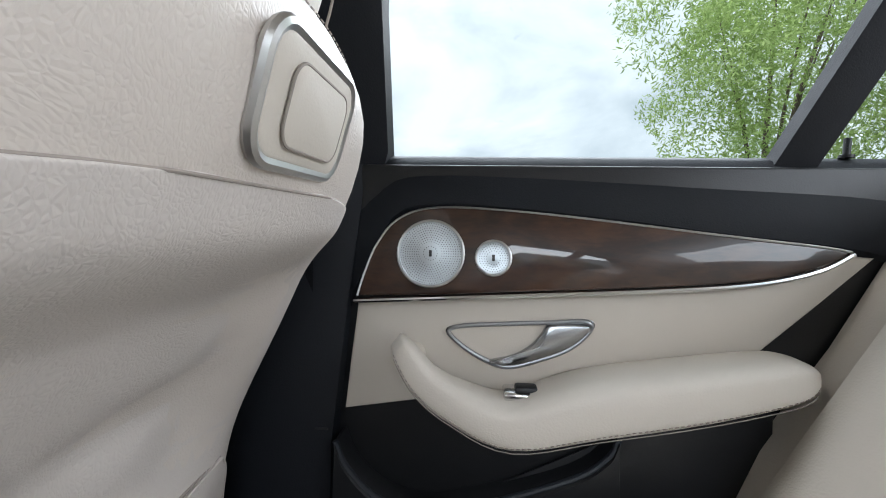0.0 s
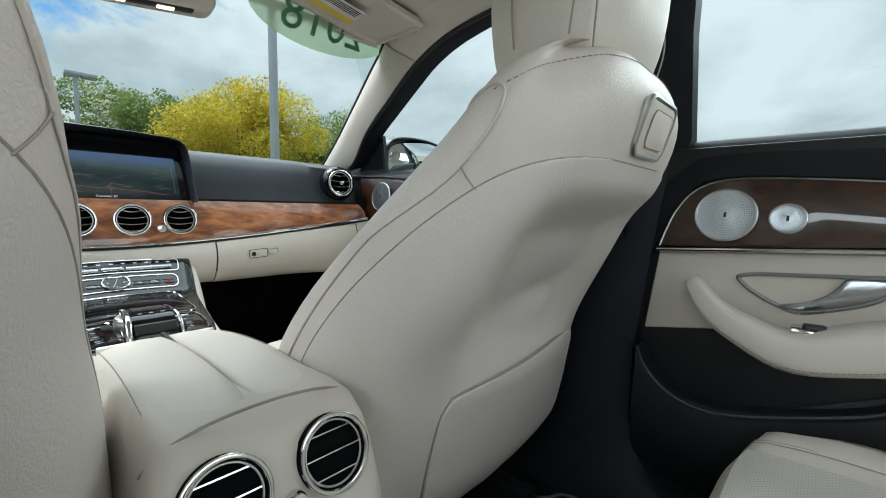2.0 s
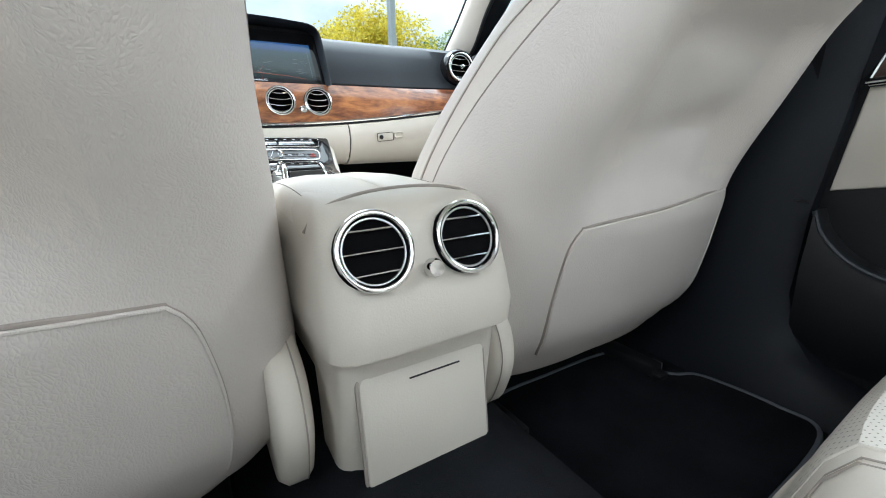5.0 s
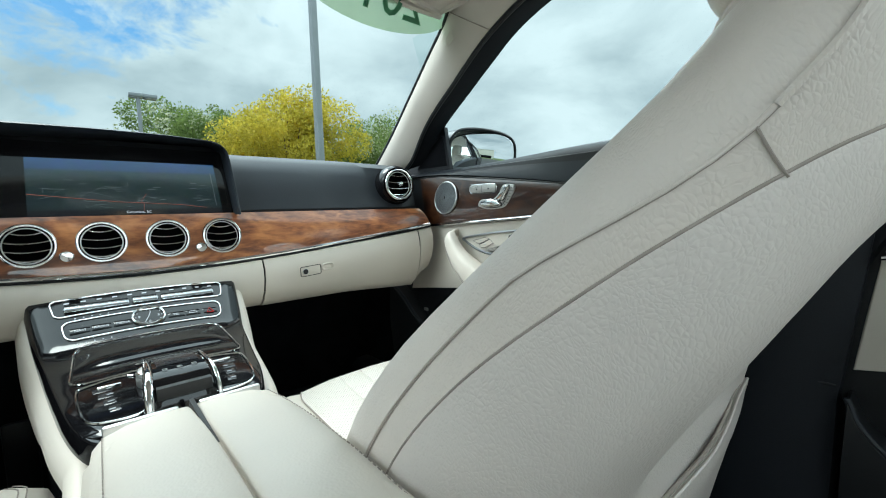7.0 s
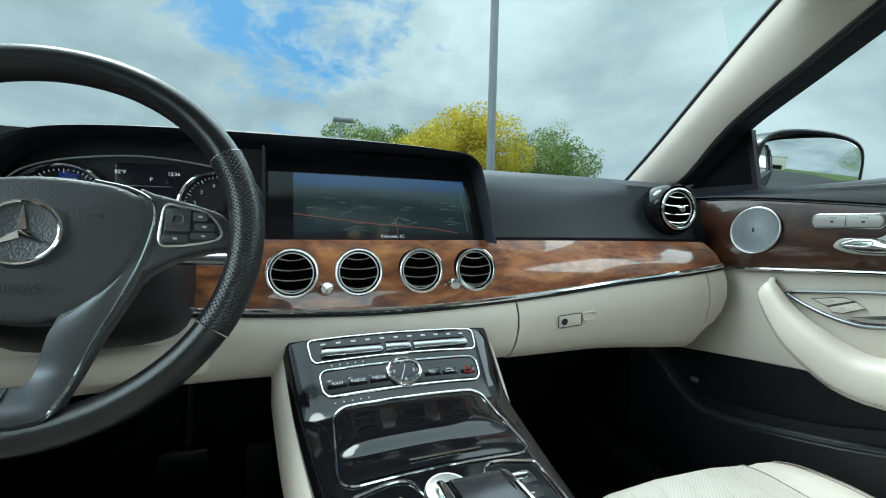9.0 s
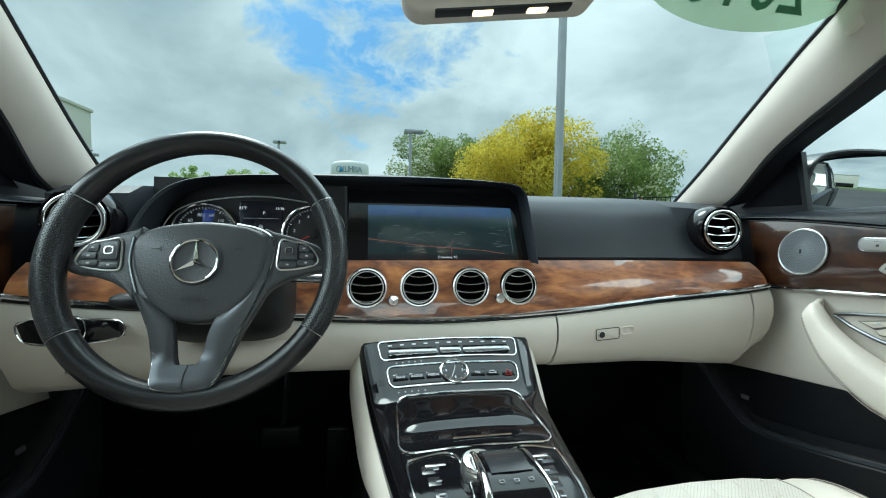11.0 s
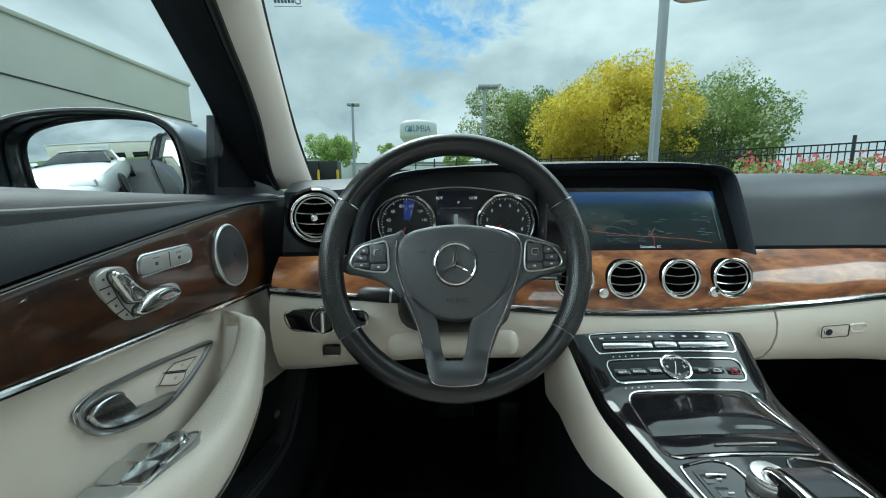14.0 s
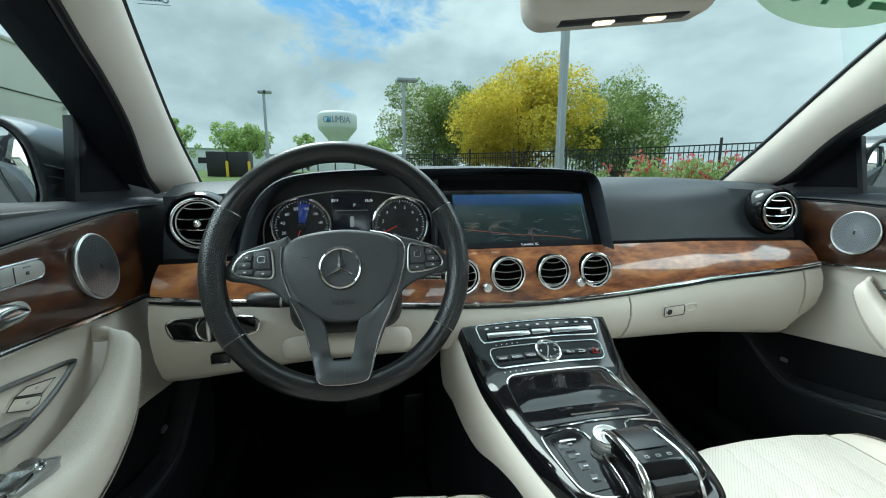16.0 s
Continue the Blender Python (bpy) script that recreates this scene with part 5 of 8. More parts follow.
    sp = part("release_panel", plate(o, m, 0.02, 0.004, 0.002, 3), VINYL, seat, "cream release panel in a satin frame", 60)
    part("panel_frame", tube([m @ V(a * 1.02, b * 1.02, -0.003) for a, b in o], 0.004, 8, True), SATIN, sp, "satin metal frame")
    part("release_key", plate([(a * 0.68, b * 0.66) for a, b in o], m @ Matrix.Translation((0, 0, 0.003)), 0.004, 0.0012), VINYL, sp)
    part("key_gap", tube([m @ V(a * 0.69, b * 0.67, 0.0022) for a, b in o], 0.0009, 5, True), STITCH, sp)
    # head rest
    HR = [(1.028, 0.085, -0.945, 0.05), (1.045, 0.112, -0.95, 0.072), (1.08, 0.124, -0.955, 0.084), (1.13, 0.13, -0.958, 0.09), (1.18, 0.131, -0.96, 0.09), (1.22, 0.124, -0.962, 0.084), (1.25, 0.1, -0.964, 0.066), (1.265, 0.06, -0.966, 0.036)]
    rings = []
    for z, w, yc, d in [(z, *interp(HR, z)) for z in span(1.028, 1.265, 26)]:
        rings.append([V(SX + w * math.copysign(abs(math.cos(a)) ** 0.62, math.cos(a)), yc + d * math.copysign(abs(math.sin(a)) ** 0.62, math.sin(a)), z) for a in (2 * math.pi * k / 48 for k in range(48))])
    hr = part("head_rest", loft(rings), LEATHER, seat, "cream leather head rest", 60)
    for s in (-1, 1):
        part("head_rest_post", tube([(SX + s * 0.06, -0.975, 1.0), (SX + s * 0.06, -0.955, 1.06)], 0.007, 10), SATIN, hr)
    xi = SX - 0.131
    o = [(-0.032, -0.055), (-0.038, 0.0), (-0.03, 0.045), (0.0, 0.06), (0.032, 0.045), (0.04, 0.0), (0.036, -0.055)]
    bmx = axes((xi + 0.0015, -0.972, 1.115), (-1, 0, 0.03))
    part("side_seam", tube([bmx @ V(p.x, p.y, 0.001 + 0.0 * p.z) for p in curve([(a, b, 0) for a, b in o], 36)], 0.0013, 5), STITCH, hr)
    bt = part("adjuster_bezel", lathe([(0.0005, 0.004), (0.013, 0.004), (0.018, 0.0045), (0.02, 0.002), (0.02, -0.003)], bmx @ Matrix.Translation((0.0, 0.02, 0.0)), 32, 0.9, 1.15), VINYL, hr)
    part("adjuster_button", lathe([(0.0005, 0.0065), (0.009, 0.006), (0.0105, 0.004), (0.0105, 0.0)], bmx @ Matrix.Translation((0.0, 0.022, 0.001)), 28), LEATHER, bt, "round cream push button")
    part("button_gap", ring(bmx @ Matrix.Translation((0.0, 0.022, 0.0045)), 0.0112, 0.0008, 32, 6), STITCH, bt)
    for ty in (-0.06, 0.055):
        part("rear_seam", tube(curve([(SX + 0.0 + (0.124 - 0.03) * (-1 if ty < 0 else 1) * 0.95, -0.99, 1.235), (SX + (0.13) * (-1 if ty < 0 else 1) * 0.9, -1.028, 1.13), (SX + 0.105 * (-1 if ty < 0 else 1), -1.022, 1.05)], 14), 0.0012, 5), STITCH, hr)
    # cushion
    rows = []
    for k in range(34):
        t = k / 33
        y = lerp(-0.70, -0.145, t)
        drop = 0.11 * smooth(0.86, 1.0, t) ** 1.6
        base = 0.498 + 0.03 * t - drop
        w = 0.262 + 0.006 * math.sin(math.pi * t) - 0.05 * smooth(0.8, 1, t)
        bol = 0.032 * (1 - 0.55 * t) * (1 - 0.9 * smooth(0.66, 0.96, t))
        rows.append([V(SX + a * w, y - 0.05 * abs(a) ** 3 * smooth(0.7, 1, t), base + b + bol * g) for a, b, g in ((-1.03, -0.13, 0), (-1.03, -0.05, 0.3), (-0.97, -0.008, 0.9), (-0.88, 0.0, 1), (-0.76, 0.0, 0.8), (-0.66, -0.003, 0.15), (-0.4, 0.002, 0), (0, 0.004, 0), (0.4, 0.002, 0), (0.66, -0.003, 0.15), (0.76, 0, 0.8), (0.88, 0, 1), (0.97, -0.008, 0.9), (1.03, -0.05, 0.3), (1.03, -0.13, 0))])
    cush = part("cushion", sheet(rows, 0.01), LEATHER, seat, "cream leather cushion", 60)
    part("cushion_insert", sheet([[p + V(0, 0, 0.0035) for p in r[5:10]] for r in rows[4:31]], 0.003), PERF, cush, "perforated cream leather insert", 60)
    for j in (5, 9):
        part("insert_seam", tube([r[j] + V(0, 0, 0.004) for r in rows[2:33]], 0.0013, 5), STITCH, cush)
    for j in (3, 11):
        for dx in (-0.004, 0.004):
            part("bolster_stitch", tube([r[j] + V(dx, 0, 0.0005) for r in rows[2:33]], 0.0008, 5), STITCH, cush)
    for j in range(5):
        x = SX - 0.1 + 0.05 * j
        part("quilt_line", tube([V(x + 0.03 * (k / 12 - 0.5), lerp(-0.62, -0.23, k / 12), 0.5115 + 0.03 * (lerp(-0.62, -0.23, k / 12) + 0.7) / 0.555) for k in range(13)], 0.0007, 5), GRAINED, cush)
    part("seat_base", loft([[V(x, y, z) for x, y in rounded(w, d, 0.04, 4, SX, -0.44)] for z, w, d in ((0.262, 0.36, 0.4), (0.33, 0.4, 0.46), (0.4, 0.5, 0.5), (0.45, 0.52, 0.5))]), BLACK, seat, "black plastic seat base")
    for s in (-1, 1):
        part("seat_rail", box(SX + s * 0.18, -0.5, 0.268, 0.035, 0.62, 0.036, 0.005), BLACK, seat)
        part("rail_lock", box(SX + s * 0.2, -0.79, 0.268, 0.022, 0.03, 0.02, 0.004), SATIN, seat, "worn metal rail lock")
        part("rail_cap", box(SX + s * 0.18, -0.815, 0.262, 0.03, 0.024, 0.022, 0.005), BLACK, seat, "dark rail end")
    cov = [(-0.86, 0.43), (-0.868, 0.48), (-0.84, 0.525), (-0.75, 0.545), (-0.6, 0.52), (-0.4, 0.48), (-0.38, 0.4), (-0.5, 0.37), (-0.75, 0.36), (-0.83, 0.385)]
    cov = [(p.x, p.y) for p in curve([(a, b, 0) for a, b in cov], 40, True)]
    part("inner_side_cover", loft([[V(SX - 0.285 + dx, lerp(-0.64, y, f), lerp(0.46, z, f)) for y, z in cov] for dx, f in ((0.0, 0.9), (0.004, 0.96), (0.012, 1.0), (0.03, 1.0), (0.038, 0.96))]), VINYL, seat, "cream hinge cover", 60)
    part("cover_seam", tube([V(SX - 0.2735, y, z) for y, z in cov], 0.0009, 5, True), STITCH, seat)
    return seat


front_seat()
MIRROR, SX, LEAN, POCKET = True, 0.397, 0.018, 8.95
front_seat()
MIRROR, SX, LEAN = False, 0.385, 0.0

# ---- rear bench ----
bench = thing("rear_bench", (0, -1.4, 0.25), "cream leather rear bench with perforated cushions and stitched bolsters", "seat")
for x0, x1 in ((0.05, 0.71), (-0.71, -0.05)):
    rows = []
    for k in range(24):
        t = 1 - (1 - k / 23) ** 1.7
        y = lerp(-1.62, -1.098, t)
        drop = 0.16 * smooth(0.86, 1, t) ** 2.2
        rows.append([])
        for j in range(25):
            a = -1 + 2 * j / 24
            edge = 0.13 * smooth(0.78, 1, abs(a)) ** 2
            bol = 0.03 * math.exp(-(((abs(a) - 0.78) / 0.13) ** 2))
            rows[-1].append(V(lerp(x0, x1, j / 24), y - (0.09 * abs(a) ** 4 + 0.05 * abs(a) ** 12) * t, 0.53 + bol - drop - edge - 0.035 * smooth(0.45, 1, abs(a)) * smooth(0.7, 1, t)))
    c = part("cushion", sheet(rows, 0.01), LEATHER, bench, "cream leather cushion", 60)
    part("cushion_insert", sheet([[p + V(0, 0, 0.003) for p in r[5:20]] for r in rows[2:21]], 0.003), PERF, c, "perforated cream leather")
    for j in (4, 20):
        for d in (-0.004, 0.004):
            part("bolster_stitch", tube([r[j] + V(d, 0, 0.001) for r in rows[2:23]], 0.0009, 5), STITCH, c)
    rows = []
    for k in range(24):
        t = k / 23
        z = lerp(0.5, 1.0, t)
        yb = lerp(-1.5, -1.78, t)
        rows.append([])
        for j in range(25):
            a = -1 + 2 * j / 24
            bol = 0.06 * math.exp(-(((abs(a) - 0.8) / 0.14) ** 2))
            rows[-1].append(V(lerp(x0, x1, j / 24), yb + bol - 0.1 * smooth(0.85, 1, abs(a)) ** 2 - 0.06 * smooth(0.9, 1, t), z))
    b = part("backrest", sheet(rows, 0.01), LEATHER, bench, "cream leather backrest", 60)
    part("backrest_insert", sheet([[p + V(0, 0.003, 0) for p in r[6:19]] for r in rows[2:22]], 0.003), PERF, b, "perforated cream leather")
    for j in (4, 20):
        for d in (-0.004, 0.004):
            part("bolster_stitch", tube([r[j] + V(d, 0.001, 0) for r in rows[1:23]], 0.0009, 5), STITCH, b)
part("bench_base", box(0, -1.5, 0.37, 1.42, 0.62, 0.24, 0.03), BLACK, bench)
part("bench_core", box(0, -1.95, 0.62, 1.46, 0.34, 0.74, 0.03), BLACK, bench)
part("side_bolster", loft([[V(0.715 + dx, y, z) for y, z in ((-1.485, 0.5), (-1.535, 0.62), (-1.62, 0.76), (-1.68, 0.88), (-1.76, 1.0), (-1.85, 1.0), (-1.8, 0.5))] for dx in (-0.05, 0.0, 0.03)]), LEATHER, bench, "cream leather side bolster")

# ---- doors ----
def DM(x):
    return axes((x, 0, 0), (-1, 0, 0))


def tilted(x, zc, k):
    """Like DM, leaning outwards with height."""
    return DM(x) @ Matrix(((1, 0, 0, 0), (0, 1, 0, 0), (0, -k, 1, k * zc), (0, 0, 0, 1)))


def lean(pts, zc, k):
    return [p + V(k * (p.z - zc), 0, 0) for p in pts]


def yz(pts):
    return [(-y, z) for y, z in pts]


def soft(pts, n=60):
    return [(p.x, p.y) for p in curve([(a, b, 0) for a, b in pts], n, True)]


def line_on(x, pts, n=40, dx=0.0):
    return curve([(x + dx, y, z) for y, z in pts], n)


def speaker(parent, x, y, z, r, ringed=True):
    m = axes((x, y, z), (-1, 0, 0.14))
    sp = part("speaker_grille", lathe([(r, -0.006), (r, 0.001), (r * 0.97, 0.0025), (r * 0.9, 0.002), (r * 0.3, 0.0035), (0.0005, 0.0036)], m, 48), MESHED, parent, "round punched aluminium speaker grille")
    dots = bmesh.new()
    for i in range(3, int(r / 0.0032)):
        rr = i * 0.0032
        if rr > r * 0.93:
            break
        n = int(2 * math.pi * rr / 0.0034)
        for k in range(n):
            a = 2 * math.pi * k / n
            c = m @ V(rr * math.cos(a), rr * math.sin(a), 0.0038 - 0.0012 * (rr / r))
            q = [dots.verts.new(c + m.to_3x3() @ V(0.001 * math.cos(b), 0.001 * math.sin(b), 0)) for b in (0, 2.1, 4.2)]
            dots.faces.new(q)
    d = part("grille_holes", dots, DARK_INK, sp)
    tagged(d, kind="stuff")
    part("grille_rim", ring(m, r * 1.01, 0.002, 48, 8), SATIN, sp, "satin rim")
    part("grille_mark", box(0, 0, 0.004, 0.004, 0.009, 0.0008, 0.0002, m=m), DARK_INK, sp)
    return sp


def arm_bar(name, table, parent, label):
    rings = []
    n = 46
    ts = span(0, len(table) - 1, n)
    tab = [(i, *row) for i, row in enumerate(table)]
    for t in ts:
        y, z, h, xc, hw = interp(tab, t)
        y2, z2 = interp(tab, min(t + 0.2, len(table) - 1))[:2]
        y1, z1 = interp(tab, max(t - 0.2, 0))[:2]
        d = Vector((y2 - y1, z2 - z1)).normalized()
        nrm = Vector((-d.y, d.x))
        ring_ = []
        for k in range(24):
            a = 2 * math.pi * k / 24
            ca, sa = math.cos(a), math.sin(a)
            u, v = math.copysign(abs(ca) ** 0.6, ca) * hw, math.copysign(abs(sa) ** 0.6, sa) * h
            ring_.append(V(xc + u, y + nrm.x * v, z + nrm.y * v))
        rings.append(ring_)
    ob = part(name, loft(rings), LEATHER, parent, label, 60)
    seam = [r[10] for r in rings[4:-2]]
    part("arm_stitch", stitches([p + V(-0.0006, 0, 0) for p in seam], 0.0007), STITCH, ob)
    part("arm_seam", tube([p + V(-0.0002, 0, -0.006) for p in seam], 0.0006, 5), STITCH, ob)
    return ob


def handle(parent, x, pts, lever):
    """A recessed opener: satin frame, cream cup and a crescent metal lever; both outlines in y and z."""
    o = soft(yz(pts))
    cy, cz = sum(p for p, q in o) / len(o), sum(q for p, q in o) / len(o)
    o = [(lerp(p, cy, 0.03), lerp(q, cz, 0.05)) for p, q in o]
    m = DM(x)
    cup = part("handle_cup", plate(o, m @ Matrix.Translation((0, 0, -0.001)), 0.004, 0.001, -0.014), VINYL, parent, "cream handle cup", 60)
    fr = part("handle_frame", tube([m @ V(a, b, 0.001) for a, b in o], 0.0034, 8, True), SATIN_GREY, cup, "satin metal frame")
    part("frame_line", tube([m @ V(a, b, 0.0005) for a, b in [(lerp(p, cy, -0.04), lerp(q, cz, -0.1)) for p, q in o]], 0.0008, 6, True), DARK_SATIN, fr)
    part("handle_lever", plate(soft(yz(lever), 44), m @ Matrix.Translation((0, 0, 0.007)), 0.02, 0.0035, 0.003, 3), DARK_SATIN, cup, "satin metal lever", 60)
    return cup


def upper_pad(parent, y0, y1, top, bottom, mat=None):
    rows = []
    for y in span(y0, y1, 40):
        t, b = top(y), bottom(y)
        rows.append([V(x, y, lerp(t, b, f)) for x, f in ((0.812, 0.15), (0.804, 0.03), (0.79, 0.0), (0.774, 0.06), (0.76, 0.2), (0.75, 0.4), (0.743, 0.65), (0.739, 0.85), (0.738, 1.0), (0.746, 1.06))])
    return part("upper_pad", sheet(rows, 0.004), mat or NAVY, parent, "dark grained upper door pad")


def lower_pocket(parent, pts, zlow, yb):
    """The bin at the foot of the door, its rim along pts."""
    rim = curve([(0.0, y, z) for y, z in pts], 30)
    rows = [[V(0.748, p.y, p.z + 0.006) for p in rim], [V(0.716, p.y, p.z + 0.008) for p in rim], [V(0.705, p.y, p.z) for p in rim], [V(0.7, p.y, lerp(p.z, zlow, 0.35)) for p in rim], [V(0.712, p.y, lerp(p.z, zlow, 0.75)) for p in rim], [V(0.745, p.y, zlow) for p in rim]]
    ob = part("door_bin", sheet(rows, 0.004), BLACK, parent, "black door bin")
    part("bin_rim", tube([V(0.708, p.y, p.z + 0.006) for p in rim], 0.0045, 8), NAVY, ob)


def front_door(name):
    d = thing(name, (0.77, -0.3, 0.28), "front door trim in cream leather, burl wood and dark padding", "door", kind="structure")
    part("door_core", plate(yz([(0.2, 0.99), (0.24, 0.7), (0.2, 0.3), (-0.74, 0.28), (-0.78, 0.6), (-0.8, 1.0)]), DM(0.7485), 0.06, 0.006), BLACK, d, "black door carcass")
    upper_pad(d, 0.14, -0.79, lambda y: 0.998 + 0.028 * smooth(0.05, -0.75, y), lambda y: interp([(-0.8, 0.88), (-0.7, 0.9), (-0.62, 0.92), (-0.52, 0.932), (-0.34, 0.955), (-0.06, 0.982), (0.14, 0.984)], y)[0])
    top = [(0.04, 0.978), (-0.06, 0.977), (-0.2, 0.965), (-0.34, 0.95), (-0.5, 0.931), (-0.63, 0.916)]
    low = [(-0.59, 0.897), (-0.54, 0.878), (-0.446, 0.866), (-0.225, 0.849), (-0.08, 0.838), (-0.005, 0.833)]
    part("wood_trim", plate(yz([(p.y, p.z) for p in line_on(0, top, 24)] + [(p.y, p.z) for p in line_on(0, low, 24)]), tilted(0.734, 0.905, 0.12), 0.012, 0.003), DARKENED_WOOD, d, "glossy burl wood with darkened colours", 50)
    part("trim_line", tube(lean(line_on(0.734, top, 30), 0.905, 0.12), 0.0016, 6), BLACK, d)
    chrome = [(0.03, 0.829), (-0.08, 0.834), (-0.225, 0.845), (-0.446, 0.862), (-0.54, 0.873), (-0.59, 0.891), (-0.635, 0.914)]
    part("chrome_strip", tube(lean(line_on(0.734, chrome, 40), 0.905, 0.12), 0.0036, 8), CHROME, d, "chrome strip")
    low2 = [(p.y, p.z - 0.004) for p in line_on(0, chrome, 30)]
    part("cream_panel", plate(yz(low2 + [(-0.715, 0.905), (-0.69, 0.82), (-0.655, 0.745), (-0.6, 0.73), (-0.4, 0.685), (-0.2, 0.655), (0.0, 0.63), (0.1, 0.615)]), DM(0.7425), 0.012, 0.004), VINYL, d, "cream leather door panel", 50)
    arm_bar("arm_rest", [(-0.134, 0.81, 0.012, 0.744, 0.01), (-0.137, 0.81, 0.0125, 0.722, 0.012), (-0.141, 0.807, 0.0135, 0.706, 0.014), (-0.152, 0.798, 0.016, 0.694, 0.017), (-0.178, 0.762, 0.022, 0.69, 0.02), (-0.22, 0.722, 0.03, 0.692, 0.028), (-0.285, 0.684, 0.035, 0.705, 0.037), (-0.36, 0.686, 0.038, 0.707, 0.039), (-0.45, 0.702, 0.041, 0.707, 0.039), (-0.56, 0.718, 0.037, 0.706, 0.04), (-0.66, 0.727, 0.032, 0.706, 0.04), (-0.7, 0.728, 0.014, 0.712, 0.03)], d, "padded cream leather arm rest and pull")
    sy, sz = (0.0, 0.0) if MIRROR else (0.025, 0.005)
    placed = lambda *pts: [(y + sy, z + sz) for y, z in pts]
    h = handle(d, 0.7405, placed((-0.182, 0.792), (-0.245, 0.803), (-0.297, 0.811), (-0.345, 0.816), (-0.38, 0.819), (-0.402, 0.815), (-0.406, 0.806), (-0.4, 0.794), (-0.383, 0.777), (-0.349, 0.762), (-0.3, 0.752), (-0.262, 0.755), (-0.222, 0.767), (-0.19, 0.782)), placed((-0.396, 0.803), (-0.381, 0.81), (-0.354, 0.806), (-0.352, 0.794), (-0.341, 0.782), (-0.315, 0.772), (-0.273, 0.763), (-0.297, 0.759), (-0.333, 0.765), (-0.366, 0.775), (-0.388, 0.787)))
    for key, at in ((placed((-0.266, 0.7965), (-0.222, 0.786), (-0.2455, 0.7775), (-0.284, 0.7935)), (-0.252, 0.788)), (placed((-0.285, 0.792), (-0.247, 0.776), (-0.254, 0.768), (-0.268, 0.7685), (-0.298, 0.783)), (-0.268, 0.778))):
        lk = part("lock_key", plate(yz(key), DM(0.7385), 0.006, 0.0006), VINYL, h)
        part("key_gap", tube([V(0.7384, y, z) for y, z in key], 0.0007, 5, True), DARK_INK, lk)
        part("key_mark", box(0.7383, at[0] + sy, at[1] + sz, 0.001, 0.005, 0.003, 0.0003), GREY_INK, lk)
    speaker(d, 0.729, -0.121 + sy, 0.908 + sz, 0.046)
    heat = rounded(0.096, 0.02, 0.009, 4, 0.265 - sy, 0.9275 + sz)
    b = part("seat_heat_keys", plate(heat, DM(0.7315), 0.014, 0.002), SILVER, d, "silver seat heater keys")
    part("key_surround", tube([DM(0.735) @ V(p, q, 0.0) for p, q in rounded(0.099, 0.023, 0.01, 4, 0.265 - sy, 0.9275 + sz)], 0.0016, 6, True), DARK_SATIN, b)
    for y in (-0.246, -0.288):
        part("key_mark", box(0.7313, y + sy, 0.9265 + sz, 0.001, 0.0045, 0.004, 0.0003), HUB, b)
        for k in range(3):
            part("key_lamp", box(0.7313, y + sy + 0.004 - 0.004 * k, 0.9335 + sz, 0.001, 0.002, 0.001, 0.0003), DARK_INK, b)
    part("key_split", box(0.7313, -0.265 + sy, 0.9275 + sz, 0.001, 0.0007, 0.018, 0.0002), DARK_INK, b)
    sm = part("seat_switch_plate", plate(soft(yz(placed((-0.374, 0.929), (-0.36, 0.935), (-0.342, 0.934), (-0.334, 0.928), (-0.326, 0.915), (-0.307, 0.9), (-0.286, 0.9), (-0.263, 0.898), (-0.253, 0.89), (-0.253, 0.881), (-0.277, 0.873), (-0.309, 0.8715), (-0.339, 0.876), (-0.35, 0.883), (-0.362, 0.9), (-0.371, 0.915))), 80), DM(0.7305), 0.014, 0.0015), SILVER, d, "silver seat-shaped adjuster", 60)
    for nm, pts, what in (("backrest_switch", placed((-0.361, 0.929), (-0.354, 0.932), (-0.343, 0.924), (-0.333, 0.912), (-0.319, 0.9), (-0.325, 0.893), (-0.341, 0.896), (-0.35, 0.908), (-0.358, 0.92)), "polished backrest switch"), ("cushion_switch", placed((-0.335, 0.886), (-0.322, 0.894), (-0.305, 0.899), (-0.285, 0.899), (-0.267, 0.893), (-0.263, 0.885), (-0.289, 0.877), (-0.316, 0.877), (-0.331, 0.88)), "polished seat switch")):
        o = soft(yz(pts), 44)
        sw = part(nm, plate(o, DM(0.7225), 0.01, 0.0045, 0.0015, 4), POLISHED, sm, what, 60)
        part("switch_gap", tube([DM(0.7302) @ V(p, q, 0) for p, q in o], 0.0013, 6, True), DARK_INK, sw)
    for pts in (placed((-0.355, 0.9285), (-0.348, 0.927), (-0.341, 0.9205), (-0.3445, 0.917), (-0.352, 0.922)), placed((-0.344, 0.912), (-0.337, 0.911), (-0.325, 0.9), (-0.33, 0.896), (-0.34, 0.9)), placed((-0.306, 0.894), (-0.288, 0.896), (-0.27, 0.89), (-0.272, 0.8865), (-0.3, 0.887))):
        part("switch_facet", tube([DM(0.7212) @ V(p, q, 0) for p, q in soft(yz(pts), 24)], 0.0009, 6, True), DARK_SATIN, sm)
    part("memory_key_split", tube(line_on(0.7303, placed((-0.36, 0.933), (-0.357, 0.918), (-0.347, 0.896), (-0.333, 0.878)), 16), 0.0006, 5), DARK_INK, sm)
    for pts in (placed((-0.372, 0.917), (-0.357, 0.918)), placed((-0.366, 0.902), (-0.352, 0.905)), placed((-0.356, 0.888), (-0.343, 0.891))):
        part("memory_key_split", tube([V(0.7303, y, z) for y, z in pts], 0.0006, 5), DARK_INK, sm)
    for ym, zm in placed((-0.366, 0.926), (-0.362, 0.911), (-0.355, 0.897), (-0.343, 0.884)):
        part("memory_mark", box(0.7302, ym, zm, 0.001, 0.0022, 0.0026, 0.0002), HUB, sm)
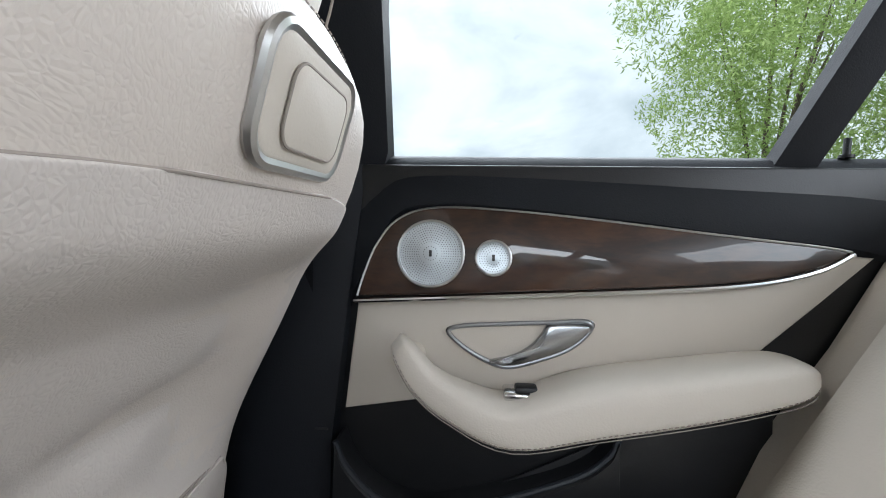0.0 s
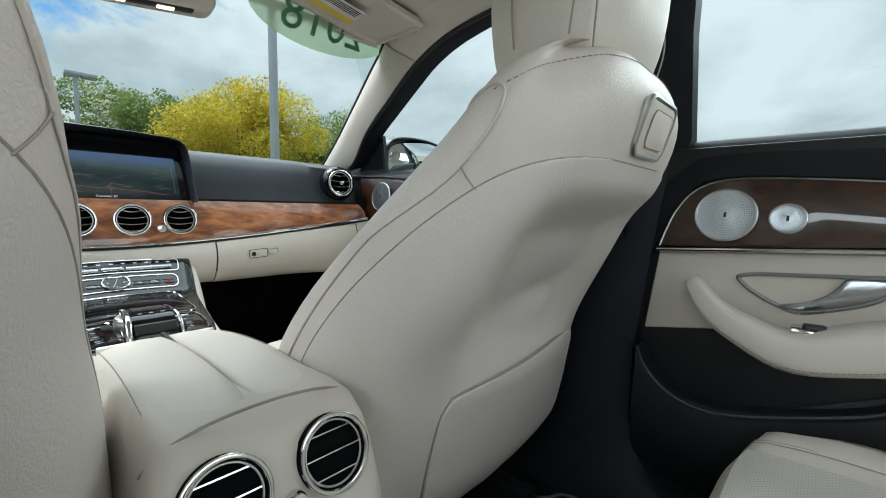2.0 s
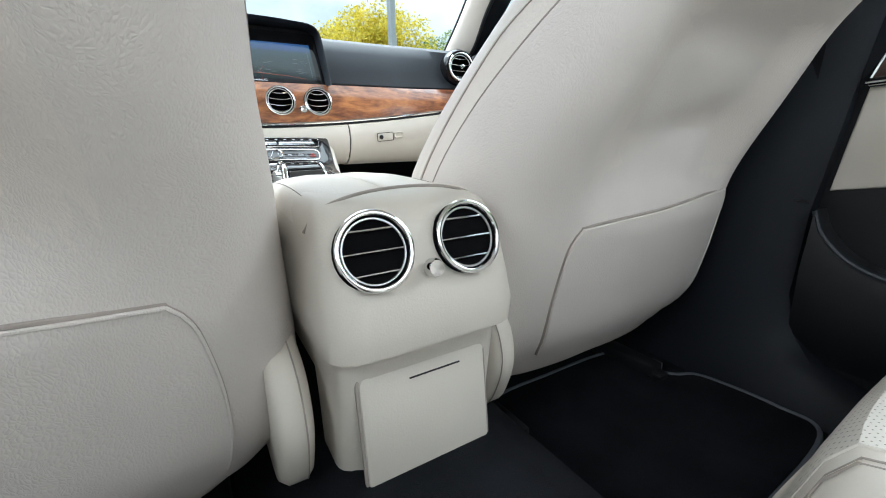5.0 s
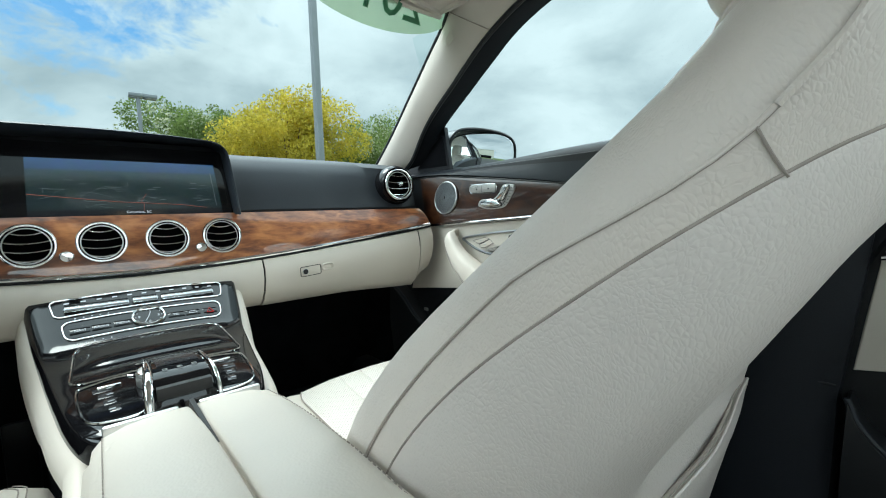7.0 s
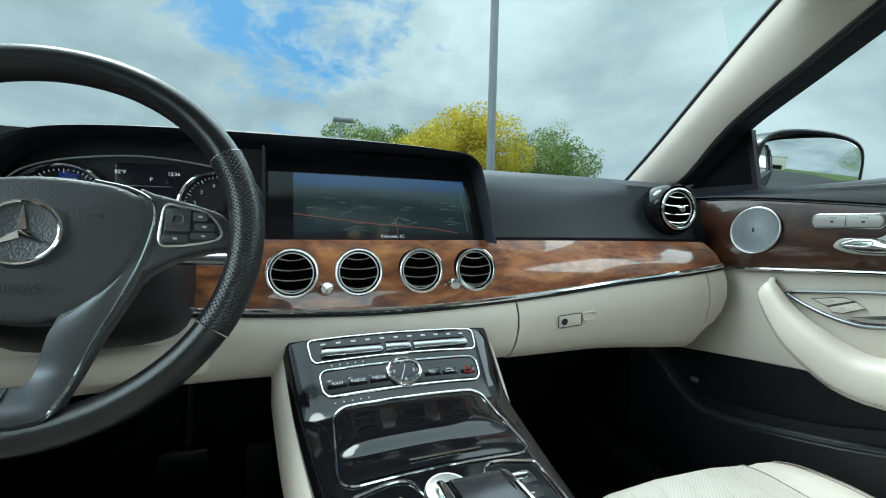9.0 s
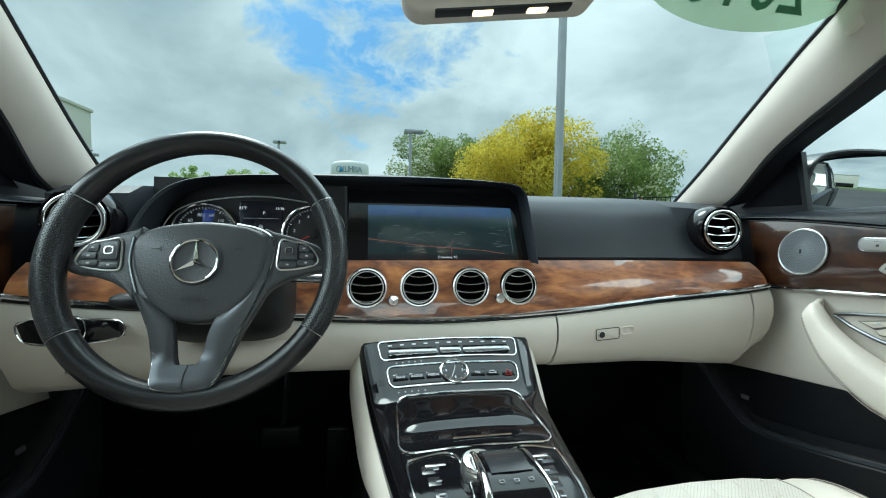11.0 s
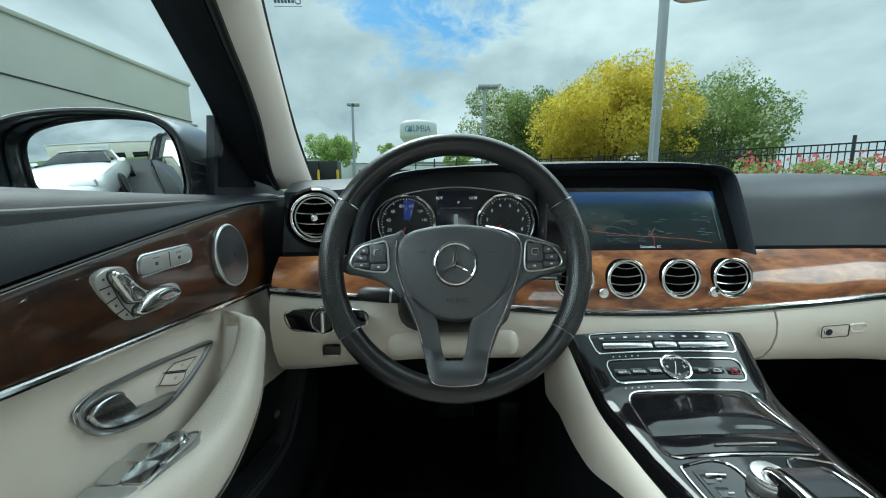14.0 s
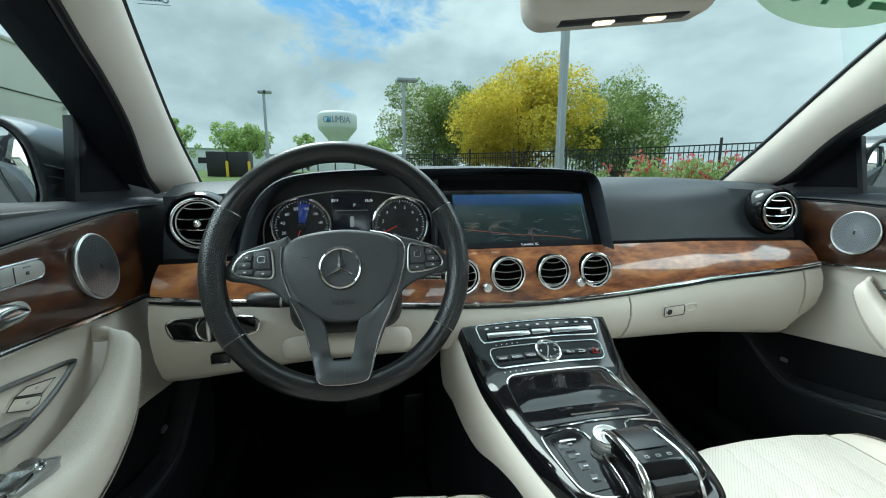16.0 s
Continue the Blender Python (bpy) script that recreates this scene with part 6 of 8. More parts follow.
    if MIRROR:
        tip = Matrix.Translation((0.001, -0.37, 0.7295)) @ pose(0, 0, 0, -3, 0, 0) @ Matrix.Translation((0, 0.37, -0.7265))
        bank = soft([(0.744, -0.44), (0.742, -0.38), (0.734, -0.34), (0.722, -0.314), (0.7, -0.303), (0.69, -0.31), (0.692, -0.36), (0.692, -0.44), (0.718, -0.446)], 50)
        ws = part("window_switch_plate", plate(bank, tip @ Matrix.Translation((0, 0, 0.7265)), 0.02, 0.002), SILVER, d, "silver switch bank on the arm rest", 60)
        part("bank_frame", tube([tip @ V(x, y, 0.7272) for x, y in bank], 0.0016, 6, True), SATIN, ws, "satin frame")
        for k in range(4):
            cx, cy = (0.7045 if k % 2 else 0.7285), -0.35 - 0.033 * (k // 2)
            part("window_switch", loft([[tip @ V(cx + a, cy + b, z + 0.12 * b * lift) for a, b in rounded(0.0225 * f, 0.029 * f, 0.004 * f, 4)] for f, z, lift in ((1.0, 0.726, 0), (1.0, 0.7305, 1), (0.94, 0.7325, 1.5), (0.6, 0.7315, 1.5), (0.1, 0.731, 1.5))]), POLISHED, ws, "polished window switch", 50)
        part("child_lock_key", box(0.7165, -0.416, 0.729, 0.046, 0.027, 0.006, 0.002, m=tip), SILVER, ws)
        part("mirror_knob", lathe([(0.0005, 0.006), (0.009, 0.006), (0.0115, 0.003), (0.0115, -0.002)], tip @ Matrix.Translation((0.709, -0.321, 0.7285)), 24), DARK_SATIN, ws)
        part("knob_ring", ring(tip @ Matrix.Translation((0.709, -0.321, 0.7285)), 0.0128, 0.0012, 28, 6), CHROME, ws)
    lower_pocket(d, [(0.17, 0.63), (0.1, 0.585), (0.03, 0.53), (-0.05, 0.505), (-0.25, 0.545), (-0.42, 0.6), (-0.56, 0.64), (-0.72, 0.66)], 0.3, -0.7)
    part("lower_panel", sheet([[V(0.735 - 0.012 * math.sin(math.pi * k / 6), y, lerp(0.28, interp([(-0.75, 0.74), (-0.47, 0.66), (-0.2, 0.56), (0.2, 0.5)], y)[0], k / 6)) for y in span(0.18, -0.74, 14)] for k in range(7)], 0.004), BLACK, d, "black lower panel")
    part("boot_key", box(0.735, 0.016, 0.559, 0.006, 0.018, 0.01, 0.002), LEVER, d, "small silver key")
    # mirror triangle, lock pin
    part("mirror_triangle", plate(yz([(0.27, 0.99), (-0.07, 0.99), (-0.046, 1.128), (-0.036, 1.128), (0.02, 1.085), (0.12, 1.035)]), DM(0.774), 0.014, 0.003), PILLAR, d, "black speaker triangle by the mirror")
    part("triangle_grille", plate(yz([(0.09, 1.012), (-0.056, 1.012), (-0.04, 1.1), (-0.03, 1.102), (0.03, 1.065)]), DM(0.7725), 0.003, 0.001), CARPET, d)
    part("lock_pin", lathe([(0.001, 0.024), (0.0045, 0.023), (0.0045, 0.0), (0.009, 0.0), (0.009, -0.004)], axes((0.785, -0.66, 1.028), (0, 0, 1), (0, 1, 0)), 14), BLACK, d)
    return d


def rear_door(name):
    d = thing(name, (0.77, -1.3, 0.28), "rear door trim in cream leather, burl wood and dark padding", "door", kind="structure")
    part("door_core", plate(yz([(-0.97, 1.0), (-0.94, 0.6), (-0.955, 0.4), (-1.0, 0.28), (-1.5, 0.28), (-1.6, 0.5), (-1.72, 0.8), (-1.75, 1.0)]), DM(0.7485), 0.06, 0.006), BLACK, d, "black door carcass")
    upper_pad(d, -0.965, -1.78, lambda y: 1.018, lambda y: interp([(-1.78, 0.87), (-1.7, 0.88), (-1.63, 0.895), (-1.466, 0.912), (-1.309, 0.93), (-1.18, 0.941), (-1.088, 0.943), (-1.03, 0.925), (-0.99, 0.85), (-0.965, 0.8)], y)[0], PILLAR)
    top = [(-0.983, 0.812), (-0.992, 0.845), (-1.007, 0.884), (-1.035, 0.92), (-1.085, 0.938), (-1.18, 0.937), (-1.309, 0.926), (-1.466, 0.909), (-1.594, 0.896), (-1.632, 0.89)]
    low = [(-1.597, 0.87), (-1.543, 0.855), (-1.471, 0.844), (-1.35, 0.834), (-1.23, 0.826), (-1.1, 0.817)]
    part("wood_trim", plate(yz([(p.y, p.z) for p in line_on(0, top, 36)] + [(p.y, p.z) for p in line_on(0, low, 24)]), tilted(0.732, 0.87, 0.17), 0.014, 0.003), DARKENED_WOOD, d, "glossy burl wood with darkened colours", 50)
    part("trim_line", tube(lean(line_on(0.7325, top, 40), 0.87, 0.17), 0.0016, 6), SATIN, d)
    chrome = [(-0.978, 0.804), (-1.1, 0.812), (-1.23, 0.821), (-1.35, 0.829), (-1.471, 0.839), (-1.543, 0.85), (-1.597, 0.866), (-1.635, 0.887)]
    part("chrome_strip", tube(lean(line_on(0.734, chrome, 40), 0.87, 0.17), 0.0036, 8), CHROME, d, "chrome strip")
    low2 = [(p.y, p.z - 0.004) for p in line_on(0, chrome, 30)]
    part("cream_panel", plate(yz(low2 + [(-1.668, 0.884), (-1.6, 0.815), (-1.525, 0.742), (-1.4, 0.71), (-1.2, 0.675), (-1.083, 0.659), (-0.959, 0.637), (-0.968, 0.72)]), DM(0.7435), 0.012, 0.004), VINYL, d, "cream leather door panel", 50)
    arm_bar("arm_rest", [(-1.043, 0.756, 0.010, 0.708, 0.013), (-1.055, 0.745, 0.016, 0.697, 0.017), (-1.085, 0.708, 0.022, 0.692, 0.02), (-1.13, 0.68, 0.026, 0.694, 0.028), (-1.2, 0.658, 0.031, 0.7, 0.042), (-1.3, 0.686, 0.038, 0.7, 0.046), (-1.42, 0.711, 0.035, 0.7, 0.046), (-1.52, 0.731, 0.028, 0.704, 0.042), (-1.555, 0.738, 0.018, 0.708, 0.036), (-1.572, 0.74, 0.006, 0.714, 0.022)], d, "padded cream leather arm rest and pull")
    part("pull_socket", lathe([(0.02, -0.02), (0.02, 0.0), (0.014, 0.012), (0.001, 0.012)], axes((0.741, -1.06, 0.725), (-1, 0, 0)), 24), VINYL, d)
    handle(d, 0.7415, [(-1.11, 0.761), (-1.127, 0.771), (-1.19, 0.777), (-1.258, 0.782), (-1.305, 0.785), (-1.313, 0.773), (-1.285, 0.744), (-1.243, 0.725), (-1.199, 0.713), (-1.168, 0.72), (-1.133, 0.739)], [(-1.255, 0.778), (-1.302, 0.78), (-1.307, 0.77), (-1.282, 0.747), (-1.242, 0.729), (-1.2, 0.7165), (-1.17, 0.7215), (-1.205, 0.732), (-1.23, 0.748), (-1.243, 0.764)])
    w = part("window_switch_plate", box(0.705, -1.225, 0.692, 0.04, 0.07, 0.01, 0.004), CHROME, d, "chrome window switch plate")
    part("window_switch", box(0.703, -1.22, 0.699, 0.022, 0.03, 0.01, 0.004), BLACK, w)
    speaker(d, 0.727, -1.086, 0.874, 0.0455)
    speaker(d, 0.729, -1.173, 0.87, 0.0235)
    lower_pocket(d, [(-0.957, 0.6), (-0.973, 0.563), (-1.015, 0.523), (-1.076, 0.505), (-1.152, 0.519), (-1.284, 0.568), (-1.332, 0.603), (-1.345, 0.63)], 0.32, -1.5)
    part("lower_panel", sheet([[V(0.738 - 0.01 * math.sin(math.pi * k / 6), y, lerp(0.28, interp([(-1.55, 0.72), (-1.345, 0.62), (-1.1, 0.5), (-0.96, 0.46)], y)[0], k / 6)) for y in span(-0.965, -1.55, 12)] for k in range(7)], 0.004), BLACK, d, "black lower panel")
    part("lock_pin", lathe([(0.001, 0.024), (0.0045, 0.023), (0.0045, 0.0), (0.009, 0.0), (0.009, -0.004)], axes((0.785, -1.655, 1.022), (0, 0, 1), (0, 1, 0)), 14), BLACK, d)
    return d


front_door("door_1")
rear_door("door_2")
MIRROR = True
front_door("door_3")
rear_door("door_4")
MIRROR = False

# ---- pillars, frames, glass ----
def side_x(z):
    return 0.792 - (z - 1.0) * 0.36


INNER = [(0.705, 0.245, 1.022), (0.698, 0.12, 1.118), (0.683, 0.0, 1.21), (0.662, -0.12, 1.293), (0.636, -0.22, 1.348), (0.6, -0.275, 1.378), (0.55, -0.3, 1.39)]
OUTER = [(0.748, 0.14, 1.004), (0.738, 0.075, 1.035), (0.712, -0.025, 1.112), (0.696, -0.1, 1.157), (0.683, -0.172, 1.192), (0.67, -0.24, 1.227), (0.655, -0.325, 1.268), (0.643, -0.44, 1.308), (0.642, -0.56, 1.33), (0.642, -0.72, 1.343)]
EDGE = [(0.784, 0.05, 1.03), (0.774, 0.0, 1.085), (0.757, -0.048, 1.13), (0.725, -0.188, 1.194), (0.706, -0.285, 1.24), (0.691, -0.375, 1.282), (0.682, -0.47, 1.311), (0.676, -0.58, 1.328), (0.672, -0.69, 1.336), (0.668, -0.82, 1.34)]


def side_frame():
    ia, ob_, ec = curve(INNER, 40), curve(OUTER, 40), curve(EDGE, 40)
    p = thing("trim_pillar", (0.7, 0.0, 1.0), "cream windscreen pillar trim with dark door frame", "pillar", kind="structure")
    rows = [[a, lerp(a, b, 0.2) + V(-0.014, -0.006, 0.0), lerp(a, b, 0.5) + V(-0.02, -0.004, 0), lerp(a, b, 0.85) + V(-0.01, 0, 0), b, b + V(0.012, 0.003, 0)] for a, b in zip(ia, ob_)]
    part("pillar_cover", sheet(rows, 0.004), HEADLINE, p, "cream pillar cover")
    part("cover_joint", tube([lerp(ia[27], ob_[27], t) + V(-0.022 * math.sin(math.pi * t) - 0.001, -0.004, 0) for t in span(0, 1, 8)], 0.0012, 5), STITCH, p)
    badge = axes(lerp(ia[24], ob_[24], 0.45) + V(-0.021, -0.004, 0), (-1, -0.25, 0), (0.1, -0.5, 0.6))
    part("airbag_badge", lathe([(0.0005, 0.001), (0.02, 0.001), (0.0215, 0.0)], badge, 28, 0.5, 1), VINYL, p)
    part("windscreen_seal", tube([q + V(0.004, 0.006, 0) for q in ia], 0.007, 8), BLACK, p, "black rubber seal")
    rows = [[b + V(0.006, 0.002, 0), lerp(b, c, 0.3) + V(-0.006, 0, 0), lerp(b, c, 0.7) + V(-0.004, 0, 0), c, c + V(0.02, 0, 0)] for b, c in zip(ob_, ec)]
    part("door_frame", sheet(rows, 0.006), PILLAR, p, "black door frame")
    part("frame_seal", tube([lerp(b, c, 0.12) + V(-0.006, 0, 0) for b, c in zip(ob_, ec)], 0.006, 8), BLACK, p)
    b = thing("trim_centre_pillar", (0.74, -0.85, 0.3), "dark centre pillar between the doors", "pillar", kind="structure")
    rows = [[V(side_x(z) - 0.03 + dx, lerp(y0, y1, t) , z) for t, dx in ((0, 0.04), (0, 0.004), (0.1, -0.004), (0.5, -0.012), (0.9, -0.004), (1, 0.004), (1, 0.04))] for z, y0, y1 in ((1.35, -0.838, -1.03), (1.2, -0.805, -1.016), (1.02, -0.77, -1.012), (0.95, -0.77, -0.985))]
    part("upper_cover", sheet(rows, 0.006), PILLAR, b, "black upper cover")
    rows = [[V(x + dx, lerp(y0, y1, t), z) for t, dx in ((0, 0.06), (0.02, 0.01), (0.15, -0.006), (0.5, -0.016), (0.85, -0.006), (0.98, 0.01), (1, 0.06))] for z, y0, y1, x in ((1.0, -0.77, -0.985, 0.745), (0.8, -0.75, -0.965, 0.725), (0.6, -0.74, -0.945, 0.715), (0.45, -0.72, -0.945, 0.708), (0.38, -0.7, -0.965, 0.7), (0.33, -0.66, -1.01, 0.69), (0.3, -0.6, -1.1, 0.68), (0.25, -0.55, -1.2, 0.672))]
    part("lower_cover", sheet(rows, 0.006), PILLAR, b, "dark lower cover")
    part("belt_webbing", sheet([[V(0.705 + 0.02 * (1 - k / 8), -0.9 + d, lerp(1.3, 0.5, k / 8)) for d in (-0.022, 0.022)] for k in range(9)], 0.0015), CARPET, b, "black belt webbing")
    part("pillar_joint", tube([V(0.712 - 0.004 * math.sin(math.pi * t), lerp(-0.745, -0.945, t), 0.62) for t in span(0, 1, 8)], 0.0015, 5), BLACK, b)
    part("door_sill", loft([[V(x, y, z) for x, z in ((0.66, 0.25), (0.668, 0.285), (0.685, 0.305), (0.73, 0.308), (0.78, 0.28), (0.78, 0.22), (0.66, 0.22))] for y in span(0.4, -1.3, 12)]), BLACK, b)
    q = thing("trim_quarter", (0.74, -1.6, 1.0), "dark bar between the rear door panes", "window bar", kind="structure")
    part("divider_bar", loft([[V(side_x(z) + dx, y + dy, z) for dx, dy in ((-0.022, 0.028), (-0.026, 0), (-0.022, -0.028), (0.005, -0.03), (0.005, 0.03))] for z, y in ((1.0, -1.578), (1.12, -1.62), (1.25, -1.665), (1.33, -1.69))]), PILLAR, q, "black divider bar")
    part("roof_rail", tube(curve([(0.668, -0.82, 1.338), (0.664, -1.1, 1.345), (0.664, -1.4, 1.335), (0.67, -1.65, 1.3), (0.69, -1.85, 1.2), (0.71, -2.0, 1.05)], 24), 0.022, 10), BLACK, q, "black frame along the roof")
    part("rear_quarter", sheet([[V(0.74, -1.85, 1.02), V(0.72, -1.8, 1.25), V(0.67, -1.7, 1.33)], [V(0.72, -2.2, 1.02), V(0.65, -2.15, 1.2), V(0.6, -1.95, 1.34)]], 0.02), HEADLINE, q)
    part("cant_rail", sheet([[V(0.656, y, 1.33), V(0.65, y, 1.348), V(0.625, y, 1.362), V(0.58, y, 1.375)] for y in span(-0.7, -1.95, 16)], 0.004), HEADLINE, q, "cream roof edge trim")
    return p


side_frame()
MIRROR = True
side_frame()
MIRROR = False


def pane(name, rows, label, mat=None):
    ob = part(name, sheet(rows, 0), mat or GLASS, None, label, category="window", kind="structure")
    ob.visible_shadow = False
    return ob


def shield(x, t):
    """The windscreen: t = 0 at the foot, 1 at the roof."""
    b = 1 - (x / 0.7) ** 2
    lo, hi = V(x, 0.27 + 0.1 * b, 1.0 + 0.01 * b), V(x * 0.93, -0.225 + 0.07 * b, 1.353 + 0.035 * b)
    return lerp(lo, hi, t) + V(0, 0.012, 0.02) * math.sin(math.pi * t)


pane("window_1", [[shield(x, t) for x in span(-0.715, 0.715, 24)] for t in span(0, 1, 14)], "clear windscreen with a dealer decal")
for s, nm in ((1, "window_2"), (-1, "window_3")):
    pane(nm, [[V(s * side_x(z), y, z) for y in span(-0.045, -0.82, 10)] for z in span(0.99, 1.36, 6)], "clear front door window pane")
for s, nm in ((1, "window_4"), (-1, "window_5")):
    pane(nm, [[V(s * side_x(z), y, z) for y in span(-0.98, -1.95, 10)] for z in span(0.99, 1.36, 6)], "clear rear door window pane")
pane("window_6", [[V(x, lerp(-2.35, -1.95, t), lerp(1.02, 1.36, t)) for x in span(-0.62, 0.62, 6)] for t in span(0, 1, 5)], "clear rear window pane")

part("ceiling", sheet([[V(x, lerp(-0.235 + 0.075 * (1 - (x / 0.65) ** 2), -1.97, t), 1.352 + 0.05 * (1 - (x / 0.64) ** 2) + 0.012 * math.sin(math.pi * t)) for x in span(-0.645, 0.645, 24)] for t in span(0, 1, 20)], 0.03), HEADLINE, None, "cream woven headliner", category="ceiling", kind="structure")
part("trim_header", tube([shield(x, 0.985) + V(0, -0.012, -0.004) for x in span(-0.66, 0.66, 24)], 0.012, 8), HEADLINE, None, "cream header trim over the windscreen", category="trim", kind="structure")
part("floor", box(0, -0.75, 0.205, 1.56, 3.0, 0.09, 0.0), CARPET, None, "black carpeted cabin floor", category="floor", kind="structure")
part("wall_front", box(0, 0.45, 0.6, 1.56, 0.07, 0.8, 0.0), CARPET, None, "black carpeted bulkhead under the dashboard", category="bulkhead", kind="structure")
part("wall_rear", box(0, -2.36, 0.6, 1.5, 0.04, 0.84, 0.0), CARPET, None, "dark bulkhead behind the rear bench", category="bulkhead", kind="structure")
part("rear_shelf", box(0, -2.18, 1.0, 1.44, 0.4, 0.03, 0.01), NAVY, None, "dark rear parcel shelf", category="shelf", kind="structure")
for s in (-1, 1):
    part("wall_footwell", box(s * 0.77, 0.3, 0.62, 0.02, 0.45, 0.72, 0.0), CARPET, None, "black carpeted side of the footwell", category="wall", kind="structure")
    # unseen filler box, added to stop light leaking in past the dashboard
    part("trim_light_stop", box(s * 0.75, 0.32, 0.95, 0.12, 0.3, 0.05, 0.004), BLACK, None, "unseen black filler keeping light out at the dashboard's end", category="trim", kind="structure")
part("floor_tunnel", loft([[V(x, y, z) for x, z in ((-0.2, 0.24), (-0.16, 0.33), (-0.125, 0.385), (-0.08, 0.405), (0.08, 0.405), (0.125, 0.385), (0.16, 0.33), (0.2, 0.24))] for y in span(0.48, -1.5, 8)]), CARPET, None, "black carpeted centre tunnel", category="floor", kind="structure")


MAT_EDGE = material("grey_mat_piping", (0.09, 0.1, 0.115), rough=0.7, var=0.1)


def floor_mat(x0, x1, y0, y1, label, shape=None):
    o = shape or rounded(abs(x1 - x0), abs(y1 - y0), 0.06, 5, (x0 + x1) / 2, (y0 + y1) / 2)
    t = thing("floor_mat", ((x0 + x1) / 2, (y0 + y1) / 2, 0.25), label, "floor mat", "floor mats")
    m = Matrix.Translation((0, 0, 0.262))
    part("mat", plate(o, m, 0.011, 0.003), CARPET, t, "black carpet mat")
    part("mat_piping", tube([V(a, b, 0.2605) for a, b in o], 0.0045, 6, True), MAT_EDGE if shape else CARPET, t, "dark grey piped edge")


REAR_MAT = soft([(0.21, -0.71), (0.4, -0.69), (0.568, -0.7), (0.577, -0.74), (0.58, -0.795), (0.6, -0.828), (0.634, -0.85), (0.648, -0.9), (0.652, -0.98), (0.63, -1.05), (0.42, -1.065), (0.23, -1.06), (0.2, -0.9)], 90)
floor_mat(0.215, 0.62, -1.06, -0.71, "black carpet mat with a piped edge on rear floor", REAR_MAT)
floor_mat(-0.62, -0.215, -1.06, -0.71, "black carpet mat with a piped edge on rear floor", [(-a, b) for a, b in REAR_MAT])
floor_mat(0.21, 0.64, -0.2, 0.36, "black carpet mat with a piped edge in front footwell")
floor_mat(-0.64, -0.21, -0.2, 0.36, "black carpet mat with a piped edge in front footwell")
ped = thing("pedals", (-0.36, 0.3, 0.27), "black rubber brake and accelerator pedals", "pedal")
part("brake_pedal", box(-0.36, 0.27, 0.42, 0.09, 0.02, 0.05, 0.006), BLACK, ped)
part("brake_lever", tube([(-0.36, 0.29, 0.42), (-0.36, 0.36, 0.55), (-0.36, 0.47, 0.6)], 0.008, 8), BLACK, ped)
part("accelerator_pedal", box(-0.22, 0.26, 0.36, 0.055, 0.016, 0.16, 0.006), BLACK, ped)
part("pedal_hinge", box(-0.22, 0.27, 0.268, 0.05, 0.03, 0.032, 0.004), BLACK, ped)

# ---- overhead: visors, mirror, decal ----
for s in (1, -1):
    MIRROR = s < 0
    v = thing("sun_visor", (0.36, -0.34, 1.36), "cream fabric sun visor folded against the headliner", "sun visor", "sun visors")
    rows = [[V(x, y, 1.385 - 0.042 * smooth(0.2, 0.64, x) - 0.045 * (y + 0.22 < 0) * 0 + 0.02 * (y + 0.3)) for x in span(0.12, 0.6, 12)] for y in span(-0.235, -0.42, 8)]
    part("visor_panel", sheet(rows, 0.016), HEADLINE, v, "cream visor panel")
    part("visor_edge", tube([rows[0][0], *rows[0][1:], *[r[-1] for r in rows[1:]], *rows[-1][::-1], *[r[0] for r in rows[::-1]]], 0.008, 6), HEADLINE, v)
    lab = part("warning_label", sheet([[p + V(0, 0, -0.0175) for p in r[5:9]] for r in rows[2:6]], 0.0006), material("label_white", (0.75, 0.75, 0.72), rough=0.5), v, "white printed warning label")
    part("label_band", sheet([[p + V(0, 0, -0.0183) for p in r[5:9]] for r in rows[2:4]], 0.0005), material("label_yellow", (0.75, 0.55, 0.08), rough=0.5), lab, "yellow band")
    for k in range(4):
        a, b = lerp(rows[3][5], rows[5][5], 0.35 + 0.15 * k), lerp(rows[3][8], rows[5][8], 0.35 + 0.15 * k)
        part("label_print", sheet([[lerp(a, b, 0.06) + V(0, 0, -0.0186), lerp(a, b, 0.92) + V(0, 0, -0.0186)], [lerp(a, b, 0.06) + V(0, -0.003, -0.0186), lerp(a, b, 0.92) + V(0, -0.003, -0.0186)]], 0.0003), DARK_INK, lab)
MIRROR = False
rv = thing("interior_mirror", (0.03, -0.2, 1.3), "cream-backed interior mirror with small reading lamps below", "mirror")
rm = pose(0.035, -0.2, 1.305, 0, -6, -6)
part("mirror_shell", plate(rounded(0.29, 0.08, 0.03, 6), rm @ pose(0, 0, 0, 90, 0, 0) @ Matrix.Translation((0, 0, 0.02)), 0.045, 0.012, 0.004, 4), HEADLINE, rv, "cream mirror shell", 60)
part("mirror_stem", tube([(0.03, -0.18, 1.32), (0.02, -0.14, 1.38)], 0.014, 10), VINYL, rv)
for x in (-0.03, 0.05):
    part("reading_lamp", box(x, -0.004, -0.0405, 0.03, 0.014, 0.006, 0.002, m=rm), glow("warm_lamp", (1.0, 0.75, 0.45), 2.0), rv, "small warm reading lamp")
part("lamp_bar", box(0.0, -0.004, -0.038, 0.2, 0.022, 0.006, 0.003, m=rm), BLACK, rv)

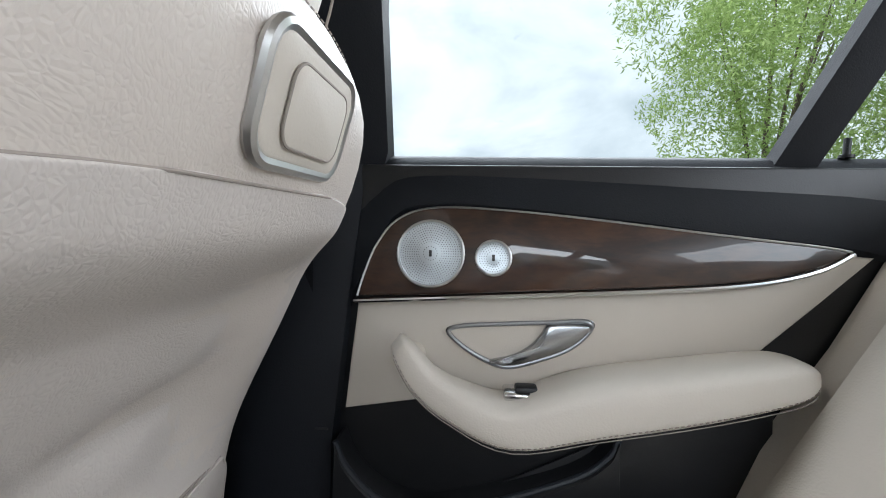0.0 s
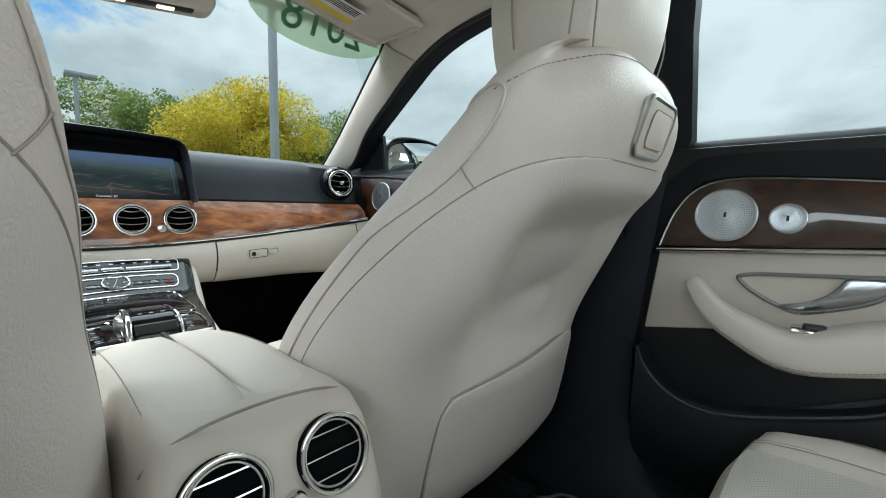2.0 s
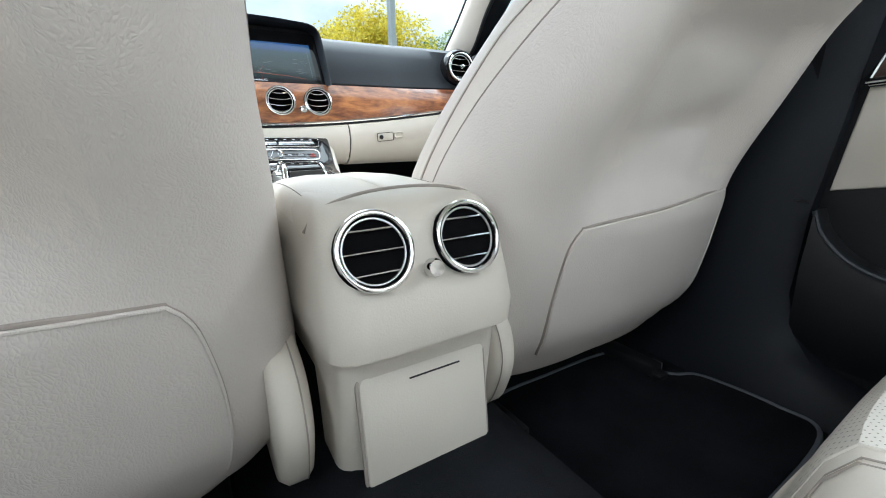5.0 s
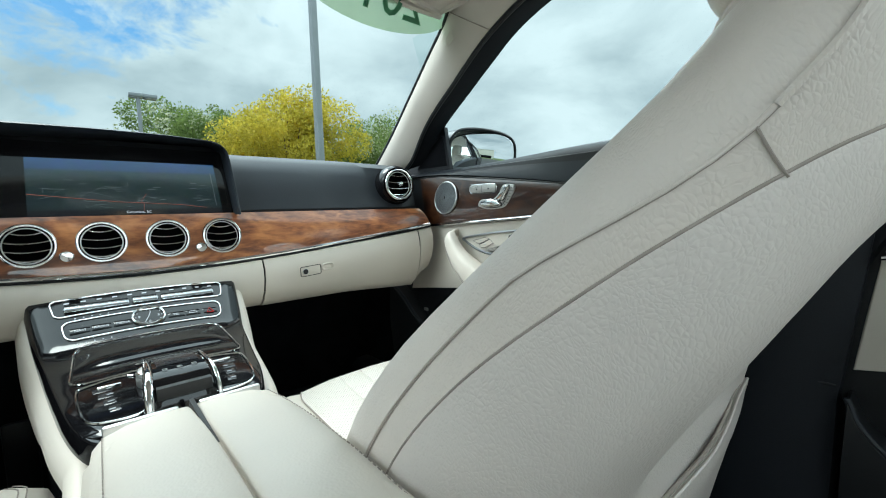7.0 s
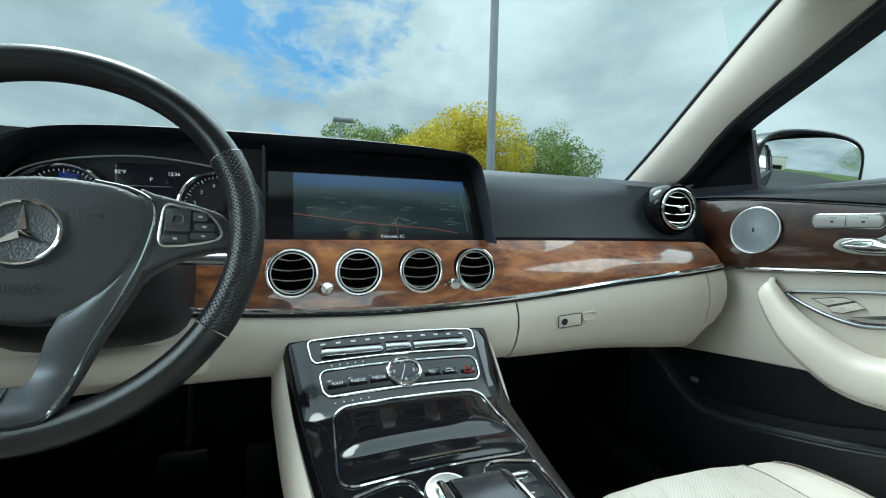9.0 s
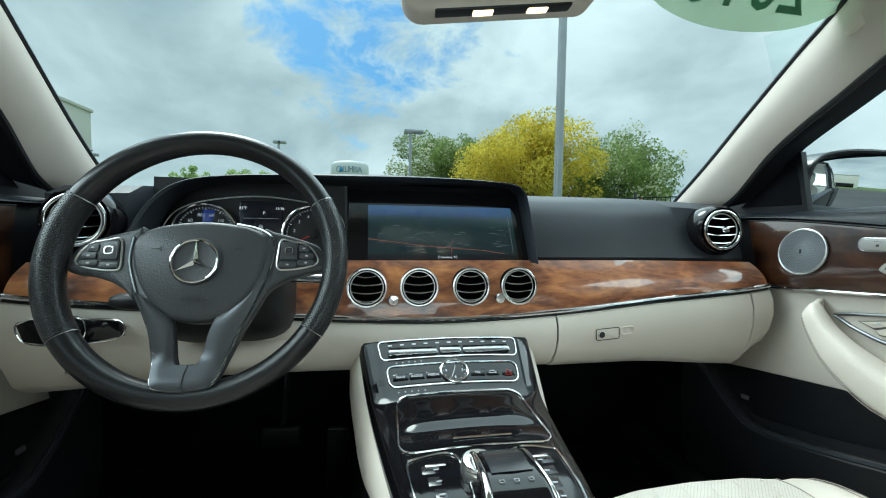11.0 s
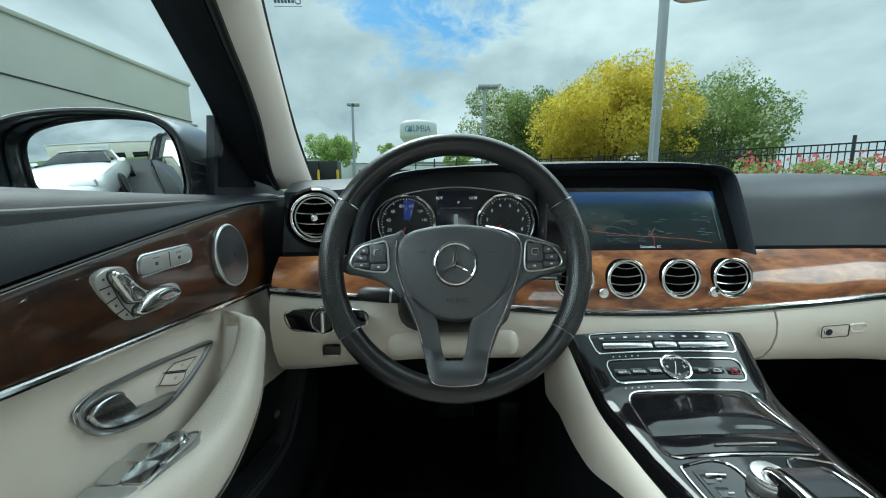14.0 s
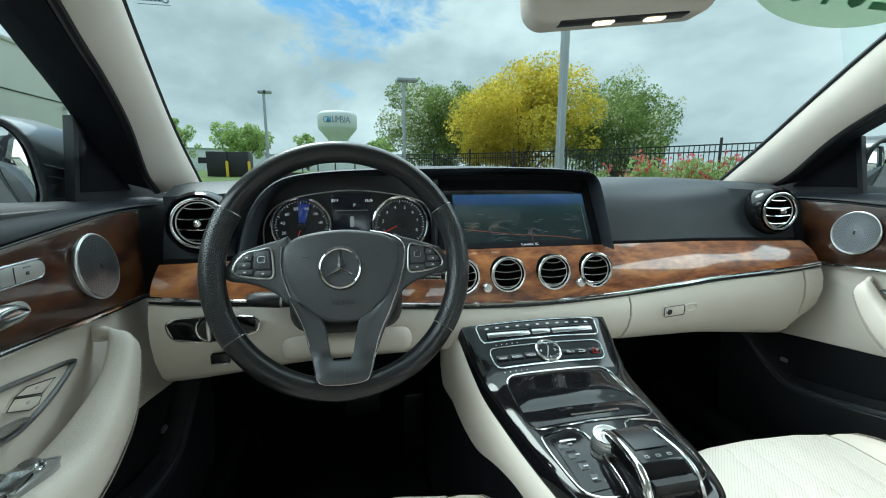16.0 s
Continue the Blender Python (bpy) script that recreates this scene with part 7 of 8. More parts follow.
DECAL = material("pale_green_film", (0.62, 0.74, 0.6), rough=0.4, var=0.05)
dt = DECAL.node_tree
dm = dt.nodes.new("ShaderNodeMixShader")
dm.inputs["Fac"].default_value = 0.55
dtr = dt.nodes.new("ShaderNodeBsdfTransparent")
dtr.inputs["Color"].default_value = (0.86, 0.95, 0.84, 1)
dout = [n for n in dt.nodes if n.type == "OUTPUT_MATERIAL"][0]
dt.links.new(dt.nodes["Principled BSDF"].outputs[0], dm.inputs[1])
dt.links.new(dtr.outputs[0], dm.inputs[2])
dt.links.new(dm.outputs[0], dout.inputs["Surface"])
decal = thing("windscreen_decal", (0.43, -0.15, 1.3), "pale green oval year decal on the windscreen", "decal")


def on_shield(u, v, lift=0.0):
    """u metres to the right of the decal's middle, v metres up along it."""
    return V(0.455 + u, -0.213 - 0.55 * v - lift * 0.85, 1.362 + 0.83 * v - 0.06 * u * u - lift * 0.5)


rows = [[on_shield(0.205 * r * math.cos(a), 0.08 * r * math.sin(a)) for a in (2 * math.pi * k / 48 for k in range(49))] for r in (1, 0.75, 0.5, 0.25, 0.02)]
part("film", sheet(rows, 0.0004), DECAL, decal, "pale green oval film")
INK = material("green_print", (0.06, 0.2, 0.1), rough=0.5)
c0, cu, cv = on_shield(0, 0), on_shield(0.1, 0) - on_shield(-0.1, 0), on_shield(0, 0.02) - on_shield(0, -0.02)
xa = -cu.normalized()
ya = cv.normalized()
za = xa.cross(ya).normalized()
tm = Matrix((xa, ya, za)).transposed().to_4x4()
tm.translation = on_shield(0.0, -0.008, 0.003)
part("year", text_bm("2018", 0.125, tm, 0.0004), INK, decal, "dark green figures")

# small printed sticker high on the driver's side of the windscreen
STICKER = material("blue_grey_sticker_print", (0.1, 0.17, 0.26), rough=0.6)
sticker = thing("window_sticker", shield(-0.665, 0.758), "small blue-grey printed sticker on the windscreen", "sticker")


def stick(x, t):
    return shield(x, t) + V(0, -0.003, -0.0035)


for k in range(6):
    x = -0.684 + 0.005 * k
    part("print_bar", sheet([[stick(x, t), stick(x + 0.0038, t)] for t in (0.757, 0.7655)], 0.0002), STICKER, sticker)
part("print_line", sheet([[stick(x, t) for x in span(-0.686, -0.645, 6)] for t in (0.7478, 0.7492)], 0.0002), STICKER, sticker)
part("ring_mark", tube([stick(-0.6495 + 0.004 * math.cos(a), 0.762 + 0.0068 * math.sin(a)) for a in (2 * math.pi * k / 18 for k in range(18))], 0.0009, 5, True), STICKER, sticker)

# ---- outside mirrors ----
def side_mirror(at, deep, turn):
    """Shell with a recessed pane that is turned in towards the driver."""
    mi = thing("side_mirror", (0.93, -0.06, 1.06), "dark grey painted door mirror with a black frame", "mirror", "side mirrors")
    o = soft([(-0.11, -0.07), (-0.12, 0.0), (-0.1, 0.055), (-0.04, 0.072), (0.06, 0.066), (0.12, 0.04), (0.128, -0.02), (0.11, -0.062), (0.0, -0.075)], 44)
    m = axes(at, (-0.3, -1, -0.045))
    rings = [[m @ V(x * f - w, y * f, d) for x, y in o] for f, w, d in ((0.02, 0, -0.034), (0.9, 0, -0.034), (0.935, 0, -0.012), (0.96, 0, -0.002), (0.985, 0, 0.0), (1.0, 0, -0.006), (1.02, 0.002, -0.03), (1.0, 0.02, -0.5 * deep), (0.86, 0.045, -0.8 * deep), (0.52, 0.06, -0.97 * deep), (0.05, 0.06, -deep))]
    part("shell", loft(rings), PAINT, mi, "dark grey painted shell", 60)
    part("mirror_frame", tube([m @ V(x * 0.972, y * 0.972, 0.0) for x, y in o], 0.0045, 8, True), BLACK, mi)
    for k in range(4):
        part("shell_rib", tube([m @ V(-0.121, 0.0 - 0.016 * k, -0.012), m @ V(-0.13, -0.006 - 0.016 * k, -0.05), m @ V(-0.138, -0.014 - 0.014 * k, -0.5 * deep)], 0.0018, 6), BLACK, mi)
    pm = m @ Matrix.Translation((0, 0, -0.014)) @ pose(0, 0, 0, 0, -turn, 0)
    part("mirror_pane", plate([(x * 0.9, y * 0.9) for x, y in o], pm, 0.004, 0.0008), MIRRORGLASS, mi, "mirror glass", 60)
    part("mirror_foot", loft([[V(x, y, z) for y, z in ((-0.09, 0.98), (-0.09, 0.998), (-0.01, 0.998), (0.02, 0.985), (-0.05, 0.96))] for x in (0.78, 0.84, 0.9)]), BLACK, mi, "black mirror foot")
    return mi


side_mirror((0.9, -0.085, 1.058), 0.17, 12)
MIRROR = True
side_mirror((0.915, -0.125, 1.052), 0.2, -5)
MIRROR = False

# ---- outside ----
def leaf_material(name, a, b):
    ma = bpy.data.materials.new(name)
    ma.use_nodes = True
    t = ma.node_tree
    bs = t.nodes["Principled BSDF"]
    geo = t.nodes.new("ShaderNodeNewGeometry")
    rp = t.nodes.new("ShaderNodeValToRGB")
    rp.color_ramp.elements[0].color, rp.color_ramp.elements[1].color = (*a, 1), (*b, 1)
    co = t.nodes.new("ShaderNodeTexCoord")
    ns = t.nodes.new("ShaderNodeTexNoise")
    ns.inputs["Scale"].default_value, ns.inputs["Detail"].default_value = 1.1, 3
    wide = t.nodes.new("ShaderNodeMapRange")
    wide.inputs["From Min"].default_value, wide.inputs["From Max"].default_value = 0.35, 0.65
    mean = t.nodes.new("ShaderNodeMath")
    mean.operation = "MULTIPLY_ADD"
    mean.inputs[1].default_value = 0.45
    half_w = t.nodes.new("ShaderNodeMath")
    half_w.operation = "MULTIPLY"
    half_w.inputs[1].default_value = 0.55
    t.links.new(co.outputs["Object"], ns.inputs["Vector"])
    t.links.new(ns.outputs["Fac"], wide.inputs["Value"])
    t.links.new(wide.outputs["Result"], half_w.inputs[0])
    t.links.new(geo.outputs["Random Per Island"], mean.inputs[0])
    t.links.new(half_w.outputs[0], mean.inputs[2])
    t.links.new(mean.outputs[0], rp.inputs["Fac"])
    t.links.new(rp.outputs["Color"], bs.inputs["Base Color"])
    bs.inputs["Roughness"].default_value = 0.55
    bs.inputs["Specular IOR Level"].default_value = 0.3
    tl = t.nodes.new("ShaderNodeBsdfTranslucent")
    t.links.new(rp.outputs["Color"], tl.inputs["Color"])
    mx = t.nodes.new("ShaderNodeMixShader")
    mx.inputs["Fac"].default_value = 0.55
    o = [n for n in t.nodes if n.type == "OUTPUT_MATERIAL"][0]
    t.links.new(bs.outputs[0], mx.inputs[1])
    t.links.new(tl.outputs[0], mx.inputs[2])
    t.links.new(mx.outputs[0], o.inputs["Surface"])
    return ma


GREEN = leaf_material("green_leaves", (0.09, 0.145, 0.035), (0.37, 0.47, 0.16))
LIGHT_GREEN = leaf_material("light_green_leaves", (0.2, 0.3, 0.08), (0.48, 0.6, 0.24))
YELLOW = leaf_material("yellow_green_leaves", (0.38, 0.33, 0.03), (0.95, 0.8, 0.14))
BLOSSOM = leaf_material("white_blossom", (0.4, 0.44, 0.28), (0.7, 0.7, 0.5))
ROSE = leaf_material("red_rose_petals", (0.42, 0.05, 0.06), (0.7, 0.2, 0.18))
BARK = material("grey_brown_bark", (0.12, 0.095, 0.075), rough=0.9, var=0.4, vscale=6, bump=0.8, bscale=30)
ASPHALT = material("grey_asphalt", (0.06, 0.06, 0.062), rough=0.9, var=0.3, vscale=0.4, bump=0.5, bscale=80)
LAWN = material("mown_grass", (0.1, 0.15, 0.035), rough=0.95, var=0.35, vscale=0.8, bump=0.6, bscale=40)
STEEL = material("galvanised_steel", (0.42, 0.44, 0.46), rough=0.45, metal=0.6, var=0.12, vscale=3)
IRON = material("black_iron", (0.015, 0.016, 0.018), rough=0.5, var=0.2)
RENDERED = material("pale_rendered_wall", (0.6, 0.6, 0.545), rough=0.85, var=0.08, vscale=0.5, bump=0.2, bscale=20)
TANK = material("white_tank_paint", (0.66, 0.68, 0.7), rough=0.5, var=0.05, vscale=0.3)


def ground_z(x, y):
    d = math.hypot(x, y)
    return 1.9 * smooth(5, 62, d)


def leaves_mesh(name, centres, radii, count, size, mat, rs, slim=0.55, droop=0.3):
    """Small leaf blades scattered through many clumps."""
    k = rs.choice(len(centres), count, p=radii**2 / (radii**2).sum())
    d = rs.normal(size=(count, 3))
    d /= np.linalg.norm(d, axis=1)[:, None]
    pos = centres[k] + d * (radii[k] * rs.uniform(0.35, 1.05, count) ** 0.6)[:, None]
    u = rs.normal(size=(count, 3))
    u[:, 2] -= droop
    u /= np.linalg.norm(u, axis=1)[:, None]
    w = np.cross(u, rs.normal(size=(count, 3)))
    w /= np.linalg.norm(w, axis=1)[:, None]
    s = size * rs.uniform(0.6, 1.35, count)[:, None]
    verts = np.stack([pos - u * s * 0.5, pos + w * s * slim * 0.5, pos + u * s * 0.5, pos - w * s * slim * 0.5], 1).reshape(-1, 3)
    faces = np.arange(count * 4).reshape(-1, 4)
    me = bpy.data.meshes.new(name)
    me.from_pydata(verts.tolist(), [], faces.tolist())
    me.materials.append(mat)
    return me


def tree(az, dist, radius, top, crown_low, mat, label, seed, count=7000, size=0.2, blossom=0, slim=0.55, trunk=0.14, clumps=42, stems=1, limbs_every=3):
    rs = np.random.RandomState(seed)
    x, y = -0.35 + dist * math.sin(radians(az)), -0.78 + dist * math.cos(radians(az))
    gz = ground_z(x, y) - 0.05
    t = thing("tree", (x, y, gz), label, "tree")
    mid = (top + crown_low) / 2
    half = (top - crown_low) / 2
    c = []
    while len(c) < clumps:
        p = rs.uniform(-1, 1, 3)
        if 0.25 < np.linalg.norm(p) < rs.uniform(0.6, 1.2):
            f = 1.0 - 0.25 * max(0, p[2])
            c.append((x + p[0] * radius * 0.82 * f, y + p[1] * radius * 0.82 * f, mid + p[2] * half * 0.85))
    c = np.array(c)
    radii = rs.uniform(0.1, 0.27, len(c)) * radius
    bits = []
    for s in range(stems):
        ox, oy = (rs.uniform(-0.4, 0.4, 2) if stems > 1 else (0, 0))
        bits.append(tube(curve([(x + ox, y + oy, gz), (x + ox * 1.3 + 0.05, y + oy, lerp(gz, crown_low, 0.6)), (x + ox * 1.8, y + oy * 1.5, lerp(crown_low, top, 0.35)), (x + ox * 2, y + oy * 2, lerp(crown_low, top, 0.75))], 12), [trunk * (1 - 0.075 * k) for k in range(12)], 8))
    part("trunk", join(*bits), BARK, t, "grey-brown bark")
    limbs = []
    for k in range(0, len(c), limbs_every):
        a = V(x, y, lerp(gz, crown_low, rs.uniform(0.7, 1.2)))
        b = Vector(c[k])
        limbs.append(tube([a, lerp(a, b, 0.5) + V(0, 0, 0.15 * radius), b], [trunk * 0.45, trunk * 0.25, trunk * 0.06], 6))
    part("limbs", join(*limbs), BARK, t)
    me = leaves_mesh("crown", c, radii, count, size, mat, rs, slim)
    ob = new("crown", me)
    ob.parent, ob.matrix_parent_inverse = t, origin_of(t).inverted()
    tagged(ob, kind="stuff")
    if blossom:
        sel = rs.choice(len(c), 9)
        me = leaves_mesh("blossom", c[sel] + np.array([0, -radius * 0.3, radius * 0.1]), radii[sel] * 0.9, blossom * 2, size * 0.9, BLOSSOM, rs, 0.9)
        ob = new("blossom", me)
        ob.parent, ob.matrix_parent_inverse = t, origin_of(t).inverted()
        tagged(ob, "white blossom", kind="stuff")
    return t


# ground: asphalt yard, grass beyond
bm = bmesh.new()
rads = [0, 1.5, 3, 5, 8, 12, 16, 20, 26, 34, 44, 56, 70, 100, 160, 300, 700, 2000, 4500]
vs = []
for r in rads:
    vs.append([bm.verts.new((r * math.sin(a), r * math.cos(a), ground_z(r * math.sin(a), r * math.cos(a)))) for a in (2 * math.pi * k / 64 for k in range(64))] if r else [bm.verts.new((0, 0, 0))])
for k in range(64):
    bm.faces.new((vs[0][0], vs[1][(k + 1) % 64], vs[1][k]))
    for a, b in zip(vs[1:], vs[2:]):
        bm.faces.new((a[k], a[(k + 1) % 64], b[(k + 1) % 64], b[k]))
bmesh.ops.recalc_face_normals(bm, faces=bm.faces)
part("ground", bm, LAWN, None, "green mown grass ground", category="ground", kind="structure")
part("road", sheet([[V(x, y, ground_z(x, y) + 0.006) for x in span(-17, 7.6, 14)] for y in span(-26, 26, 22)], 0.004), ASPHALT, None, "grey asphalt car park", category="car park", kind="structure")


def lamp_post(az, dist, top, width, heads, label, size=1.0):
    x, y = -0.35 + dist * math.sin(radians(az)), -0.78 + dist * math.cos(radians(az))
    gz = ground_z(x, y)
    t = thing("street_lamp", (x, y, gz), label, "lamp post", "car park lamps")
    w = width / 2
    part("pole", loft([[V(x + a * f, y + b * f, z) for a, b in rounded(2 * w, 2 * w, w * 0.45, 3)] for f, z in ((1.0, gz - 0.02), (1.0, gz + 1), (0.82, top))]), STEEL, t, "square grey steel pole")
    part("pole_base", lathe([(w * 2.6, -0.02), (w * 2.6, 0.5), (w * 2.3, 0.56), (0.01, 0.56)], Matrix.Translation((x, y, gz)), 20), RENDERED, t)
    for s in heads:
        part("arm", tube([(x, y, top - 0.08), (x + s * 0.3 * size, y, top - 0.05)], 0.05 * size, 8), STEEL, t)
        h = part("lamp_head", box(x + s * 0.55 * size, y, top - 0.02, 0.6 * size, 0.45 * size, 0.2 * size, 0.03), STEEL, t, "grey box lamp head")
        part("lens", box(x + s * 0.55 * size, y, top - 0.02 - 0.11 * size, 0.5 * size, 0.36 * size, 0.03, 0.01), TANK, h)


lamp_post(27.4, 8.2, 9.5, 0.14, (-1, 1), "tall grey steel lamp pole at the fence")
lamp_post(6.6, 18.5, 5.15, 0.14, (-0.15, 0.9), "grey steel lamp pole with twin box heads", 0.72)
lamp_post(-10.8, 36, 7.55, 0.22, (-0.2, 0.5), "distant grey steel lamp pole")

tree(22.2, 19.5, 3.6, 6.0, 1.0, YELLOW, "round yellow-green tree behind the fence", 3, 52000, 0.125, clumps=120)
tree(34.6, 22, 3.5, 5.9, 0.8, GREEN, "dark green tree with white blossom behind the fence", 5, 34000, 0.125, 450, clumps=85, stems=3, trunk=0.09)
tree(11.6, 24, 3.4, 6.9, 0.9, GREEN, "dark green tree with white blossom behind the fence", 8, 34000, 0.13, 550, clumps=85, stems=3, trunk=0.09)
tree(16.5, 27, 2.6, 6.8, 1.4, GREEN, "dark green tree behind the fence", 9, 26000, 0.13, clumps=90)
tree(-13.5, 50, 3.5, 7.3, 2.2, LIGHT_GREEN, "light green round tree on the grass", 11, 5000, 0.3)
tree(-6.0, 78, 3.2, 9.0, 2.2, LIGHT_GREEN, "light green tree far off", 12, 3000, 0.4)
tree(3.2, 60, 2.6, 7.0, 2.0, LIGHT_GREEN, "light green tree far off", 13, 3000, 0.35)
tree(-20.5, 62, 3.0, 8.5, 2.2, LIGHT_GREEN, "light green tree by the building", 14, 3000, 0.35)
tree(122.5, 11.5, 3.4, 8.4, 0.8, LIGHT_GREEN, "tall oak with slim light green leaves", 21, 42000, 0.12, clumps=110, slim=0.25, trunk=0.1, limbs_every=9)
tree(140, 13, 3.4, 8.0, 0.8, LIGHT_GREEN, "tall oak with slim light green leaves", 22, 24000, 0.12, clumps=80, slim=0.25, trunk=0.1, limbs_every=9)

# iron fence along the bank
fence = thing("iron_fence", (9, 9.5, 0.2), "black iron picket fence along the yard", "fence")
f0, f1 = V(13.2, 3.0, 0), V(-4.5, 31.5, 0)
run = (f1 - f0).length
fd = (f1 - f0) / run
for h in (0.25, 1.63, 1.82):
    part("rail", loft([[V((f0 + fd * s).x, (f0 + fd * s).y, ground_z(*(f0 + fd * s).xy) + h + dz) + fd.orthogonal().normalized() * 0 + V(-fd.y, fd.x, 0) * dn for dn, dz in ((-0.018, -0.018), (0.018, -0.018), (0.018, 0.018), (-0.018, 0.018))] for s in span(0, run, 30)]), IRON, fence)
post_me = picket_me = None
s, k = 0.0, 0
while s < run:
    p = f0 + fd * s
    gz = ground_z(p.x, p.y)
    big = k % 18 == 0
    if big:
        if post_me is None:
            post_me = mesh_of("post", box(0, 0, 0.98, 0.065, 0.065, 2.05, 0.006), IRON)
        ob = new("post", post_me)
    elif s < run * 0.62:
        if picket_me is None:
            picket_me = mesh_of("picket", box(0, 0, 0.95, 0.02, 0.02, 1.76, 0.0), IRON)
        ob = new("picket", picket_me)
    else:
        ob = None
    if ob:
        ob.parent, ob.matrix_parent_inverse = fence, origin_of(fence).inverted()
        ob.location = (p.x, p.y, gz)
        ob.rotation_euler = (0, 0, math.atan2(fd.y, fd.x))
    s += 0.13
    k += 1

# rose bushes before the fence
for i, (az, d) in enumerate([(35.5, 12.7), (38, 12.3), (40.5, 11.9), (43, 11.6), (45.5, 11.4), (48.5, 11.1), (51.5, 10.9)]):
    rs = np.random.RandomState(40 + i)
    x, y = -0.35 + d * math.sin(radians(az)), -0.78 + d * math.cos(radians(az))
    gz = ground_z(x, y)
    b = thing("rose_bush", (x, y, gz), "low rose bush with red blooms before the fence", "bush", "rose bushes")
    c = np.stack([x + rs.uniform(-0.55, 0.55, 14), y + rs.uniform(-0.4, 0.4, 14), gz + rs.uniform(0.3, 1.22 + 0.12 * math.sin(i * 2.1), 14)], 1)
    rad = rs.uniform(0.16, 0.28, 14)
    part("stems", join(*[tube([(x, y, gz - 0.02), tuple(c[k])], [0.012, 0.004], 5) for k in range(8)]), BARK, b)
    for nm, mt, cnt, sz, cc, rr in (("foliage", LIGHT_GREEN, 1500, 0.07, c, rad), ("blooms", ROSE, 150, 0.1, c[:9] + [0, -0.14, 0.2], rad[:9] * 0.95)):
        ob = new(nm, leaves_mesh(nm, cc, rr, cnt, sz, mt, rs, 0.8))
        ob.parent, ob.matrix_parent_inverse = b, origin_of(b).inverted()
        tagged(ob, kind="stuff")

# low building beside the yard
bld = thing("office_building", (-21, 12, 0.3), "pale rendered low building with a flat roof", "building")
part("wall", box(-23.7, 19, 3.9, 12, 22, 8.2, 0.05), RENDERED, bld, "pale rendered wall")
part("parapet", box(-23.7, 19, 8.05, 12.2, 22.2, 0.22, 0.04), RENDERED, bld)
part("wall_joint", box(-17.68, 19, 5.5, 0.05, 22, 0.06, 0.0), DARK_INK, bld)
part("wall_lamp", box(-17.4, 29.6, 5.2, 0.5, 0.3, 0.18, 0.03), STEEL, bld)
for k in range(2):
    w = part("window", box(-17.66, 10 + 5.0 * k, 2.6, 0.06, 2.6, 1.8, 0.02), PIANO, bld, "dark window")
    part("sill", box(-17.6, 10 + 5.0 * k, 1.66, 0.2, 2.8, 0.08, 0.01), RENDERED, w)
for az, d, seed in ((-78, 27, 61), (-92, 24, 62), (-104, 28, 63)):
    tree(az, d, 3.6, 6.2, 1.2, GREEN, "green tree standing beside the yard", seed, 5000, 0.3)

# far things
far = thing("warehouse", (-42, 95, 1.9), "pale grey warehouse far behind the grass", "building")
part("wall", box(-34, 104, 4.2, 24, 14, 5.6, 0.1), TANK, far)
part("roof", box(-34, 104, 7.1, 24.6, 14.6, 0.3, 0.05), STEEL, far)
for k in range(6):
    part("window", box(-43 + 3.6 * k, 96.95, 4.6, 1.6, 0.1, 1.2, 0.0), PIANO, far)
far2 = thing("warehouse", (10, 110, 1.9), "pale grey warehouse far behind the trees", "building")
part("wall", box(-6, 116, 4.0, 40, 12, 5.0, 0.1), TANK, far2)
part("roof", box(-6, 116, 6.6, 40.6, 12.6, 0.3, 0.05), STEEL, far2)
tower = thing("water_tower", (-7.5, 180, 1.9), "white water tower with blue town lettering", "water tower")
TX, TY = -0.35 + 182 * math.sin(radians(-2.1)), 182 * math.cos(radians(-2.1))
tmz = Matrix.Translation((TX, TY, 0))
part("tank", lathe([(2.6, 12), (3.4, 15.5), (5.5, 18.2), (7.6, 20.6), (8.0, 21.6), (8.0, 26.0), (7.7, 26.8), (6.5, 27.5), (3, 28.1), (0.1, 28.3)], tmz, 48), TANK, tower, "white tank")
part("column", lathe([(3.2, 1.8), (2.5, 4), (2.4, 12.2)], tmz, 32), TANK, tower)
BLUEINK = material("blue_grey_print", (0.22, 0.29, 0.38), rough=0.6)
word = "C LUMBIA"
for k, ch in enumerate(word):
    if ch == " ":
        continue
    a = radians(-33 + 66 * k / 7)
    m = axes((TX + 8.05 * math.sin(a), TY - 8.05 * math.cos(a), 23.7), (math.sin(a), -math.cos(a), 0))
    part("letter", text_bm(ch, 3.6, m, 0.05), BLUEINK, tower)
a = radians(-33 + 66 / 7)
part("drop_mark", lathe([(0.01, -1.0), (0.8, -0.5), (0.85, 0.0), (0.4, 0.9), (0.01, 1.5)], Matrix.Translation((TX + 8.0 * math.sin(a), TY - 8.0 * math.cos(a), 23.6)), 14), material("blue_print", (0.05, 0.25, 0.5), rough=0.5), tower, "blue drop")
bins = thing("bin_enclosure", (-9.5, 36, 1.2), "dark slatted bin enclosure with yellow bollards", "bin store")
YB = material("yellow_paint", (0.7, 0.45, 0.03), rough=0.5)
bz = ground_z(-9.8, 35.5)
for k, x in enumerate((-10.9, -9.35)):
    part("gate_panel", box(x, 35.5, bz + 0.95, 1.5, 1.6, 1.9, 0.04), IRON, bins, "dark panel")
for x in (-10.1, -8.5):
    part("bollard", lathe([(0.11, -0.02), (0.11, 1.1), (0.08, 1.2), (0.005, 1.22)], Matrix.Translation((x, 34.4, bz - 0.05)), 14), YB, bins, "yellow bollard")

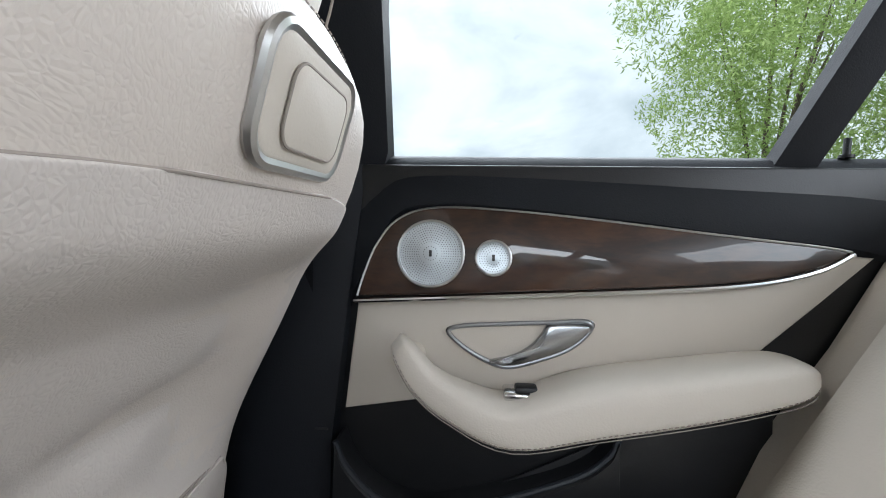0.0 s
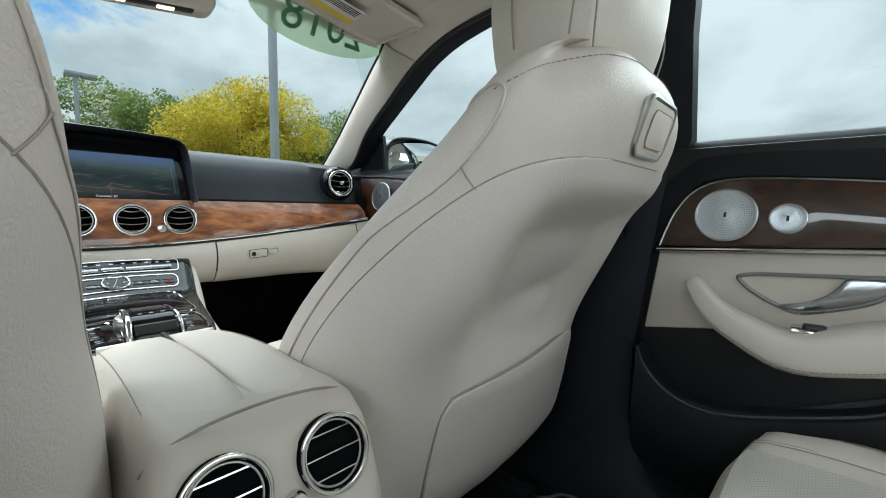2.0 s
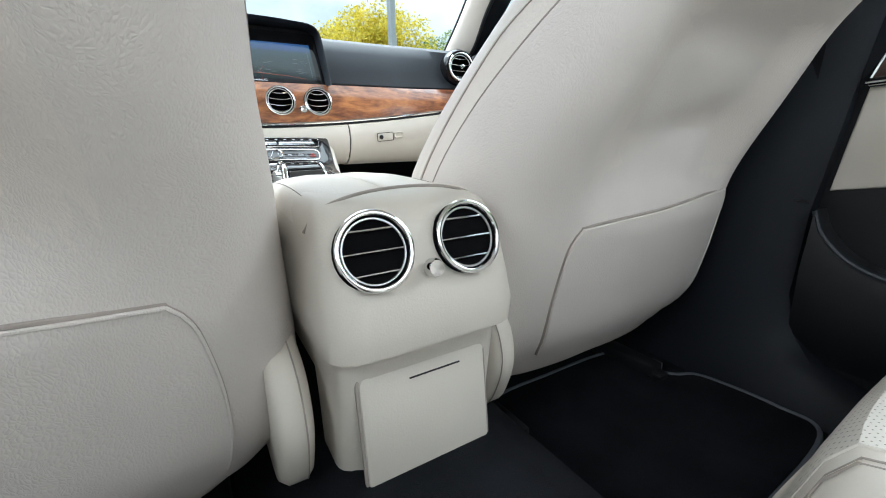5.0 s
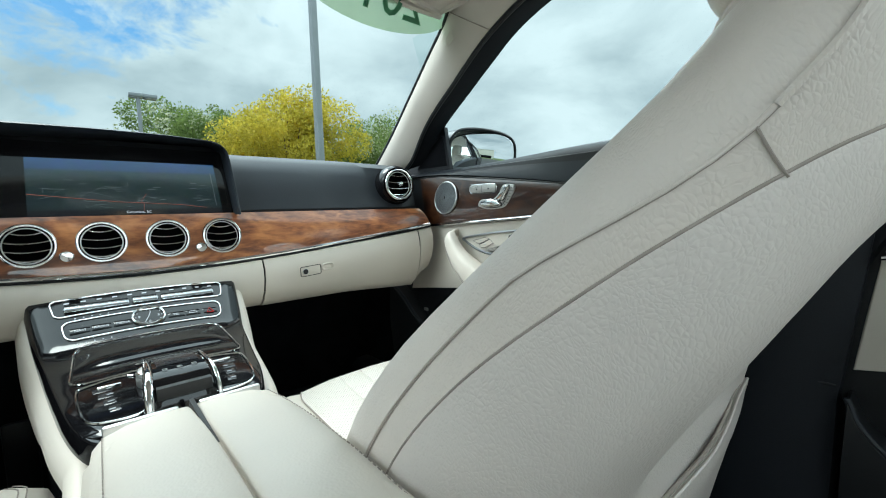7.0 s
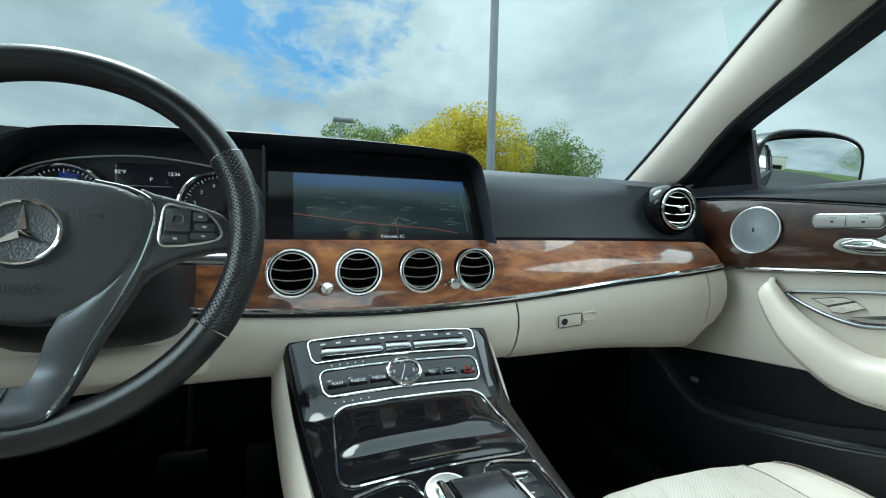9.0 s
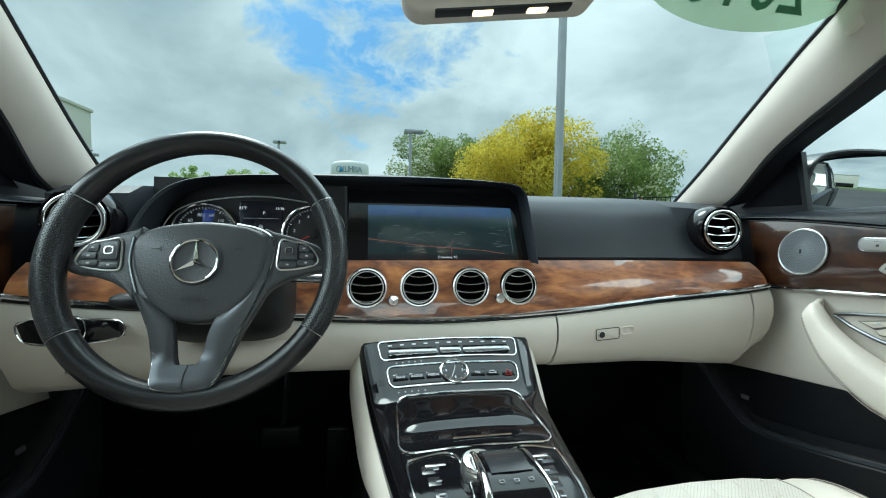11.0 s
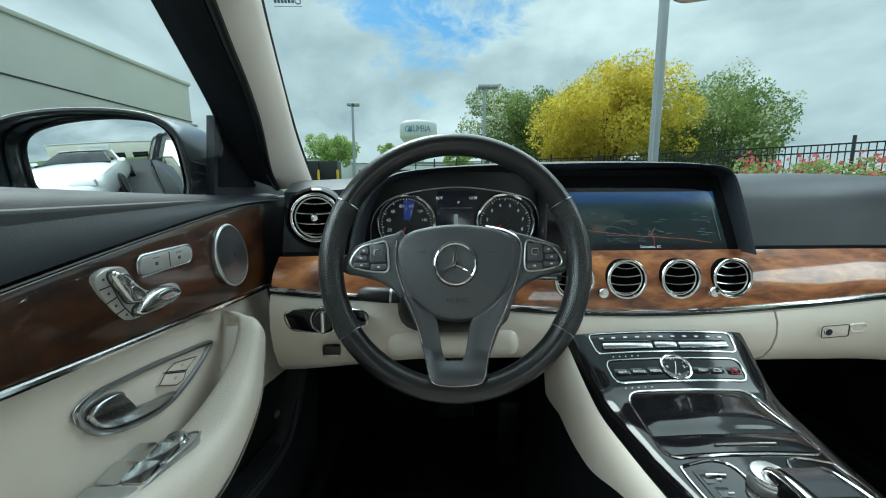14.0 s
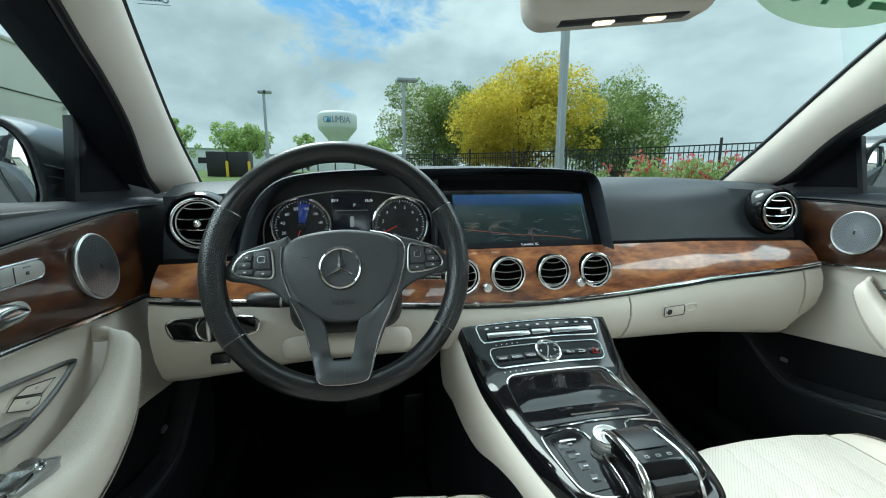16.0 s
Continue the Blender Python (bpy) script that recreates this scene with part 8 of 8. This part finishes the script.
# showroom behind the yard
show = thing("showroom", (-9, -34, 0), "pale low showroom with a large white sign board", "building")
part("wall", box(-9, -38, 3.2, 24, 8, 6.6, 0.05), RENDERED, show, "pale rendered wall")
part("parapet", box(-9, -38, 6.6, 24.3, 8.3, 0.3, 0.05), TANK, show)
for k in range(4):
    part("window", box(-18 + 6 * k, -33.97, 1.6, 4.4, 0.08, 2.4, 0.02), PIANO, show, "dark shop window")
board = thing("sign_board", (-10, -33.9, 3.4), "white sign board with unreadable grey lines on showroom wall", "sign")
part("board", box(-10, -33.88, 4.6, 7.0, 0.2, 2.4, 0.03), TANK, board)
for k in range(4):
    part("print_line", box(-10 + 0.2 * (k % 2), -33.77, 5.3 - 0.4 * k, 5.6 - 0.7 * (k % 3), 0.02, 0.12, 0.0), GREY_INK, board)


# parked neighbour
def parked_car(cx, cy):
    white = material("white_car_paint", (0.72, 0.74, 0.74), rough=0.3, var=0.03, vscale=2, coat=1.0)
    car = thing("parked_car", (cx, cy, 0), "white parked saloon standing in the next bay", "car")
    secs = [(2.32, 0.7, 0.36, 0.62), (2.2, 0.84, 0.26, 0.76), (1.7, 0.9, 0.2, 0.86), (0.9, 0.92, 0.18, 0.95), (0, 0.93, 0.18, 0.98), (-1.2, 0.92, 0.18, 1.0), (-1.9, 0.9, 0.22, 1.0), (-2.25, 0.84, 0.3, 0.96), (-2.36, 0.72, 0.42, 0.86)]
    rings = []
    for dy, w, z0, z1 in secs:
        half_ = [(w * 0.86, z0), (w, lerp(z0, z1, 0.3)), (w, lerp(z0, z1, 0.75)), (w * 0.95, lerp(z0, z1, 0.95)), (w * 0.7, z1 + 0.01), (w * 0.3, z1 + 0.025)]
        rings.append([V(cx + a, cy + dy, z) for a, z in half_] + [V(cx - a, cy + dy, z) for a, z in half_[::-1]])
    body = part("body", loft(rings), white, car, "glossy white body", 50)
    cab = [(1.0, 0.8, 0.97), (0.62, 0.74, 1.16), (0.2, 0.68, 1.36), (-0.3, 0.66, 1.42), (-0.9, 0.66, 1.4), (-1.35, 0.7, 1.24), (-1.75, 0.76, 1.0)]
    part("cabin_glass", loft([[V(cx + a * w, cy + dy, z) for a, z in ((0.98, 0.9), (1.0, min(zt, 0.99)), (0.9, lerp(0.98, zt, 0.6)), (0.78, zt), (0, zt + 0.015), (-0.78, zt), (-0.9, lerp(0.98, zt, 0.6)), (-1.0, min(zt, 0.99)), (-0.98, 0.9))] for dy, w, zt in cab]), PIANO, car, "dark tinted windows", 50)
    part("roof", sheet([[V(cx + a * w, cy + dy, zt + 0.012 + 0.014 * (1 - a * a)) for a in span(-0.8, 0.8, 7)] for dy, w, zt in cab[2:5]], 0.02), white, car, "white roof")
    part("belt_trim", tube([(cx + 0.925, cy + 1.0, 0.955), (cx + 0.93, cy, 0.985), (cx + 0.92, cy - 1.5, 1.0)], 0.012, 6), CHROME, car)
    for sx in (-1, 1):
        part("pillar", tube([(cx + sx * 0.8, cy - 0.32, 0.98), (cx + sx * 0.66, cy - 0.36, 1.41)], 0.035, 8), white, car)
        part("headlight", box(cx + sx * 0.6, cy + 2.26, 0.66, 0.34, 0.12, 0.13, 0.03), TANK, car, "clear headlight")
        part("tail_light", box(cx + sx * 0.6, cy - 2.31, 0.82, 0.34, 0.1, 0.14, 0.03), material("red_lens", (0.35, 0.01, 0.012), rough=0.2), car, "red tail light")
        part("wing_mirror", box(cx + sx * 0.98, cy + 0.72, 1.0, 0.16, 0.1, 0.12, 0.03), white, car)
        for dy in (1.42, -1.42):
            wm = axes((cx + sx * 0.85, cy + dy, 0.33), (sx, 0, 0))
            tyre = part("wheel", lathe([(0.2, 0.09), (0.3, 0.1), (0.33, 0.07), (0.33, -0.07), (0.3, -0.1), (0.2, -0.09)], wm, 36), BLACK, car, "black tyre")
            part("rim", lathe([(0.001, 0.085), (0.06, 0.09), (0.19, 0.075), (0.215, 0.095), (0.215, 0.0), (0.001, 0.0)], wm, 30), SATIN, tyre, "silver rim")
    return car


parked_car(-2.25, -3.9)
